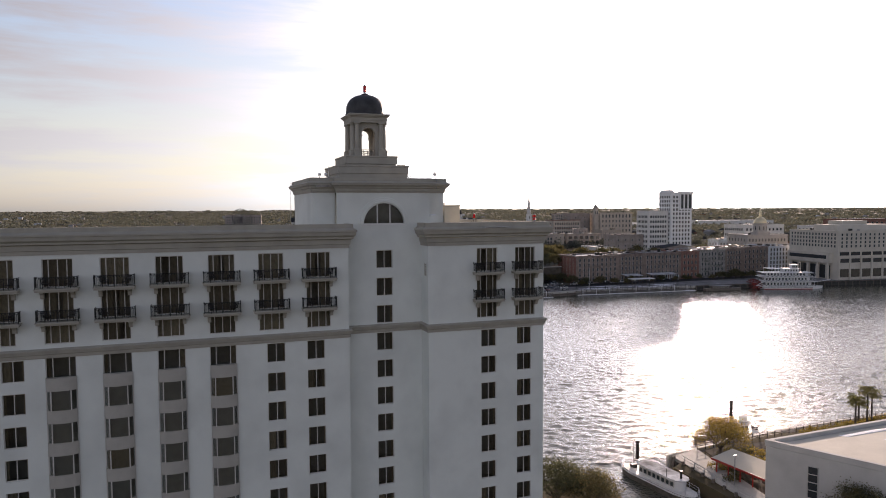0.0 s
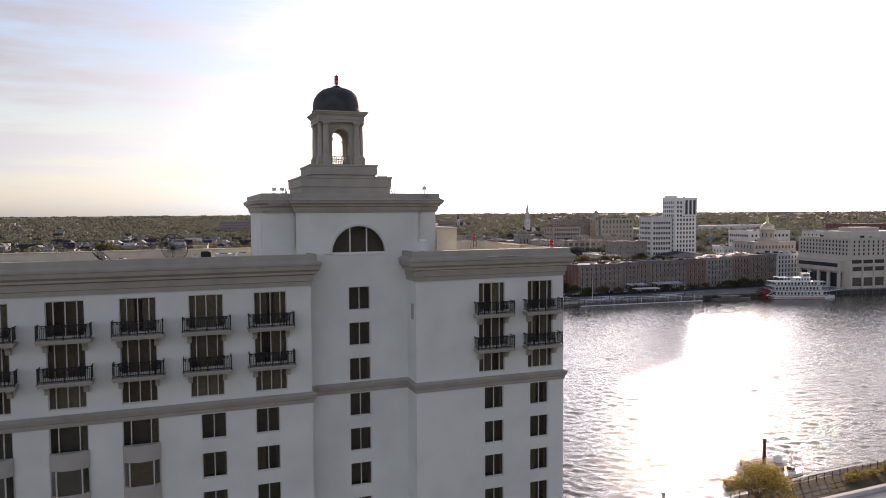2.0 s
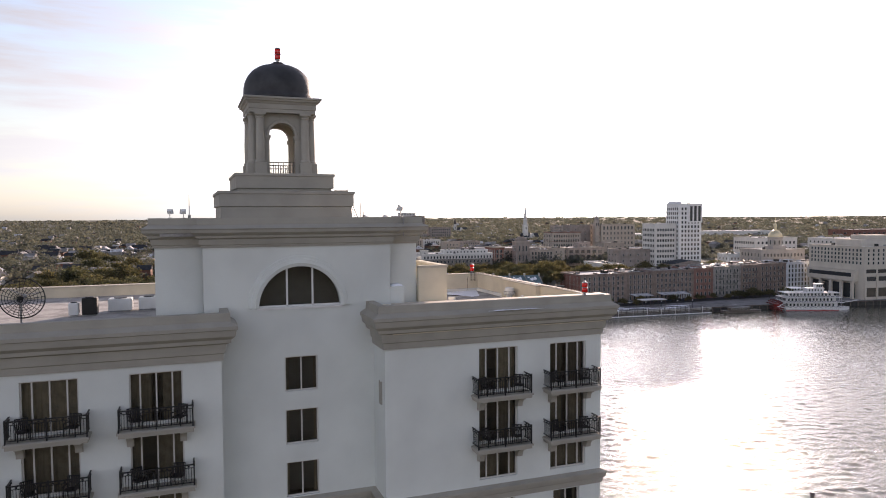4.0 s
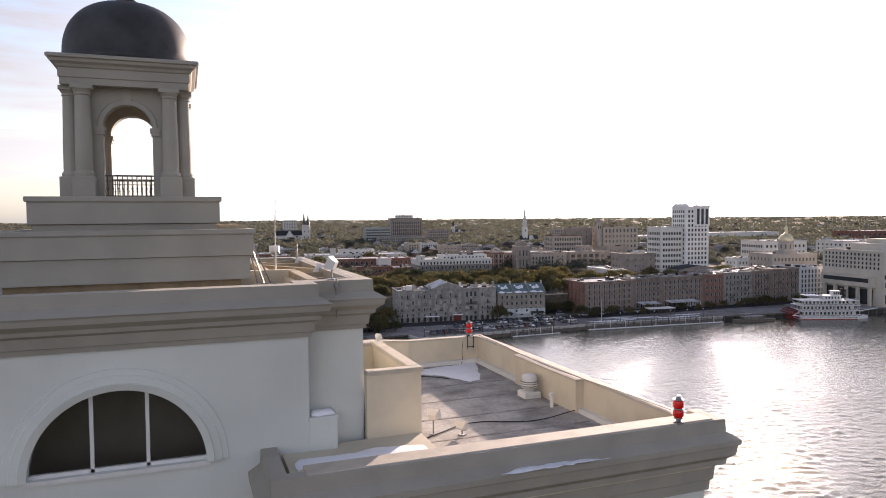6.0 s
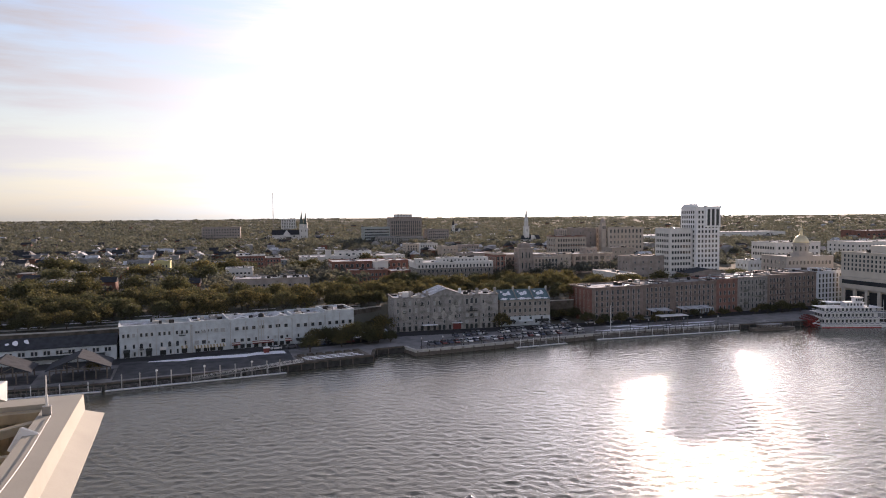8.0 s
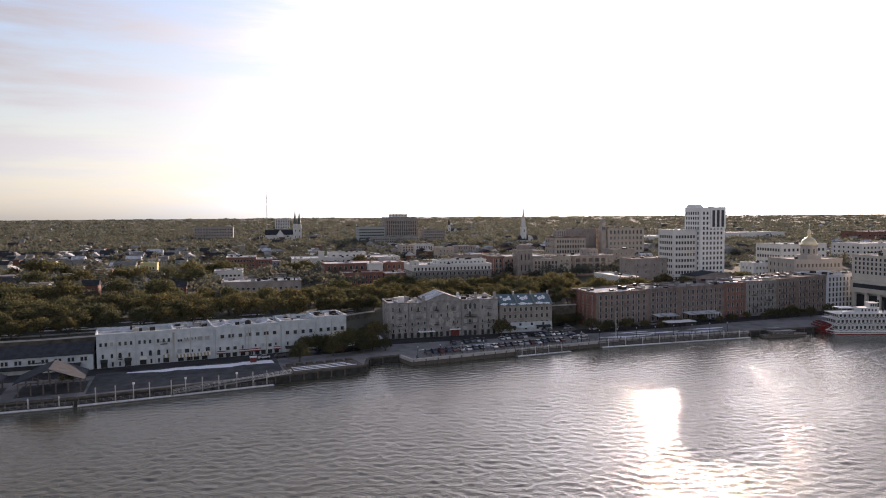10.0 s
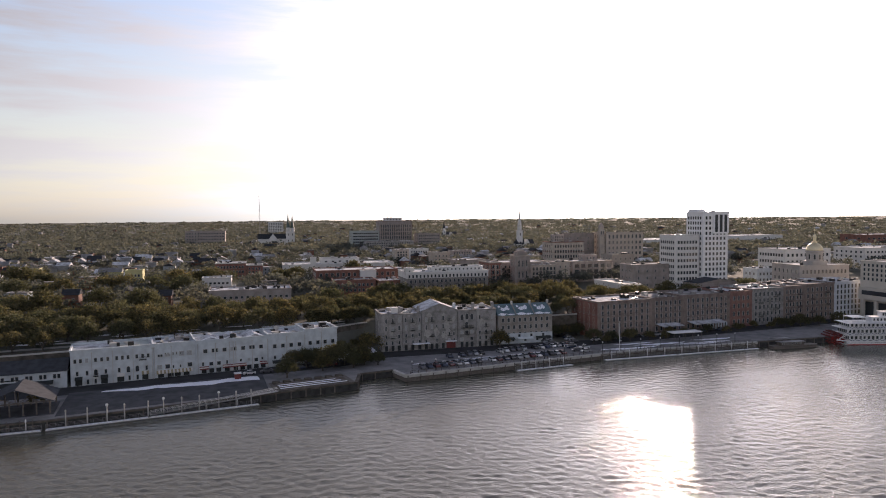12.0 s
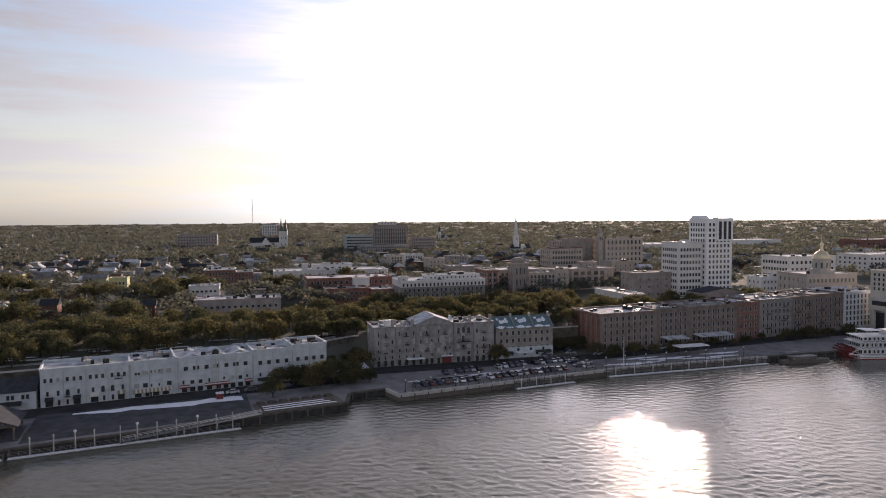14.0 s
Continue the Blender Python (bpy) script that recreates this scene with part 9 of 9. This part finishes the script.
def palm(x, y, z, h, seed):
    rr = random.Random(seed)
    t = thing("palm_tree", "tall cabbage palm with drooping fronds", "palm", pose(x, y, z), "bank palms")
    trunk = Shape()
    prof = []
    for k in range(15):
        prof += [(0.26 - 0.006 * k, h * k / 15), (0.22 - 0.006 * k, h * (k + 0.7) / 15)]
    trunk.lathe(prof, 0, 0, 10)
    part("trunk", trunk, BARK, t)
    vs, fs = [], []
    for k in range(46):
        a, lift = rr.uniform(0, 6.28), rr.uniform(-0.5, 1.2)
        L = rr.uniform(1.8, 2.6)
        c, s = math.cos(a), math.sin(a)
        for j in range(9):
            b = (j - 4) * 0.16
            cb, sb = math.cos(a + b), math.sin(a + b)
            l2 = L * (1 - 0.05 * abs(j - 4))
            k0 = len(vs)
            vs += [(c * 0.5, s * 0.5, h + 0.5 * lift), (cb * l2 * 0.75 + 0.05 * s, sb * l2 * 0.75 - 0.05 * c, h + l2 * 0.5 * lift), (cb * l2, sb * l2, h + l2 * 0.45 * lift - 0.45), (cb * l2 * 0.75 - 0.05 * s, sb * l2 * 0.75 + 0.05 * c, h + l2 * 0.5 * lift)]
            fs.append((k0, k0 + 1, k0 + 2, k0 + 3))
    part("crown", Shape().add(vs, fs), PALMLEAF, t)


for k, (x, y, h) in enumerate(((112.5, 31.3, 5.2), (114.4, 32.1, 4.2), (116, 31.4, 6.4), (118.2, 32.1, 5.6))):
    palm(x - 1.0, y, 2.6, h * 1.10, k)


GOLDLEAF = leaf_material("golden_leaves", (0.22, 0.17, 0.05), (0.32, 0.24, 0.08), sheer=0.5)


def bank_trees():
    wood, crown = oak_meshes(21, 5.2, 8.0, 60, 150, 0.15)
    gold = crown.copy()
    gold.materials[0] = GOLDLEAF
    for x, y, s, cr, lab in ((74.0, 29.0, 0.88, gold, "bushy oak in golden brown leaf on the near quay"), (33.6, 19.6, 0.9, crown, "dark green tree at the hotel's foot"), (37.5, 16.1, 0.8, crown, "dark bushy tree below the hotel"), (69.6, -3.4, 0.82, crown, "dark leafy tree against the hall wall")):
        t = thing("bank_tree", lab, "tree", pose(x, y, 2.6, 0, 0, 40 * s) @ Matrix.Scale(s, 4), "bank trees")
        part("trunk", wood, None, t)
        part("crown", cr, None, t)
    rr = random.Random(9)
    for k in range(9):
        vs, fs = leaf_cards([(rr.uniform(-1, 1), rr.uniform(-0.8, 0.8), rr.uniform(0.3, 1.0)) for _ in range(9)], 0.16, rr, 40, 0.35)
        solid("bush", Shape().add(vs, fs), GOLDLEAF, "low dry bush along the near river wall", "bush", m=pose(97 + 3.2 * k, 31.2 + 0.13 * k, 2.6), group="bank bushes")
    for k in range(11):
        vs, fs = leaf_cards([(rr.uniform(-1.3, 1.3), rr.uniform(-1, 1), rr.uniform(0.2, 0.9)) for _ in range(9)], 0.16, rr, 40, 0.4)
        solid("bush", Shape().add(vs, fs), GOLDLEAF if k % 2 else OAK, "brown winter bush on the near quay", "bush", m=pose(66.5 + 1.5 * k + rr.uniform(-0.6, 0.6), 16.5 + rr.uniform(0, 9) + 0.5 * k, 2.65), group="bank bushes")


bank_trees()
